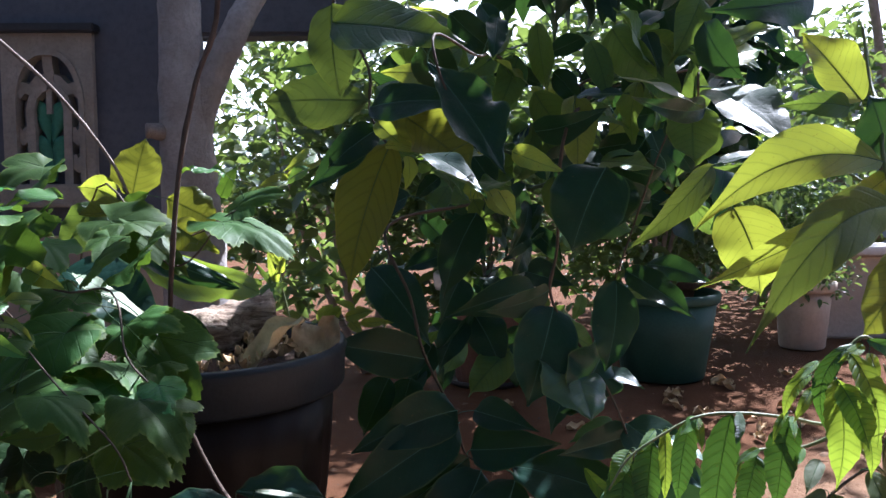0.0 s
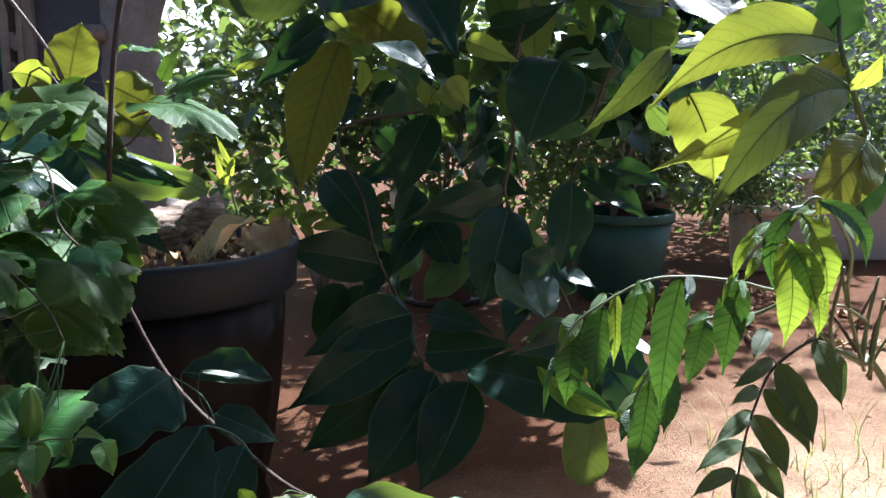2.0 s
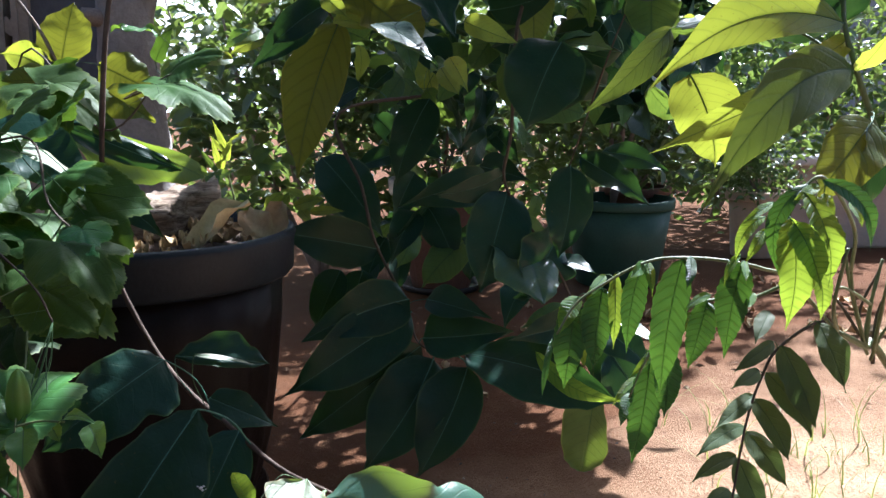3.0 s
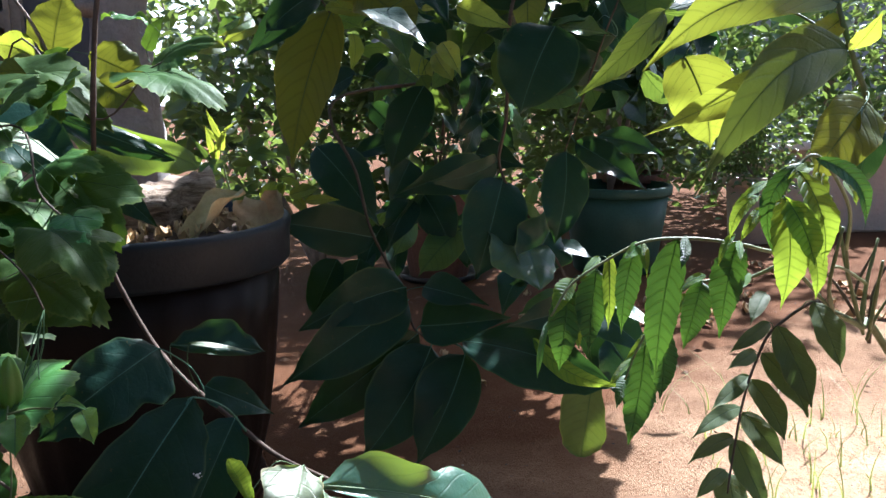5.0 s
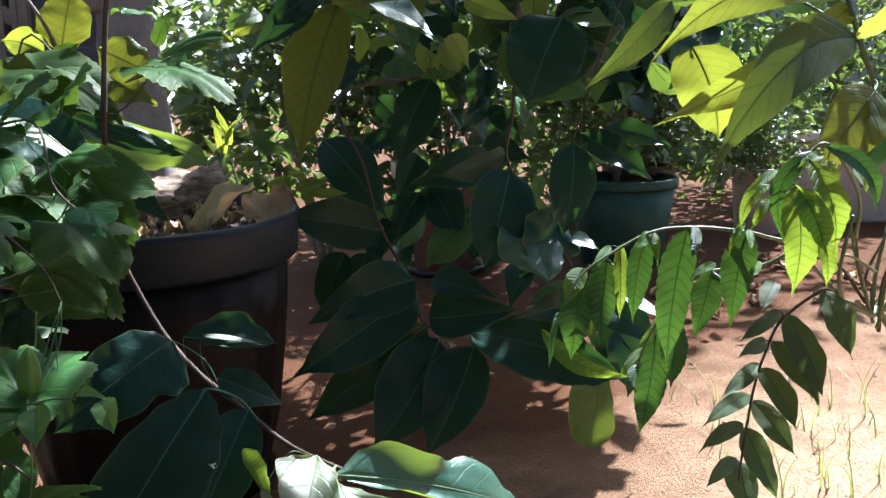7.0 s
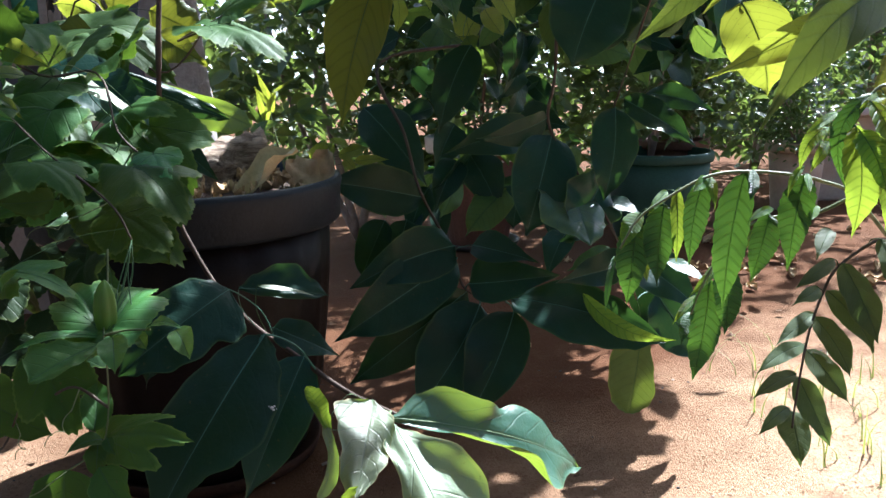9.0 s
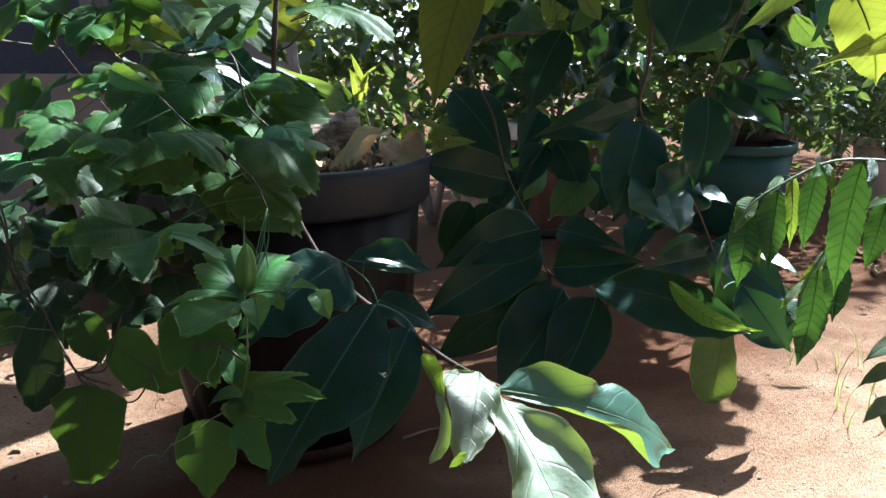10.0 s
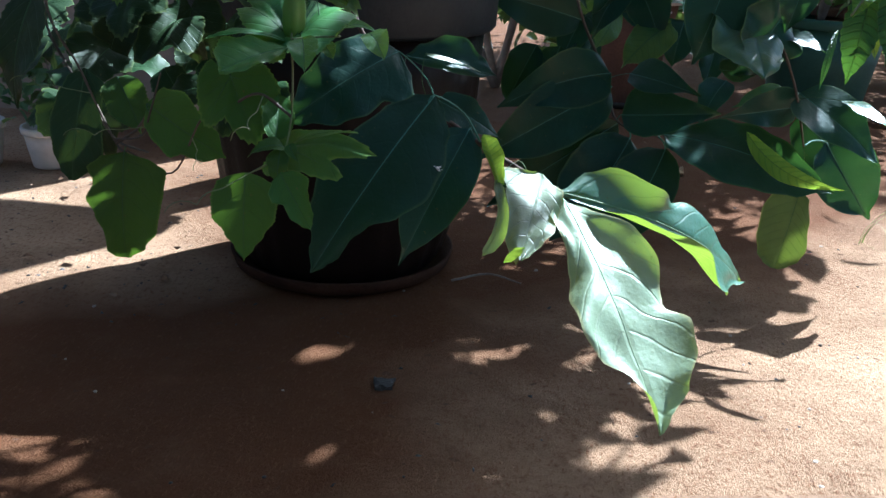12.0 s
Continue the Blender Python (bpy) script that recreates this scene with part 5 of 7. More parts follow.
blade(vine, (-0.144, 1.300, 0.930), (-0.178, 1.300, 0.906), 0.027, M_YOUNG, 0, kind='oval', up=1.0)
blade(vine, (-0.257, 1.250, 0.922), (-0.310, 1.220, 0.925), 0.027, M_YOUNG, 20, kind='ovate', wave=0.15, up=1.0)
blade(vine, (-0.278, 1.300, 0.886), (-0.251, 1.300, 0.937), 0.030, M_VINE, 0, kind='ovate', up=1.0)
lobed(vine, (-0.224, 0.860, 0.677), (-0.240, 0.815, 0.639), 0.087, M_VINE, 0, up=1.5)
lobed(vine, (-0.249, 0.900, 0.698), (-0.276, 0.875, 0.714), 0.068, M_VINE, 0, up=1.5)
lobed(vine, (-0.387, 1.150, 0.837), (-0.379, 1.095, 0.801), 0.055, M_VINE, 0, up=1.5)
lobed(vine, (-0.294, 0.880, 0.724), (-0.232, 0.835, 0.720), 0.078, M_VINE, -40, up=1.5)
lobed(vine, (-0.237, 0.980, 0.704), (-0.256, 0.955, 0.732), 0.059, M_VINE, 0, up=1.5)
lobed(vine, (-0.386, 1.200, 0.852), (-0.311, 1.155, 0.838), 0.073, M_VINE, -20, up=1.5)
lobed(vine, (-0.465, 1.100, 0.833), (-0.423, 1.075, 0.864), 0.073, M_YOUNG, 10, up=1.5)
lobed(vine, (-0.442, 1.000, 0.814), (-0.370, 0.975, 0.837), 0.067, M_VINE, -30, up=1.5)
lobed(vine, (-0.368, 0.900, 0.747), (-0.294, 0.855, 0.733), 0.097, M_VINE, 0, up=1.5)
lobed(vine, (-0.347, 0.950, 0.788), (-0.370, 0.905, 0.770), 0.082, M_VINE, 0, up=1.5)
lobed(vine, (-0.303, 0.980, 0.744), (-0.231, 0.925, 0.767), 0.074, M_VINE, 0, up=1.5)
lobed(vine, (-0.260, 0.840, 0.713), (-0.285, 0.795, 0.692), 0.090, M_VINE, 0, up=1.5)
lobed(vine, (-0.336, 0.800, 0.712), (-0.288, 0.755, 0.678), 0.077, M_VINE, 0, up=1.5)
lobed(vine, (-0.254, 0.950, 0.711), (-0.217, 0.895, 0.687), 0.046, M_VINE, 0, up=1.5)
crimped(vine, (-0.220, 0.605, 0.510), (-0.218, 0.590, 0.447), M_VINE, 0, [(0, 0.02), (0.04, 0.2), (0.12, 0.33), (0.3, 0.39), (0.5, 0.37), (0.7, 0.24), (0.85, 0.12), (1, 0.004)], [(0, 0.02), (0.04, 0.2), (0.12, 0.33), (0.3, 0.38), (0.5, 0.37), (0.7, 0.22), (0.85, 0.1), (1, 0.004)], [(0, 0), (1, 0)], [(0, 0), (1, 0)], 0.04, 0.012, seed=21, teeth=0.035, rib=M_RIB)
crimped(vine, (-0.192, 0.600, 0.514), (-0.167, 0.590, 0.476), M_VINE, -12, [(0, 0.02), (0.1, 0.25), (0.3, 0.35), (0.5, 0.25), (0.62, 0.2), (0.8, 0.16), (0.92, 0.08), (1, 0.004)], [(0, 0.02), (0.1, 0.2), (0.25, 0.34), (0.38, 0.36), (0.5, 0.2), (0.7, 0.2), (0.88, 0.1), (1, 0.004)], [(0, 0), (0.5, 0.05), (1, 0)], [(0, 0), (0.4, 0.1), (1, 0)], 0.08, 0.02, seed=23, teeth=0.04, rib=M_RIB)
lobed(vine, (-0.199, 0.630, 0.522), (-0.132, 0.600, 0.542), 0.039, M_VINE, 0, fold=0.08, side=0.86, spread=36.0, up=1.5, reach=0.1)
blade(vine, (-0.195, 0.610, 0.528), (-0.195, 0.600, 0.506), 0.016, M_VINE, 0, kind='oval', fold=0.2, arch=0.08, teeth=1, nu=34, nv=5, up=1.0)
blade(vine, (-0.194, 0.615, 0.529), (-0.216, 0.600, 0.524), 0.013, M_VINE, 10, kind='ovate', fold=0.2, arch=0.16, teeth=1, nu=34, nv=5, up=1.0)
blade(vine, (-0.188, 0.610, 0.532), (-0.179, 0.600, 0.523), 0.009, M_VINE, 0, kind='ovate', fold=0.3, teeth=1, nu=34, nv=5, up=1.0)
blade(vine, (-0.206, 0.630, 0.529), (-0.213, 0.660, 0.560), 0.023, M_VINE, 14, kind='oval', fold=0.3, arch=0.06, teeth=1, nu=34, nv=5, up=1.0)
lobed(vine, (-0.251, 0.660, 0.569), (-0.226, 0.640, 0.524), 0.054, M_VINE, 6, fold=0.12, side=0.8, spread=50.0, up=1.5)
crimped(vine, (-0.199, 0.645, 0.599), (-0.244, 0.600, 0.604), M_YOUNG, 8, [(0, 0.02), (0.15, 0.08), (0.4, 0.07), (0.7, 0.05), (0.9, 0.03), (1, 0.003)], [(0, 0.02), (0.15, 0.16), (0.4, 0.25), (0.6, 0.27), (0.75, 0.16), (0.9, 0.06), (1, 0.003)], [(0, 0), (1, 0)], [(0, 0), (0.5, -0.08), (1, 0)], 0.1, 0.012, seed=25, teeth=0.05, rib=M_RIB, up=1.8)
crimped(vine, (-0.196, 0.635, 0.597), (-0.230, 0.590, 0.584), M_YOUNG, -14, [(0, 0.02), (0.2, 0.12), (0.5, 0.16), (0.75, 0.14), (0.92, 0.08), (1, 0.01)], [(0, 0.02), (0.2, 0.14), (0.45, 0.3), (0.7, 0.42), (0.88, 0.3), (1, 0.02)], [(0, 0), (1, 0)], [(0, 0), (0.6, 0.05), (1, 0)], 0.06, 0.04, seed=26, teeth=0.05, rib=M_RIB, up=1.8)
blade(vine, (-0.182, 0.625, 0.605), (-0.173, 0.600, 0.586), 0.021, M_YOUNG, -8, kind='oval', fold=0.35, arch=0.1, teeth=1, nu=34, nv=5, up=1.0)
lobed(vine, (-0.201, 0.650, 0.603), (-0.248, 0.700, 0.641), 0.036, M_YOUNG, 10, fold=0.2, side=0.72, spread=34.0, up=1.5)
lobed(vine, (-0.191, 0.650, 0.605), (-0.182, 0.710, 0.633), 0.054, M_YOUNG, -6, fold=0.1, side=0.95, spread=56.0, up=1.5)
blade(vine, (-0.204, 0.680, 0.603), (-0.218, 0.720, 0.635), 0.021, M_VINE, 0, kind='ovate', fold=0.15, teeth=1, nu=34, nv=5, up=1.0)
blade(vine, (-0.160, 0.635, 0.607), (-0.124, 0.610, 0.615), 0.010, M_YOUNG, 0, kind='ovate', fold=0.2, arch=0.14, up=1.4, teeth=1, nu=34, nv=5)
blade(vine, (-0.132, 0.615, 0.613), (-0.115, 0.590, 0.599), 0.017, M_YOUNG, 4, kind='oval', fold=0.25, arch=0.12, up=1.0, teeth=1, nu=34, nv=5)
blade(vine, (-0.174, 0.650, 0.598), (-0.164, 0.640, 0.590), 0.011, M_YOUNG, 0, kind='oval', fold=0.4, teeth=1, nu=34, nv=5, up=1.0)
crimped(vine, (-0.261, 0.620, 0.653), (-0.249, 0.575, 0.629), M_VINE, 4, [(0, 0.05), (0.1, 0.42), (0.25, 0.55), (0.5, 0.4), (0.75, 0.2), (1, 0.004)], [(0, 0.05), (0.1, 0.5), (0.25, 0.66), (0.45, 0.5), (0.75, 0.2), (1, 0.004)], [(0, 0), (0.4, 0.22), (1, 0)], [(0, 0), (0.4, 0.16), (1, 0)], 0.05, 0.015, seed=28, teeth=0.035, rib=M_RIB, up=1.0)
lobed(vine, (-0.291, 0.660, 0.652), (-0.339, 0.620, 0.653), 0.049, M_VINE, -22, fold=0.12, side=0.8, spread=48.0, up=1.5)
lobed(vine, (-0.280, 0.655, 0.643), (-0.209, 0.610, 0.660), 0.041, M_YOUNG, -14, fold=0.1, side=0.85, spread=42.0, up=1.5)
lobed(vine, (-0.348, 0.680, 0.644), (-0.327, 0.640, 0.631), 0.041, M_VINE, -20, fold=0.1, side=0.85, up=1.5)
crimped(vine, (-0.444, 0.780, 0.544), (-0.459, 0.760, 0.439), M_VINESHADE, -8, [(0, 0.02), (0.1, 0.18), (0.35, 0.2), (0.5, 0.24), (0.68, 0.27), (0.85, 0.19), (0.96, 0.08), (1, 0.02)], [(0, 0.02), (0.1, 0.15), (0.3, 0.2), (0.5, 0.24), (0.75, 0.18), (0.92, 0.1), (1, 0.02)], [(0, 0), (1, 0)], [(0, 0), (1, 0)], 0.05, 0.02, seed=31, teeth=0.025, rib=M_RIB)
crimped(vine, (-0.399, 0.755, 0.473), (-0.399, 0.740, 0.373), M_VINE, 0, [(0, 0.03), (0.06, 0.3), (0.14, 0.43), (0.3, 0.42), (0.5, 0.38), (0.7, 0.35), (0.88, 0.22), (1, 0.05)], [(0, 0.02), (0.05, 0.22), (0.16, 0.34), (0.3, 0.28), (0.45, 0.34), (0.6, 0.26), (0.75, 0.2), (0.95, 0.18), (1, 0.1)], [(0, 0), (1, 0)], [(0, 0), (1, 0)], 0.05, 0.03, seed=32, teeth=0.02, rib=M_RIB)
crimped(vine, (-0.364, 0.740, 0.524), (-0.284, 0.720, 0.486), M_VINE, 8, [(0, 0.03), (0.1, 0.24), (0.35, 0.32), (0.6, 0.24), (0.8, 0.18), (1, 0.01)], [(0, 0.03), (0.1, 0.2), (0.3, 0.26), (0.5, 0.3), (0.62, 0.2), (0.8, 0.16), (1, 0.01)], [(0, 0), (1, 0)], [(0, 0), (1, 0)], 0.06, 0.02, seed=33, teeth=0.03, rib=M_RIB)
blade(vine, (-0.414, 0.780, 0.538), (-0.383, 0.760, 0.490), 0.039, M_VINE, 0, kind='oval', fold=0.12, teeth=1, nu=34, nv=5, up=1.0)
stem(vine, [(-0.515, 0.800, 0.672), (-0.489, 0.790, 0.633), (-0.473, 0.780, 0.583), (-0.449, 0.775, 0.548), (-0.433, 0.770, 0.517), (-0.409, 0.760, 0.479), (-0.398, 0.757, 0.472)], 0.0012, 0.0010, M_DARKSTEM)
stem(vine, [(-0.409, 0.760, 0.479), (-0.383, 0.750, 0.496), (-0.368, 0.745, 0.513)], 0.0014, 0.001, M_DARKSTEM)
stem(vine, [(-0.218, 0.720, 0.651), (-0.213, 0.700, 0.626), (-0.195, 0.640, 0.602), (-0.193, 0.635, 0.577), (-0.193, 0.630, 0.548), (-0.197, 0.625, 0.524), (-0.204, 0.610, 0.517), (-0.218, 0.605, 0.509)], 0.0008, 0.0006, M_TWIG)
stem(vine, [(-0.193, 0.630, 0.548), (-0.222, 0.640, 0.561), (-0.258, 0.660, 0.541), (-0.296, 0.700, 0.523), (-0.348, 0.745, 0.460), (-0.397, 0.757, 0.474)], 0.0011, 0.0008, M_DARKSTEM)
stem(vine, [(-0.195, 0.640, 0.602), (-0.180, 0.645, 0.604), (-0.158, 0.636, 0.607)], 0.001, 0.0008, M_TWIG)
blade(vine, (-0.409, 0.900, 0.793), (-0.390, 0.920, 0.839), 0.029, M_PALE, 8, kind='ovate', fold=0.35, arch=0.06, teeth=1, nu=30, up=1.0)
lobed(vine, (-0.316, 0.860, 0.760), (-0.376, 0.820, 0.720), 0.077, M_VINE, -10, fold=0.12, side=0.85, up=1.5)
lobed(vine, (-0.261, 0.970, 0.736), (-0.208, 0.930, 0.669), 0.089, M_VINE, 4, fold=0.14, side=0.82, spread=52.0, up=1.5)
lobed(vine, (-0.296, 0.920, 0.657), (-0.210, 0.880, 0.613), 0.095, M_VINE, -6, fold=0.08, side=0.85, spread=56.0, up=1.5)
lobed(vine, (-0.315, 0.840, 0.676), (-0.353, 0.800, 0.671), 0.037, M_YOUNG, -30, fold=0.12, side=0.8, up=1.6)
lobed(vine, (-0.370, 0.800, 0.681), (-0.366, 0.770, 0.662), 0.033, M_YOUNG, -26, fold=0.15, side=0.8, up=1.6)
blade(vine, (-0.400, 0.840, 0.697), (-0.430, 0.800, 0.687), 0.020, M_YOUNG, -10, kind='ovate', fold=0.2, arch=0.1, teeth=1, nu=30, up=1.4)
lobed(vine, (-0.466, 0.920, 0.836), (-0.485, 0.880, 0.798), 0.058, M_VINE, -20, fold=0.14, side=0.85, up=1.5)
lobed(vine, (-0.425, 0.900, 0.829), (-0.427, 0.860, 0.793), 0.043, M_VINE, -12, fold=0.14, side=0.85, up=1.5)
blade(vine, (-0.380, 0.840, 0.772), (-0.314, 0.800, 0.756), 0.018, M_PALE, -10, kind='ovate', fold=0.3, arch=0.14, wave=0.14, teeth=1, nu=30, up=1.2)
blade(vine, (-0.337, 0.860, 0.793), (-0.380, 0.840, 0.791), 0.014, M_PALE, -10, kind='ovate', fold=0.3, arch=0.14, wave=0.16, teeth=1, nu=30, up=1.2)
lobed(vine, (-0.517, 0.920, 0.733), (-0.444, 0.900, 0.770), 0.062, M_VINE, -8, fold=0.1, side=0.85, up=1.5)
lobed(vine, (-0.449, 0.840, 0.709), (-0.466, 0.800, 0.680), 0.060, M_VINE, -8, fold=0.1, side=0.85, up=1.5)
fill_vine(vine)
tendrils(vine)
pale = plant("pale_leaf_shrub", (1.25, 1.30, 0.0), "shrub with long sunlit yellow-green leaves", "shrub")
stem(pale, [(1.250, 1.300, 0.000), (1.050, 1.280, 0.450), (0.860, 1.240, 0.750), (0.728, 1.180, 0.778), (0.692, 1.170, 0.831), (0.672, 1.170, 0.877), (0.656, 1.180, 0.936), (0.677, 1.240, 1.005), (0.689, 1.300, 1.060), (0.702, 1.360, 1.153)], 0.0055, 0.0022, M_TWIG)
stem(pale, [(0.672, 1.170, 0.877), (0.609, 1.220, 0.930), (0.540, 1.250, 0.944)], 0.0022, 0.0014, M_TWIG)
blade(pale, (0.650, 1.170, 0.936), (0.378, 1.080, 0.850), 0.074, M_PALE, -8, kind='lance', fold=0.16, arch=0.05, wave=0.03, bow=0.1, nu=24, nv=5)
blade(pale, (0.612, 1.200, 0.850), (0.395, 1.120, 0.769), 0.049, M_PALE, -20, kind='lance', fold=0.2, arch=0.04, wave=0.06, bow=0.05, nu=20)
blade(pale, (0.668, 1.170, 0.877), (0.438, 1.030, 0.706), 0.081, M_OLIVE, -18, kind='lance', fold=0.22, arch=0.08, wave=0.05, bow=0.14, nu=24, nv=5)
blade(pale, (0.444, 1.240, 0.933), (0.316, 1.190, 0.815), 0.046, M_OLIVE, -28, kind='lance', fold=0.3, arch=0.1, wave=0.06, bow=0.06, nu=20)
blade(pale, (0.540, 1.250, 0.944), (0.441, 1.240, 0.929), 0.018, M_MID, -40, kind='lance', fold=0.2)
blade(pale, (0.673, 1.120, 0.811), (0.577, 1.060, 0.717), 0.079, M_GOLD, 0, kind='oval', fold=0.1, arch=0.05, wave=0.04, nu=20)
blade(pale, (0.671, 1.120, 0.806), (0.656, 1.100, 0.690), 0.065, M_BIG, -30, kind='elliptic', fold=0.2, arch=0.05)
blade(pale, (0.659, 1.180, 0.914), (0.601, 1.160, 0.883), 0.034, M_PALE, 10, kind='oval', wave=0.12)
blade(pale, (0.668, 1.160, 0.875), (0.684, 1.120, 0.920), 0.038, M_PALE, 30, kind='lance')
blade(pale, (0.698, 1.340, 1.030), (0.613, 1.360, 1.138), 0.089, M_PALE, 5, kind='oval', fold=0.1, arch=0.05, nu=20)
blade(pale, (0.662, 1.300, 1.018), (0.543, 1.260, 1.016), 0.040, M_MID, -20, kind='ovate', bow=0.05)
blade(pale, (0.677, 1.220, 0.944), (0.642, 1.200, 1.028), 0.080, M_BIG, 0, kind='oval', wave=0.06)
blade(pale, (0.712, 1.300, 0.958), (0.530, 1.220, 0.944), 0.047, M_BIG, -55, kind='lance', fold=0.2)
blade(pale, (0.595, 1.280, 1.174), (0.417, 1.200, 1.141), 0.069, M_BIG, -10, kind='lance', fold=0.15)
blade(pale, (0.457, 1.260, 0.935), (0.549, 1.260, 0.949), 0.030, M_BIG, -50, kind='lance')
blade(pale, (0.481, 1.260, 0.872), (0.519, 1.240, 0.742), 0.103, M_PALE, 5, kind='oval', fold=0.12, arch=0.05, wave=0.03)
shrub = plant("big_leaf_shrub", (0.20, 3.72, 0.44), "shrub with large dark drooping leaves, in a clay pot", "shrub")
stem(shrub, [(0.200, 3.720, 0.440), (0.220, 3.200, 0.850), (0.200, 2.600, 1.150), (0.160, 2.100, 1.220), (-0.171, 1.850, 1.312), (-0.107, 1.820, 1.143), (-0.102, 1.800, 1.048), (-0.061, 1.800, 0.972)], 0.0066, 0.0019, M_DARKSTEM)
stem(shrub, [(0.220, 3.200, 0.850), (0.240, 2.700, 0.920), (0.150, 2.300, 0.850), (-0.081, 2.000, 0.802), (-0.026, 1.900, 0.646), (0.006, 1.850, 0.529), (0.073, 1.820, 0.399), (0.100, 1.780, 0.325), (0.182, 1.740, 0.308)], 0.0048, 0.0019, M_DARKSTEM)
stem(shrub, [(0.220, 3.200, 0.850), (0.400, 2.600, 1.150), (0.450, 2.100, 1.150), (0.300, 1.750, 1.014), (0.280, 1.720, 0.776), (0.271, 1.720, 0.665), (0.363, 1.700, 0.523), (0.409, 1.680, 0.427), (0.442, 1.680, 0.324)], 0.0048, 0.0019, M_DARKSTEM)
stem(shrub, [(0.400, 2.600, 1.150), (0.750, 2.200, 1.200), (0.574, 1.780, 1.135), (0.561, 1.760, 1.052), (0.501, 1.750, 0.997), (0.397, 1.740, 0.697)], 0.0036, 0.0015, M_DARKSTEM)
stem(shrub, [(0.160, 2.100, 1.220), (0.120, 1.700, 1.150), (0.044, 1.420, 1.147), (0.063, 1.380, 1.053), (0.127, 1.420, 0.965)], 0.0030, 0.0015, M_DARKSTEM)
blade(shrub, (-0.059, 1.800, 0.987), (-0.149, 1.780, 0.674), 0.122, M_GOLD, 5, kind='elliptic', fold=0.12, arch=0.04, wave=0.05, nu=22, nv=5)
blade(shrub, (-0.150, 1.620, 1.201), (0.096, 1.550, 1.153), 0.130, M_SHADELEAF, -15, kind='ovate', fold=0.1, arch=0.05, wave=0.06, nu=20)
blade(shrub, (0.171, 1.450, 0.958), (0.258, 1.450, 0.925), 0.039, M_PALE, 20, kind='ovate')
blade(shrub, (0.142, 1.300, 0.895), (0.169, 1.280, 0.845), 0.030, M_PALE, 0, kind='ovate')
blade(shrub, (-0.080, 1.720, 1.010), (-0.174, 1.680, 0.933), 0.070, M_BIG, 0, kind='oval')
blade(shrub, (-0.068, 1.700, 1.028), (-0.018, 1.680, 1.005), 0.040, M_PALE, 0, kind='oval')
blade(shrub, (-0.060, 1.720, 0.989), (0.031, 1.700, 0.964), 0.031, M_PALE, 0, kind='ovate')
blade(shrub, (-0.006, 1.740, 0.997), (0.040, 1.720, 1.019), 0.032, M_PALE, 0, kind='ovate')
blade(shrub, (0.115, 1.500, 0.959), (0.158, 1.480, 0.955), 0.014, M_PALE, 0, kind='ovate')
blade(shrub, (-0.186, 1.700, 1.139), (-0.267, 1.680, 1.123), 0.050, M_MID, 0, kind='ovate')
blade(shrub, (-0.207, 1.800, 0.952), (-0.280, 1.780, 0.914), 0.029, M_PALE, 0, kind='ovate')
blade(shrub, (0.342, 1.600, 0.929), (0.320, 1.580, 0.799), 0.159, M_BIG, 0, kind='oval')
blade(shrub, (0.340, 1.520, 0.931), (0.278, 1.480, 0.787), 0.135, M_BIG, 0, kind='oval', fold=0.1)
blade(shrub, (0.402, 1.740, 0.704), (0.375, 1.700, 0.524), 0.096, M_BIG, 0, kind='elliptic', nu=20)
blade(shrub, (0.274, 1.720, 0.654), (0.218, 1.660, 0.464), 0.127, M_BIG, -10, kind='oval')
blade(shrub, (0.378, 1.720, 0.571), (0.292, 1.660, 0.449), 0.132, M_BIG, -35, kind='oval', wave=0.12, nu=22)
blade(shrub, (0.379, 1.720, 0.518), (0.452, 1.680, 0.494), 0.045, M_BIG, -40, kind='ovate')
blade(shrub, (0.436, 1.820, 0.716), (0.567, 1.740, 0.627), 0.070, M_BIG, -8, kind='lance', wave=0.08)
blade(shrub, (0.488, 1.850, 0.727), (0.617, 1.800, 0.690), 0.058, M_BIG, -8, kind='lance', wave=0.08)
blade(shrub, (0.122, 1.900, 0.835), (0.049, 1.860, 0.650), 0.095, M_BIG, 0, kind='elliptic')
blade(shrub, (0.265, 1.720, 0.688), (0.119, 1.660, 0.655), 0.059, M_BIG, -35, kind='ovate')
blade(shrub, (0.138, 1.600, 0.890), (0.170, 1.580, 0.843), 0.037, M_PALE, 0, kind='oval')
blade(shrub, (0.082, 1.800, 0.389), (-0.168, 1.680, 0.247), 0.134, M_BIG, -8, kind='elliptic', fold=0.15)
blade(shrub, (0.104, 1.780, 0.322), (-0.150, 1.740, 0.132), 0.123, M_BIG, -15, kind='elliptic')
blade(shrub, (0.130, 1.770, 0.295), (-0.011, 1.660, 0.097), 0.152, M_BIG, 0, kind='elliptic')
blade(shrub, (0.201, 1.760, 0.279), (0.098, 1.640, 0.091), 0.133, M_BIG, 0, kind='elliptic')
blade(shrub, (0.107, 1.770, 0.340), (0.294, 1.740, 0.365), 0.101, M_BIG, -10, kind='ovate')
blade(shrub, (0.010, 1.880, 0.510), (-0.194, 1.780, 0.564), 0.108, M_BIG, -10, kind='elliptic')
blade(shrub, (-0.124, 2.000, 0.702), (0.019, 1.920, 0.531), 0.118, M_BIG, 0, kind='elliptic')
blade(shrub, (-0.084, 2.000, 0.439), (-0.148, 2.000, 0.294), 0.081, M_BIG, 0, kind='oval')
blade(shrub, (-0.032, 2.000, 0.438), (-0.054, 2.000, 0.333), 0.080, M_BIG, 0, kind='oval')
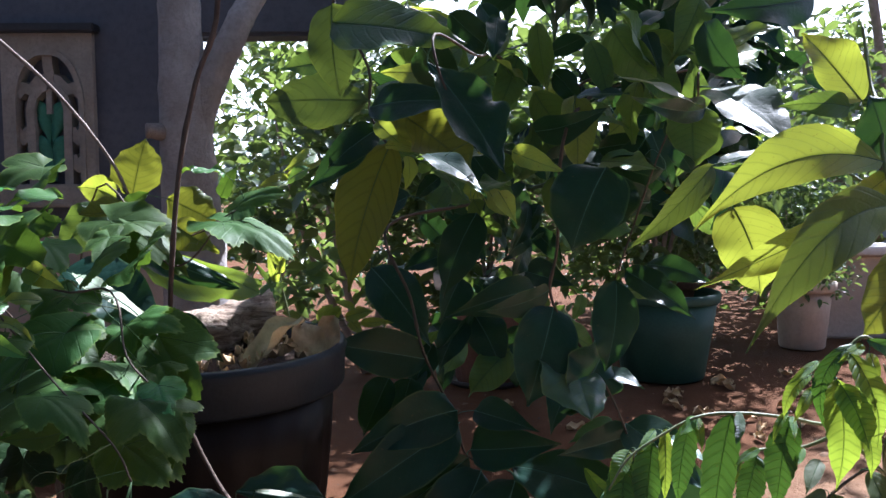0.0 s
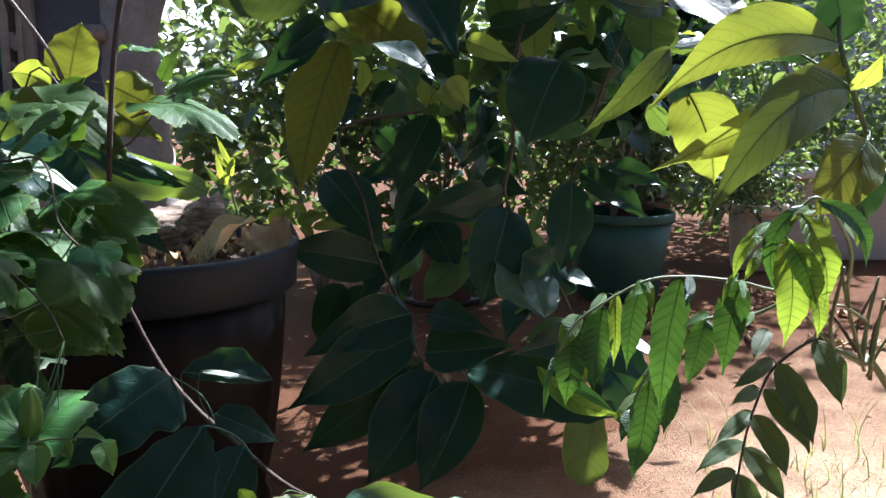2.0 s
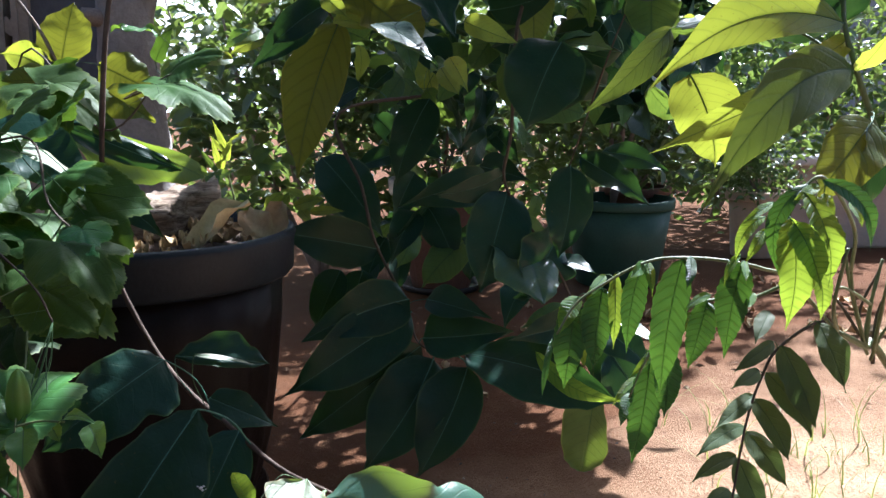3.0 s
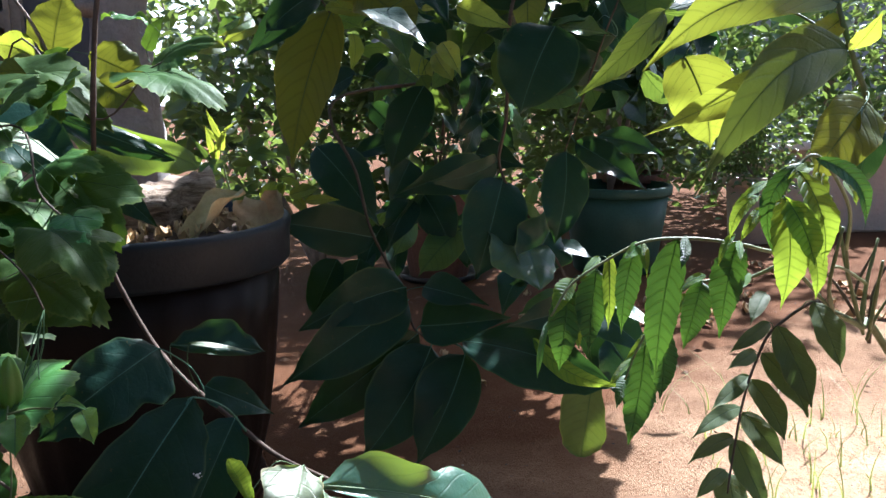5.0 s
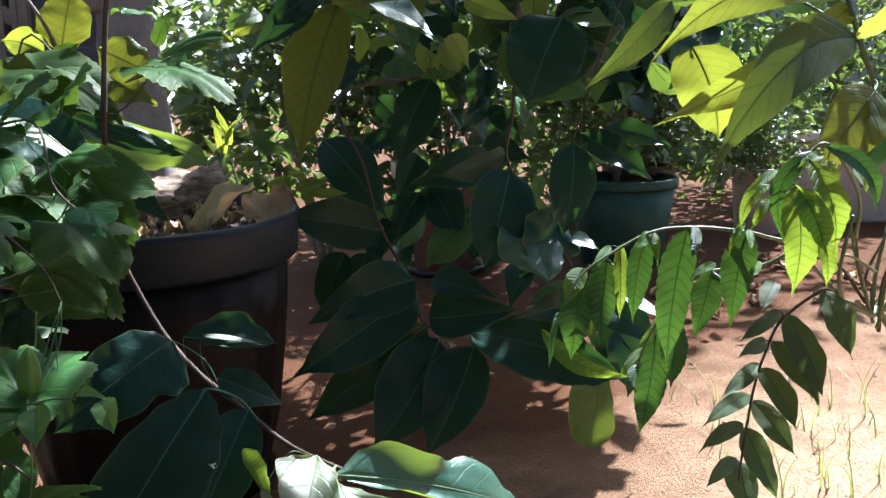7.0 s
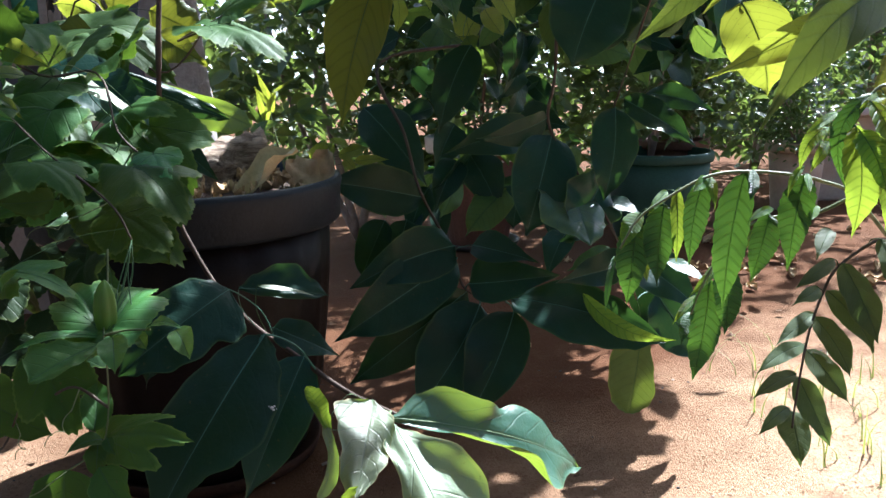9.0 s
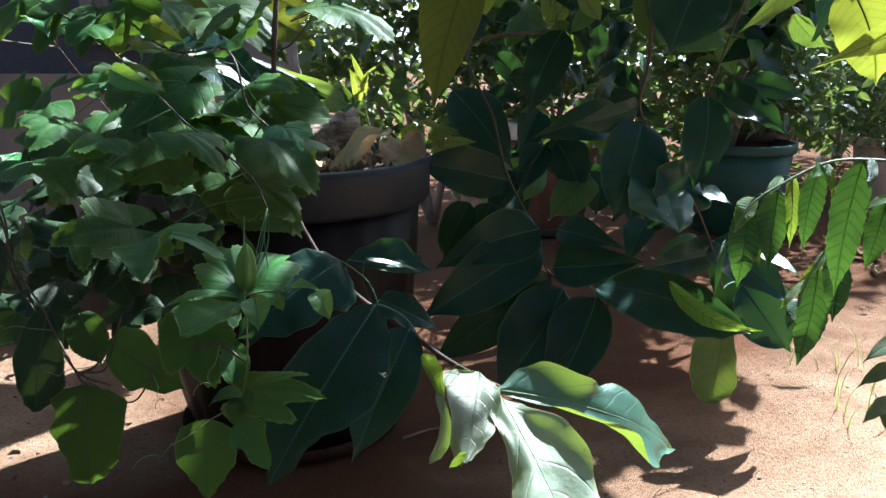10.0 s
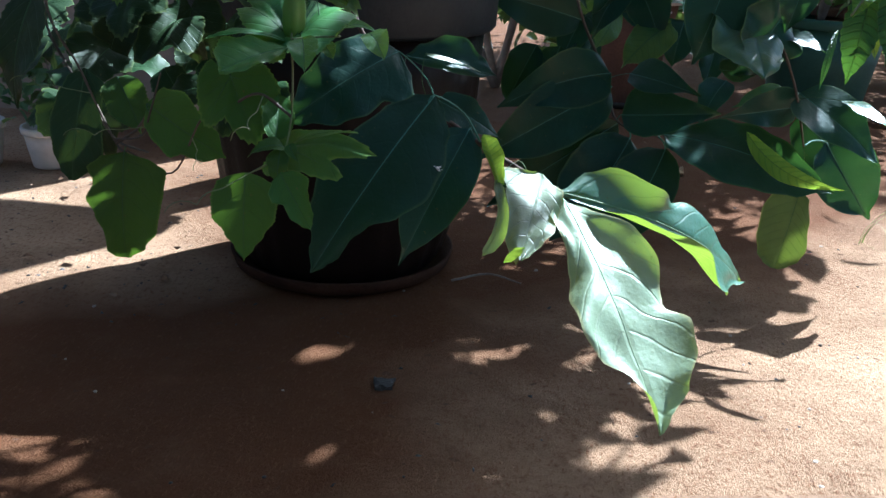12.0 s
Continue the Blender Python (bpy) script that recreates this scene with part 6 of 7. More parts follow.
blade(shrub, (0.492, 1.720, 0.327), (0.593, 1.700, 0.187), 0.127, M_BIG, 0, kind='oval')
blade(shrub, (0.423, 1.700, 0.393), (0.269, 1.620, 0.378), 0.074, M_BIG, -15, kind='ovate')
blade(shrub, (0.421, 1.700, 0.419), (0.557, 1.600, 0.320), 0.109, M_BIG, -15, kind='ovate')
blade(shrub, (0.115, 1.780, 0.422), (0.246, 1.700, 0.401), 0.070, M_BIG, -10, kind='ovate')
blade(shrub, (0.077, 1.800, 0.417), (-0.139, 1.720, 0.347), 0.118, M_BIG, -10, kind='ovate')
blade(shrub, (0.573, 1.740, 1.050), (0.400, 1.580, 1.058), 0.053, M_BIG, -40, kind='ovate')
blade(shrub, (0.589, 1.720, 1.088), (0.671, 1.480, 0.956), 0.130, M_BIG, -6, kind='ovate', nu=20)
crimped(shrub, (0.032, 1.420, 1.102), (0.154, 1.320, 0.921), M_BIG, -16, [(0, 0.01), (0.1, 0.06), (0.2, 0.1), (0.32, 0.2), (0.42, 0.27), (0.5, 0.24), (0.62, 0.27), (0.75, 0.16), (0.86, 0.07), (1, 0.003)], [(0, 0.01), (0.12, 0.05), (0.3, 0.12), (0.5, 0.19), (0.65, 0.2), (0.78, 0.1), (0.9, 0.04), (1, 0.003)], [(0, 0), (0.3, 0.08), (0.45, -0.05), (0.6, 0.08), (0.8, 0), (1, 0)], [(0, 0), (0.4, 0.05), (1, 0)], 0.05, 0.03, seed=61)
crimped(shrub, (-0.097, 1.720, 1.067), (-0.297, 1.680, 1.060), M_SHADELEAF, -14, [(0, 0.01), (0.1, 0.12), (0.3, 0.25), (0.5, 0.3), (0.7, 0.25), (0.85, 0.16), (1, 0.01)], [(0, 0.01), (0.1, 0.12), (0.3, 0.23), (0.5, 0.26), (0.7, 0.2), (0.88, 0.1), (1, 0.01)], [(0, 0), (0.5, -0.05), (1, 0)], [(0, 0), (0.5, 0.02), (1, 0)], 0.08, 0.03, seed=62, rib=M_RIB)
blade(shrub, (-0.161, 1.680, 1.246), (-0.142, 1.640, 1.068), 0.097, M_SHADELEAF, 4, kind='oval', fold=0.12, arch=0.04)
blade(shrub, (-0.092, 1.700, 1.052), (0.076, 1.620, 1.057), 0.085, M_BIG, -10, kind='oval', fold=0.1, arch=0.06)
crimped(shrub, (-0.053, 1.700, 1.054), (0.106, 1.620, 0.929), M_GOLD, -8, [(0, 0.01), (0.1, 0.1), (0.3, 0.2), (0.5, 0.26), (0.7, 0.28), (0.85, 0.18), (1, 0.01)], [(0, 0.01), (0.1, 0.14), (0.25, 0.24), (0.4, 0.16), (0.55, 0.26), (0.75, 0.2), (0.9, 0.1), (1, 0.01)], [(0, 0), (0.5, 0.05), (1, 0)], [(0, 0), (0.4, -0.06), (0.6, 0.05), (1, 0)], 0.05, 0.03, seed=63, rib=M_RIB)
blade(shrub, (-0.074, 1.660, 1.022), (-0.031, 1.640, 0.981), 0.037, M_PALE, 0, kind='oval', fold=0.2)
blade(shrub, (-0.059, 1.660, 0.975), (-0.012, 1.640, 0.970), 0.018, M_PALE, 0, kind='ovate', fold=0.2)
blade(shrub, (0.029, 1.460, 0.955), (0.127, 1.340, 0.888), 0.055, M_BIG, -30, kind='ovate', fold=0.14, arch=0.05, wave=0.06)
blade(shrub, (0.036, 1.440, 0.928), (0.123, 1.335, 0.889), 0.018, M_CURL, -40, kind='lance', fold=0.1)
blade(shrub, (-0.111, 1.760, 1.005), (-0.226, 1.720, 0.888), 0.071, M_BIG, -10, kind='ovate', fold=0.12)
blade(shrub, (-0.205, 1.740, 0.963), (-0.267, 1.700, 0.925), 0.036, M_PALE, 0, kind='ovate', fold=0.2, arch=0.1)
blade(shrub, (-0.261, 1.740, 0.910), (-0.321, 1.700, 0.892), 0.029, M_PALE, 0, kind='ovate', fold=0.2, arch=0.1)
blade(shrub, (0.555, 1.760, 1.057), (0.554, 1.740, 0.943), 0.111, M_MID, 0, kind='oval', fold=0.12, arch=0.04)
blade(shrub, (0.555, 1.760, 1.043), (0.548, 1.760, 1.151), 0.063, M_MID, 0, kind='ovate', fold=0.12)
crimped(shrub, (0.193, 1.760, 0.309), (0.481, 1.580, 0.266), M_BIG, -18, [(0, 0.01), (0.1, 0.1), (0.3, 0.17), (0.5, 0.14), (0.65, 0.1), (0.8, 0.06), (1, 0.003)], [(0, 0.01), (0.1, 0.12), (0.3, 0.2), (0.5, 0.24), (0.7, 0.22), (0.85, 0.14), (0.95, 0.04), (1, 0.003)], [(0, 0), (0.35, 0.03), (0.5, 0.1), (0.7, 0.11), (0.85, 0.04), (1, 0)], [(0, 0), (0.5, -0.03), (1, 0)], 0.07, 0.02, seed=64, up=0.7)
# Backlight on this margin is painted with the sunlit leaflet material.
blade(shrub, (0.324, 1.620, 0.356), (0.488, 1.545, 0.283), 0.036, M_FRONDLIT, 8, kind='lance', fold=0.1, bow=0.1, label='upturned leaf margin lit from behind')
crimped(shrub, (0.467, 1.740, 0.224), (0.442, 1.720, 0.062), M_OLIVE, 0, [(0, 0.02), (0.1, 0.14), (0.4, 0.22), (0.7, 0.28), (0.85, 0.24), (0.95, 0.14), (1, 0.05)], [(0, 0.02), (0.08, 0.3), (0.3, 0.36), (0.6, 0.34), (0.85, 0.26), (0.95, 0.16), (1, 0.05)], [(0, 0), (1, 0)], [(0, 0), (1, 0)], 0.04, 0.02, seed=65, rib=M_RIB)
blade(shrub, (0.454, 1.780, 0.370), (0.603, 1.760, 0.174), 0.123, M_BIG, 0, kind='oval', fold=0.12, arch=0.06)
blade(shrub, (0.469, 1.600, 0.427), (0.542, 1.520, 0.394), 0.032, M_CURL, -36, kind='lance', fold=0.1, wave=0.06, label='waxy leaf gleaming in the sun')
# The white gloss of this leaf is put into its pale colour.
blade(shrub, (0.397, 1.720, 1.111), (0.536, 1.620, 1.040), 0.038, M_WAXYGLEAM, -44, kind='lance', fold=0.1, wave=0.08, label='waxy leaf gleaming in the sun')
blade(shrub, (0.267, 2.050, 0.643), (0.053, 1.950, 0.593), 0.095, M_BIG, -14, kind='ovate', fold=0.12, arch=0.1)
blade(shrub, (0.116, 2.050, 0.588), (0.185, 2.000, 0.452), 0.099, M_BIG, 8, kind='elliptic', fold=0.15, arch=0.08)
blade(shrub, (0.091, 2.000, 0.577), (0.036, 1.950, 0.462), 0.076, M_BIG, -6, kind='ovate', fold=0.15, arch=0.08)
blade(shrub, (0.242, 2.100, 0.500), (0.223, 2.050, 0.404), 0.083, M_BIG, 0, kind='oval', fold=0.15, arch=0.08)
blade(shrub, (0.019, 2.100, 0.500), (-0.028, 2.050, 0.384), 0.078, M_BIG, 0, kind='ovate', fold=0.12, arch=0.06)
blade(shrub, (0.452, 1.900, 0.661), (0.541, 1.800, 0.645), 0.054, M_MID, -24, kind='ovate', fold=0.2, arch=0.1, wave=0.08)
crimped(shrub, (0.302, 1.740, 0.559), (0.334, 1.600, 0.456), M_CURL, -10, [(0, 0.03), (0.1, 0.2), (0.3, 0.36), (0.5, 0.38), (0.7, 0.3), (0.85, 0.2), (1, 0.01)], [(0, 0.03), (0.1, 0.3), (0.25, 0.5), (0.45, 0.46), (0.6, 0.5), (0.8, 0.3), (0.92, 0.12), (1, 0.01)], [(0, 0), (0.5, -0.1), (1, 0)], [(0, 0), (0.3, 0.1), (0.6, -0.08), (1, 0)], 0.06, 0.06, up=0.9, seed=6)
blade(shrub, (0.402, 1.720, 0.411), (0.302, 1.660, 0.392), 0.050, M_MID, -6, kind='oval', fold=0.12, arch=0.05)
fill_shrub(shrub)
shrub_top(shrub)
feather = plant("feather_leaf_plant", (0.98, 1.12, 0.0), "plant with feathered fronds of toothed green leaflets")
stem(feather, [(0.980, 1.120, 0.000), (0.850, 1.050, 0.250), (0.641, 0.980, 0.537), (0.597, 0.950, 0.566), (0.548, 0.920, 0.592)], 0.006, 0.003, M_TWIG)
stem(feather, [(0.597, 0.950, 0.566), (0.599, 0.950, 0.615), (0.613, 0.960, 0.664)], 0.003, 0.0015, M_TWIG)
stem(feather, [(0.597, 0.950, 0.566), (0.563, 0.920, 0.629), (0.547, 0.900, 0.664)], 0.0025, 0.0015, M_TWIG)
stem(feather, [(0.599, 0.950, 0.615), (0.546, 0.900, 0.643), (0.523, 0.880, 0.650)], 0.002, 0.0012, M_TWIG)
stem(feather, [(0.607, 0.950, 0.563), (0.598, 0.920, 0.647)], 0.0025, 0.0015, M_TWIG)
stem(feather, [(0.548, 0.920, 0.592), (0.522, 0.880, 0.632), (0.521, 0.860, 0.694)], 0.0025, 0.0015, M_TWIG)
frond_a = frond(feather, [(0.548, 0.920, 0.592), (0.467, 0.860, 0.661), (0.423, 0.830, 0.680), (0.392, 0.820, 0.688), (0.351, 0.815, 0.693), (0.310, 0.810, 0.691), (0.270, 0.800, 0.674), (0.240, 0.790, 0.656), (0.221, 0.780, 0.630)], 0.0022, 0.001, M_TWIG)
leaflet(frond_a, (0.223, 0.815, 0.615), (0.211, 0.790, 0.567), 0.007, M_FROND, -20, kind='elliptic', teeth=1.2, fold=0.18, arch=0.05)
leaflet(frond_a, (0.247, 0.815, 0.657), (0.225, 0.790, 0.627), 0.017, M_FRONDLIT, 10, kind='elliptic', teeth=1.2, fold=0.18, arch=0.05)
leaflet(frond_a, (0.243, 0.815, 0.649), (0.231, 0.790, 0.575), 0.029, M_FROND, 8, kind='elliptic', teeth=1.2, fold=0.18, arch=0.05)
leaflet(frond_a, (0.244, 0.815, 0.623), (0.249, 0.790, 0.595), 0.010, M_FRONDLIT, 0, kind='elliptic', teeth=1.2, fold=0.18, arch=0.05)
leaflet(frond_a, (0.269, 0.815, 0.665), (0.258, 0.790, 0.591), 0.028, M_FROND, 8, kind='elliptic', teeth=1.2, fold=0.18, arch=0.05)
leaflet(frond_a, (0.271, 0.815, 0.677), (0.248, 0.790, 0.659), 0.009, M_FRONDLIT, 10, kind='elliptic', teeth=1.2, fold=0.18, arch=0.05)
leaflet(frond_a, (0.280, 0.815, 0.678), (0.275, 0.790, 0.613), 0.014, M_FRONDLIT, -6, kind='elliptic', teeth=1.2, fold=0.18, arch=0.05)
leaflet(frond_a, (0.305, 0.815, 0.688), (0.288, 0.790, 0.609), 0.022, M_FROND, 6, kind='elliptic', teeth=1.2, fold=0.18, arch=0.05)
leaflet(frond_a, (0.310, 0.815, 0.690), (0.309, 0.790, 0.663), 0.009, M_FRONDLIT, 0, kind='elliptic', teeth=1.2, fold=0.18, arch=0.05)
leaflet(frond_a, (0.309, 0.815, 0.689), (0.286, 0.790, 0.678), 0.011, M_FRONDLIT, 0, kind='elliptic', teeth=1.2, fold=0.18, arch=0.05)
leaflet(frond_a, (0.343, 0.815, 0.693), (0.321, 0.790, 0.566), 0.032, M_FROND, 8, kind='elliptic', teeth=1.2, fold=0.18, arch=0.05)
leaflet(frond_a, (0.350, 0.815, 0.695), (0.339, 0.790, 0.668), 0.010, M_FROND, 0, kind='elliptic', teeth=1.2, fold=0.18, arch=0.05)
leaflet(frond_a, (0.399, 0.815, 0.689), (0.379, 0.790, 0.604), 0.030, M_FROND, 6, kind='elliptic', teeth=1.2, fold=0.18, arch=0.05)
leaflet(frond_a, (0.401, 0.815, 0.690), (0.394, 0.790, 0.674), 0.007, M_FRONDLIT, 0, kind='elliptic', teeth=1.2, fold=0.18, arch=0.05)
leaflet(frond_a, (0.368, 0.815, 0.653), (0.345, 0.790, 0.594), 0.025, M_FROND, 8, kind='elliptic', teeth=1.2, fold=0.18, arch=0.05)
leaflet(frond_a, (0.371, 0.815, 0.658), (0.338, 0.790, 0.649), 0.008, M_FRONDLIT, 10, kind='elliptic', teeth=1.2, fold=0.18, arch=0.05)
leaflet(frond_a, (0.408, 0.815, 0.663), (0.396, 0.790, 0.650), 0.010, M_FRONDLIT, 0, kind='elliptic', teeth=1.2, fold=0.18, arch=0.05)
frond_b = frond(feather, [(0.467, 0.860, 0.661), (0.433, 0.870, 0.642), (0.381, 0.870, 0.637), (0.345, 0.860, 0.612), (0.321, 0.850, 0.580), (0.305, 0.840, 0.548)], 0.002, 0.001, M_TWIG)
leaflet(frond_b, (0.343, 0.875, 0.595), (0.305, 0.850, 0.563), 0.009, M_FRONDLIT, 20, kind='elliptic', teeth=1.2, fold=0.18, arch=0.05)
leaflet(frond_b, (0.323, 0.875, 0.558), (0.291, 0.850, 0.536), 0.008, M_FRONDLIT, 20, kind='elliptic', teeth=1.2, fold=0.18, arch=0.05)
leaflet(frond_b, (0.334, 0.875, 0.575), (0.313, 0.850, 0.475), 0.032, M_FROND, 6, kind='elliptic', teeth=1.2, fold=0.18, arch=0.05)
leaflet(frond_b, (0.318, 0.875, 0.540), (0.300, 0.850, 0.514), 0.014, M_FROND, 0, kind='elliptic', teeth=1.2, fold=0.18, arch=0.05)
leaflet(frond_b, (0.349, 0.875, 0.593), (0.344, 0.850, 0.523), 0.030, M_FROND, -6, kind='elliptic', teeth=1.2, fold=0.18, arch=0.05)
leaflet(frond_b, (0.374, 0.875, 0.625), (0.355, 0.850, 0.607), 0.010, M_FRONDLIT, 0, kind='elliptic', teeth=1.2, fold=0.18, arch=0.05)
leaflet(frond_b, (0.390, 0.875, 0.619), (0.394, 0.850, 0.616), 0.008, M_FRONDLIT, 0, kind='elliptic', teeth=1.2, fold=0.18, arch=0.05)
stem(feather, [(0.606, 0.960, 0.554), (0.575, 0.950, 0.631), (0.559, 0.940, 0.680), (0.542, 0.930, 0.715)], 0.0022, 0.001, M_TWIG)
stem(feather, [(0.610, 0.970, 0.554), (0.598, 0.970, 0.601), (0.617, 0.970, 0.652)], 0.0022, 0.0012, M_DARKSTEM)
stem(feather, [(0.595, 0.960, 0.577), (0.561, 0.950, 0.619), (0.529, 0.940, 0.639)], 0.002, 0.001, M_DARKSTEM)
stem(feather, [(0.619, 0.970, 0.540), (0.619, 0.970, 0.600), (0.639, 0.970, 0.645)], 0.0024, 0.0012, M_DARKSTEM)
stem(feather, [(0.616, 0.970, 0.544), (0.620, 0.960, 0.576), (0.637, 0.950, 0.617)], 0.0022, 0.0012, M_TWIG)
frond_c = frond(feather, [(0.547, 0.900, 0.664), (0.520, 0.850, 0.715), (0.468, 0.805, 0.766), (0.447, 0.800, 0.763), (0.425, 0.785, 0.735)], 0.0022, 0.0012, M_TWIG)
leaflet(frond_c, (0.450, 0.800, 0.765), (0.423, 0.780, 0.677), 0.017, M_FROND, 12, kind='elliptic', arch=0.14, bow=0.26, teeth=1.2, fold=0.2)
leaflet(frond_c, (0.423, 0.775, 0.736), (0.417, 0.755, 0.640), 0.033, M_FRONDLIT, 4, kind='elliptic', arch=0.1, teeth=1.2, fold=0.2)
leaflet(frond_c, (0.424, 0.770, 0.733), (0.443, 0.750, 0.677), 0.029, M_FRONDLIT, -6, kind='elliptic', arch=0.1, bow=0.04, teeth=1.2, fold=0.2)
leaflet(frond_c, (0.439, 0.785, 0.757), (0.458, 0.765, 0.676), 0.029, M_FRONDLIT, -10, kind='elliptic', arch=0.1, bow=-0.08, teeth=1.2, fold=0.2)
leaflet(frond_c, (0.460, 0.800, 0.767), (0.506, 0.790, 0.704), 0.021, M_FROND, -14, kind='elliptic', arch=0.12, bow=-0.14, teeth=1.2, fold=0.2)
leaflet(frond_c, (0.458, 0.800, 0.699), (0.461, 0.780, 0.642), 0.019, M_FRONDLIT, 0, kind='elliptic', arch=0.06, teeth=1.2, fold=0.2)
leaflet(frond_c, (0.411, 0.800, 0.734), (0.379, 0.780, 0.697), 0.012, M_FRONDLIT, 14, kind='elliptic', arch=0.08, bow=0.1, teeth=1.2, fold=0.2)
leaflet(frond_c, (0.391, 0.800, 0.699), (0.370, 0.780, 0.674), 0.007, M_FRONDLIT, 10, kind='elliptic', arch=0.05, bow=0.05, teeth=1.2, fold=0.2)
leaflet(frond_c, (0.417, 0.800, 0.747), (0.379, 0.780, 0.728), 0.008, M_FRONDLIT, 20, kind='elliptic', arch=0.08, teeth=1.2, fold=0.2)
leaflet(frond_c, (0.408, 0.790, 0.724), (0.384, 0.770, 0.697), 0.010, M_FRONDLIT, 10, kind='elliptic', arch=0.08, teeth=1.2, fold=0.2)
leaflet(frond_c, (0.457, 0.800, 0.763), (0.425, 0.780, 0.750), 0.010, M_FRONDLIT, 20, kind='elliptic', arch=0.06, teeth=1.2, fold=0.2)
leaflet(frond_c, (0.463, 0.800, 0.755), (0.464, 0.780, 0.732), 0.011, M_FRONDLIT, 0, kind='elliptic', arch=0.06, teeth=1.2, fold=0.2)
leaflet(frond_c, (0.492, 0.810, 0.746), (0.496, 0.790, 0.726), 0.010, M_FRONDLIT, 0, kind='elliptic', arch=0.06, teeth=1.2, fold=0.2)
frond_d = frond(feather, [(0.548, 0.920, 0.592), (0.527, 0.920, 0.603), (0.476, 0.900, 0.579), (0.456, 0.890, 0.549), (0.436, 0.870, 0.510), (0.420, 0.850, 0.448), (0.414, 0.840, 0.425)], 0.002, 0.001, M_DARKSTEM)
leaflet(frond_d, (0.512, 0.890, 0.611), (0.527, 0.850, 0.548), 0.034, M_FAN, -8, kind='elliptic', fold=0.1, arch=0.05)
leaflet(frond_d, (0.476, 0.890, 0.585), (0.500, 0.850, 0.510), 0.039, M_FAN, -8, kind='elliptic', fold=0.1, arch=0.05)
leaflet(frond_d, (0.461, 0.890, 0.557), (0.497, 0.850, 0.502), 0.033, M_FAN, -8, kind='elliptic', fold=0.1, arch=0.05)
leaflet(frond_d, (0.450, 0.890, 0.528), (0.476, 0.850, 0.474), 0.030, M_FAN, -8, kind='elliptic', fold=0.1, arch=0.05)
leaflet(frond_d, (0.445, 0.890, 0.492), (0.478, 0.850, 0.444), 0.029, M_FAN, -8, kind='elliptic', fold=0.1, arch=0.05)
leaflet(frond_d, (0.437, 0.890, 0.462), (0.459, 0.850, 0.400), 0.032, M_FAN, -8, kind='elliptic', fold=0.1, arch=0.05)
leaflet(frond_d, (0.433, 0.890, 0.423), (0.432, 0.850, 0.378), 0.038, M_FAN, -8, kind='elliptic', fold=0.1, arch=0.05)
leaflet(frond_d, (0.467, 0.890, 0.590), (0.411, 0.850, 0.570), 0.016, M_FAN, 25, kind='elliptic', fold=0.1, arch=0.05)
leaflet(frond_d, (0.453, 0.890, 0.559), (0.410, 0.850, 0.554), 0.016, M_FAN, 25, kind='elliptic', fold=0.1, arch=0.05)
leaflet(frond_d, (0.449, 0.890, 0.532), (0.395, 0.850, 0.510), 0.018, M_FAN, 25, kind='elliptic', fold=0.1, arch=0.05)
leaflet(frond_d, (0.442, 0.890, 0.498), (0.379, 0.850, 0.482), 0.019, M_FAN, 25, kind='elliptic', fold=0.1, arch=0.05)
leaflet(frond_d, (0.436, 0.890, 0.464), (0.376, 0.850, 0.454), 0.018, M_FAN, 25, kind='elliptic', fold=0.1, arch=0.05)
leaflet(frond_d, (0.430, 0.890, 0.427), (0.386, 0.850, 0.416), 0.017, M_FAN, 25, kind='elliptic', fold=0.1, arch=0.05)
leaflet(frond_d, (0.461, 0.890, 0.622), (0.431, 0.850, 0.600), 0.018, M_FAN, 25, kind='elliptic', fold=0.1, arch=0.05)
seedling = plant("seedling", (-0.285, 1.88, 0.56), "young weed with narrow yellow-green leaves in the pot", "plant")
stem(seedling, [(-0.285, 1.880, 0.560), (-0.316, 1.900, 0.682), (-0.317, 1.900, 0.719)], 0.0025, 0.0015, M_TWIG)
blade(seedling, (-0.314, 1.900, 0.725), (-0.339, 1.880, 0.789), 0.013, M_PALE, 0, kind='lance', nu=8, nv=2)
blade(seedling, (-0.310, 1.900, 0.728), (-0.299, 1.880, 0.744), 0.015, M_PALE, 0, kind='lance', nu=8, nv=2)
blade(seedling, (-0.314, 1.900, 0.700), (-0.302, 1.880, 0.741), 0.014, M_PALE, 0, kind='lance', nu=8, nv=2)
blade(seedling, (-0.317, 1.900, 0.716), (-0.347, 1.880, 0.756), 0.011, M_PALE, 0, kind='lance', nu=8, nv=2)
blade(seedling, (-0.310, 1.900, 0.743), (-0.250, 1.880, 0.777), 0.006, M_PALE, 0, kind='lance', nu=8, nv=2)
blade(seedling, (-0.229, 1.860, 0.599), (-0.188, 1.840, 0.640), 0.025, M_PALE, 0, kind='oval', nu=8, nv=2, reach=0.25)
blade(seedling, (-0.168, 1.860, 0.607), (-0.100, 1.840, 0.626), 0.027, M_PALE, 0, kind='oval', nu=8, nv=2, reach=0.25)
blade(seedling, (-0.156, 1.860, 0.601), (-0.128, 1.840, 0.574), 0.024, M_PALE, 0, kind='oval', nu=8, nv=2, reach=0.25)
blade(seedling, (-0.192, 1.860, 0.607), (-0.171, 1.840, 0.634), 0.022, M_PALE, 0, kind='oval', nu=8, nv=2, reach=0.25)
blade(seedling, (-0.146, 1.860, 0.627), (-0.190, 1.840, 0.645), 0.017, M_PALE, 0, kind='lance', nu=8, nv=2, reach=0.25)
blade(seedling, (-0.146, 1.860, 0.626), (-0.105, 1.840, 0.624), 0.017, M_PALE, 0, kind='lance', nu=8, nv=2, reach=0.25)
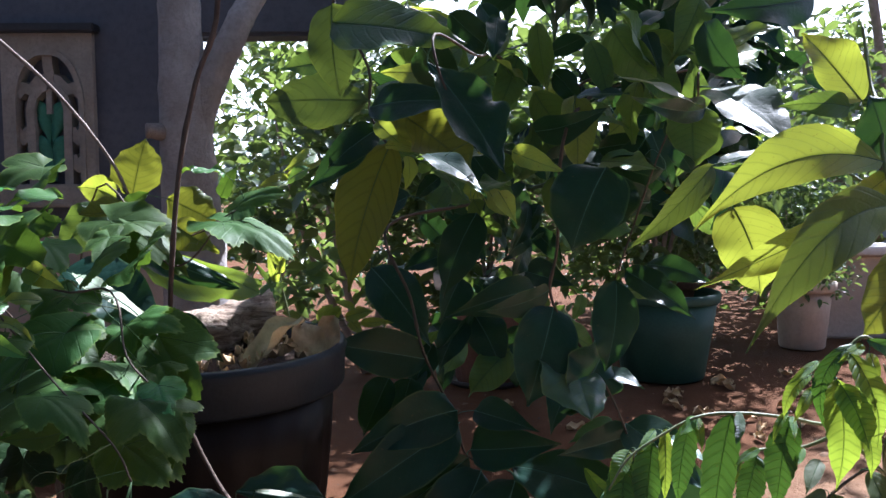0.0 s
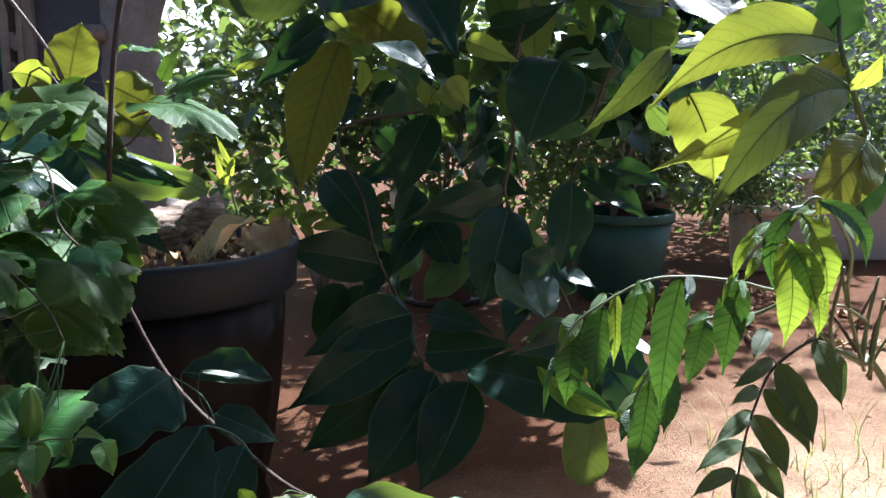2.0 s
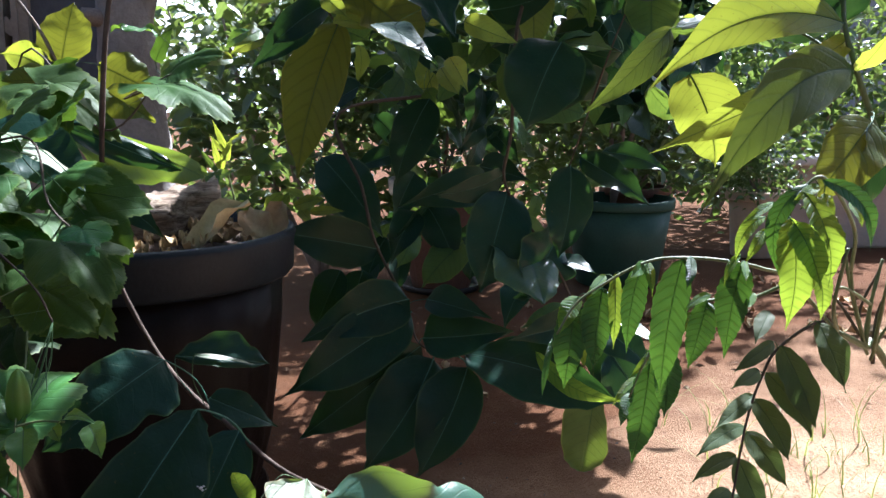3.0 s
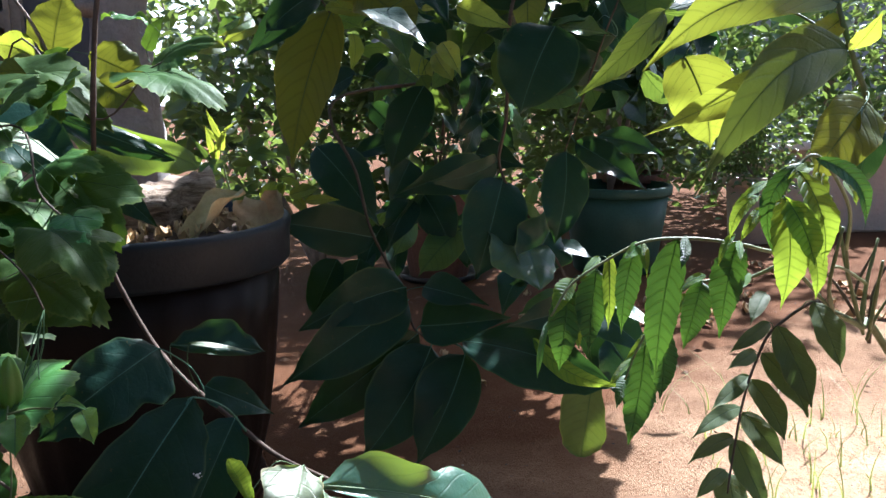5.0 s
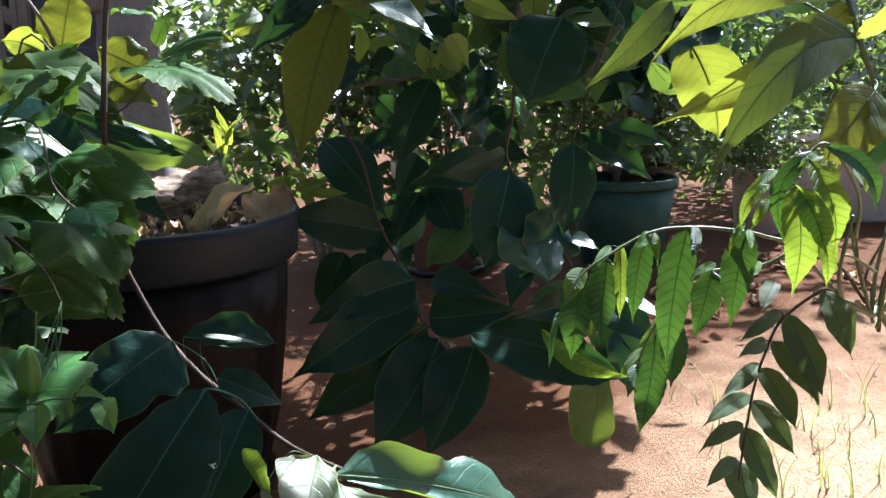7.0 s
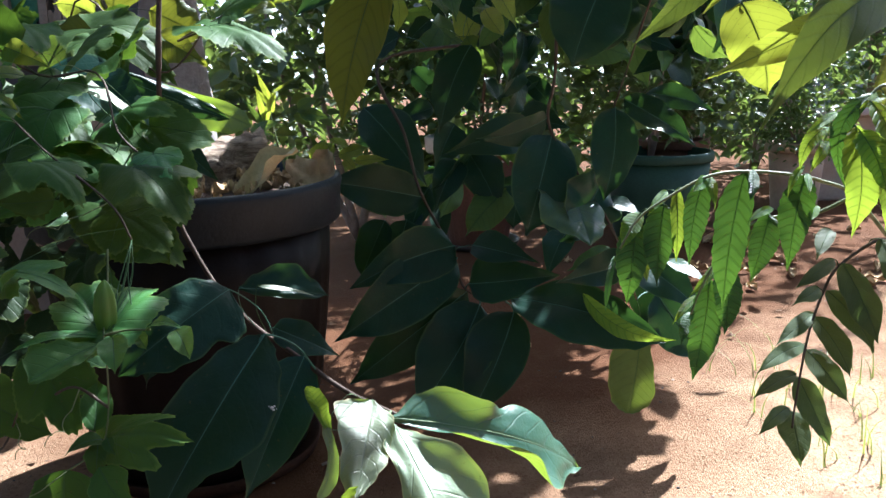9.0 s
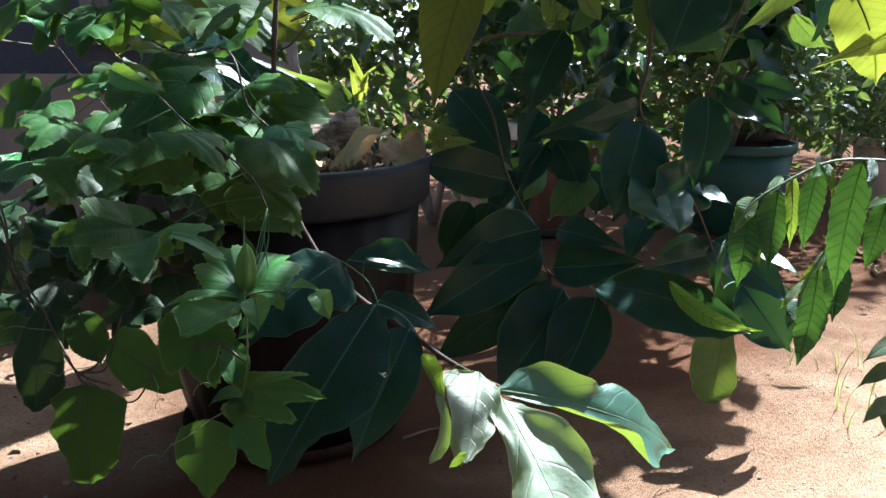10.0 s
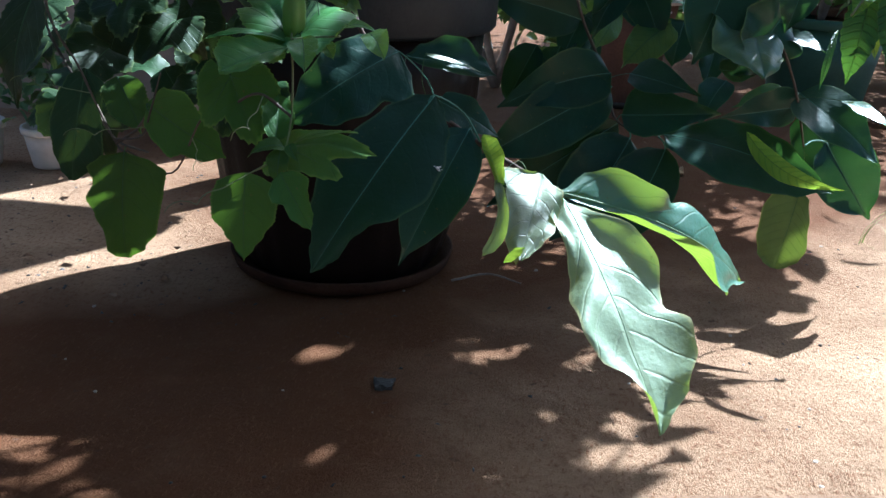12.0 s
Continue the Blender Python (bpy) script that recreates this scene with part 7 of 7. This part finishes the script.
blade(seedling, (-0.135, 1.860, 0.594), (-0.060, 1.840, 0.600), 0.022, M_PALE, 0, kind='lance', nu=8, nv=2, reach=0.25)
blade(seedling, (-0.209, 1.860, 0.603), (-0.170, 1.840, 0.642), 0.019, M_PALE, 0, kind='lance', nu=8, nv=2, reach=0.25)
blade(seedling, (-0.322, 1.860, 0.684), (-0.334, 1.840, 0.759), 0.014, M_PALE, 0, kind='lance', nu=8, nv=2, reach=0.25)
blade(seedling, (-0.318, 1.860, 0.682), (-0.294, 1.840, 0.747), 0.014, M_PALE, 0, kind='lance', nu=8, nv=2, reach=0.25)
blade(seedling, (-0.328, 1.860, 0.678), (-0.364, 1.840, 0.734), 0.012, M_MID, 0, kind='lance', nu=8, nv=2, reach=0.25)
blade(seedling, (-0.353, 1.860, 0.673), (-0.301, 1.840, 0.656), 0.027, M_CURL, 0, kind='lance', nu=8, nv=2, reach=0.25)
blade(seedling, (-0.350, 1.860, 0.677), (-0.377, 1.840, 0.696), 0.024, M_CURL, 0, kind='lance', nu=8, nv=2, reach=0.25)
blade(seedling, (-0.341, 1.860, 0.666), (-0.288, 1.840, 0.685), 0.024, M_CURL, 0, kind='lance', nu=8, nv=2, reach=0.25)
blade(seedling, (-0.253, 1.860, 0.707), (-0.201, 1.840, 0.731), 0.029, M_MID, 0, kind='lance', nu=8, nv=2, reach=0.25)
blade(seedling, (-0.247, 1.860, 0.700), (-0.178, 1.840, 0.690), 0.031, M_MID, 0, kind='lance', nu=8, nv=2, reach=0.25)


# ---- litter ----
def pot_litter():
    """The stump and dry leaves on the soil of the large pot."""
    bm = bmesh.new()
    line = curve_points([(-0.52, 1.68, 0.58), (-0.42, 1.73, 0.605), (-0.315, 1.80, 0.620)], 10)
    seg = 22
    rows = []
    for i, p in enumerate(line):
        row = []
        for k in range(seg):
            a = 2 * math.pi * k / seg
            r = 0.056 * (0.8 + 0.45 * noise.noise((math.cos(a) * 2.2, math.sin(a) * 2.2, i * 0.22)) + 0.16 * noise.noise((math.cos(a) * 7, math.sin(a) * 7, i * 0.5)))
            row.append(bm.verts.new(p + Vector((-0.4 * r * math.cos(a), r * math.cos(a), r * math.sin(a)))))
        rows.append(row)
    for a, b in zip(rows, rows[1:]):
        for k in range(seg):
            bm.faces.new((a[k], a[(k + 1) % seg], b[(k + 1) % seg], b[k]))
    bm.faces.new(rows[0][::-1])
    bm.faces.new(rows[-1])
    tagged(part("stump", bm, M_WOOD), "weathered split piece of dead wood on soil", "wood")
    lr = random.Random(5)
    for k in range(46):
        a, r = lr.uniform(-1.9, 0.5), lr.uniform(0.10, 0.265)
        x, y = -0.45 + r * math.cos(a), 1.70 + r * math.sin(a)
        dry_leaf((x, y, 0.572 + lr.uniform(0, 0.02)), lr.uniform(0.018, 0.046), lr.uniform(0, 360), lr.uniform(-25, 35), lr, "dry leaves in the large pot", "curled dry brown leaf lying on the pot soil")
    dry_leaf((-0.262, 1.575, 0.607), 0.150, -40, 38, lr, "dry leaves in the large pot", "long curled straw-coloured dry leaf on pot soil", 0.34, M_STRAW)
    dry_leaf((-0.215, 1.665, 0.588), 0.105, 18, 48, lr, "dry leaves in the large pot", "crumpled brown dry leaf on pot soil", 0.5)
    dry_leaf((-0.180, 1.705, 0.592), 0.095, -15, 55, lr, "dry leaves in the large pot", "crumpled brown dry leaf on pot soil", 0.5)


def dry_leaf(place, size, turn, lift, lr, group, label, slim=0.45, mat=None):
    bm = bmesh.new()
    uv = bm.loops.layers.uv.new("UVMap")
    rows = []
    c = lr.uniform(2.0, 3.6)
    ph = lr.uniform(0, 6)
    for i in range(9):
        v = i / 8
        hw = size * slim * (v ** 0.5 * (1 - v) ** 0.6) * 1.1 + 0.001
        row = []
        for j in range(-3, 4):
            u = j / 3
            ang = u * c * 0.5
            row.append(bm.verts.new((hw * math.sin(ang) / (c * 0.35), size * (v - 0.5), hw * (1 - math.cos(ang)) / (c * 0.35) + 0.05 * size * math.sin(v * 7 + ph) + 0.008 * math.sin(u * 4 + v * 11 + ph))))
        rows.append(row)
    for a, b in zip(rows, rows[1:]):
        for j in range(6):
            bm.faces.new((a[j], a[j + 1], b[j + 1], b[j]))
    ob = part("dry_leaf", bm, mat or M_DRY)
    ob.matrix_basis = pose(*place, lift, lr.uniform(-20, 20), turn)
    tagged(ob, label, "leaf", group)


def yard_litter():
    lr = random.Random(9)
    for k in range(34):
        x, y = lr.uniform(0.9, 2.0), lr.uniform(2.9, 3.9)
        dry_leaf((x, y, 0.012), lr.uniform(0.05, 0.10), lr.uniform(0, 360), lr.uniform(-6, 10), lr, "fallen leaves by the tub", "fallen dry brown leaf on the red earth")
    for k in range(14):
        x, y = lr.uniform(-0.1, 0.6), lr.uniform(2.2, 3.4)
        dry_leaf((x, y, 0.012), lr.uniform(0.04, 0.08), lr.uniform(0, 360), lr.uniform(-6, 10), lr, "fallen leaves by the tub", "fallen dry brown leaf on the red earth")
    bm = bmesh.new()
    box(bm, (-0.016, -0.012, 0), (0.016, 0.012, 0.012))
    bmesh.ops.subdivide_edges(bm, edges=list(bm.edges), cuts=4, use_grid_fill=True)
    for v in bm.verts:
        v.co += Vector((noise.noise(v.co * 90), noise.noise(v.co * 90 + Vector((5, 0, 0))), 0.7 * noise.noise(v.co * 90 + Vector((0, 7, 0))))) * 0.006
    ob = tagged(part("charcoal_chip", bm, M_BLACK, smooth=False), "small black chip lying on bare earth", "chip")
    ob.matrix_basis = pose(-0.24, 1.18, 0.0, 0, 0, 12)
    for k in range(60):
        x, y, s = lr.uniform(-1.0, 1.0), lr.uniform(0.75, 2.2), lr.uniform(0.0015, 0.005)
        bm = bmesh.new()
        bmesh.ops.create_icosphere(bm, subdivisions=1, radius=s)
        for v in bm.verts:
            v.co = v.co * lr.uniform(0.7, 1.2)
            v.co.z *= 0.6
        ob = tagged(part("pebble", bm, M_PEBBLE if lr.random() < 0.6 else M_BLACK), "tiny pebble lying on the red earth", "pebble", "pebbles")
        ob.location = (x, y, s * 0.3)
    bm = bmesh.new()
    tube(bm, curve_points([(-0.2, 1.62, 0.006), (-0.13, 1.66, 0.012), (-0.06, 1.64, 0.006)], 4), 0.003, 0.0015, 6)
    tagged(part("twig", bm, M_BROWN), "short dry twig lying on the earth", "twig")


def flakes():
    """Crumbs of dry leaf and grit strewn round the pots."""
    lr = random.Random(61)
    for name, label, mat, count, lo, hi in (("leaf_litter", "crumbs of dry leaf strewn on the earth", M_CRUMB, 200, 0.006, 0.022), ("grit", "dark grit and soil crumbs on the earth", M_BLACK, 700, 0.002, 0.007)):
        bm = bmesh.new()
        for k in range(count):
            if lr.random() < 0.55:
                x, y = lr.uniform(-1.5, -0.3), lr.uniform(1.3, 2.6)
            else:
                x, y = lr.uniform(-0.3, 1.9), lr.uniform(0.9, 3.6)
            if math.hypot(x + 0.45, y - 1.7) < 0.25 or hi > 0.01 and x > -0.75 and y < 2.1:
                continue
            s, a = lr.uniform(lo, hi), lr.uniform(0, 6.28)
            z = 0.0105
            ring = [bm.verts.new((x + s * math.cos(a + q) * r, y + s * math.sin(a + q) * r, z + lr.uniform(-0.2, 0.5) * s)) for q, r in ((0, 1.0), (1.4, lr.uniform(0.3, 0.7)), (3.1, lr.uniform(0.7, 1.0)), (4.6, lr.uniform(0.3, 0.7)))]
            top = bm.verts.new((x, y, z + s * 0.4))
            for p, q in zip(ring, ring[1:] + ring[:1]):
                bm.faces.new((p, q, top))
        tagged(part(name, bm, mat, smooth=False), label, "litter", kind="stuff")


def leaf_speck():
    """A dried white dropping on one of the big dark leaves."""
    bm = bmesh.new()
    for dx, dz, r in ((0, 0, 0.0020), (0.0028, 0.0010, 0.0012), (0.0012, -0.0026, 0.0014), (-0.0028, 0.0018, 0.0008), (0.0042, -0.0020, 0.0006)):
        bmesh.ops.create_icosphere(bm, subdivisions=2, radius=r, matrix=Matrix.Translation((dx, 0, dz)) @ Matrix.Diagonal((1.0, 0.35, 0.8, 1.0)))
    ob = part("dropping", bm, M_WHITE, branch, "dried white bird dropping")
    ob.matrix_basis = Matrix.Translation(Vector((-0.1140, 0.8262, 0.4634)) - branch.location) @ Euler((radians(-37), 0, radians(25))).to_matrix().to_4x4()


def grass():
    """Sparse grass at the sunny edge of the yard."""
    lr = random.Random(3)
    bm = bmesh.new()
    uv = bm.loops.layers.uv.new("UVMap")
    for k in range(140):
        x, y = lr.uniform(0.72, 1.35), lr.uniform(1.35, 2.15)
        if x < 0.80 and y < 1.7:
            continue
        h, a, lean = lr.uniform(0.05, 0.20), lr.uniform(0, 6.28), lr.uniform(0.3, 1.3)
        w = 0.0022
        rows = []
        for i in range(5):
            v = i / 4
            p = Vector((x + math.cos(a) * lean * h * v * v, y + math.sin(a) * lean * h * v * v, h * v * (1 - 0.3 * lean * v)))
            s = Vector((-math.sin(a), math.cos(a), 0)) * w * (1 - v * 0.9)
            rows.append((bm.verts.new(p - s), bm.verts.new(p + s)))
        for p, q in zip(rows, rows[1:]):
            f = bm.faces.new((p[0], p[1], q[1], q[0]))
            for loop in f.loops:
                loop[uv].uv = (0.3, 0.5)
    tagged(part("grass", bm, M_GRASS), "sparse thin green and straw grass on earth", "grass", kind="stuff")


pot_litter()
yard_litter()
flakes()
leaf_speck()
grass()
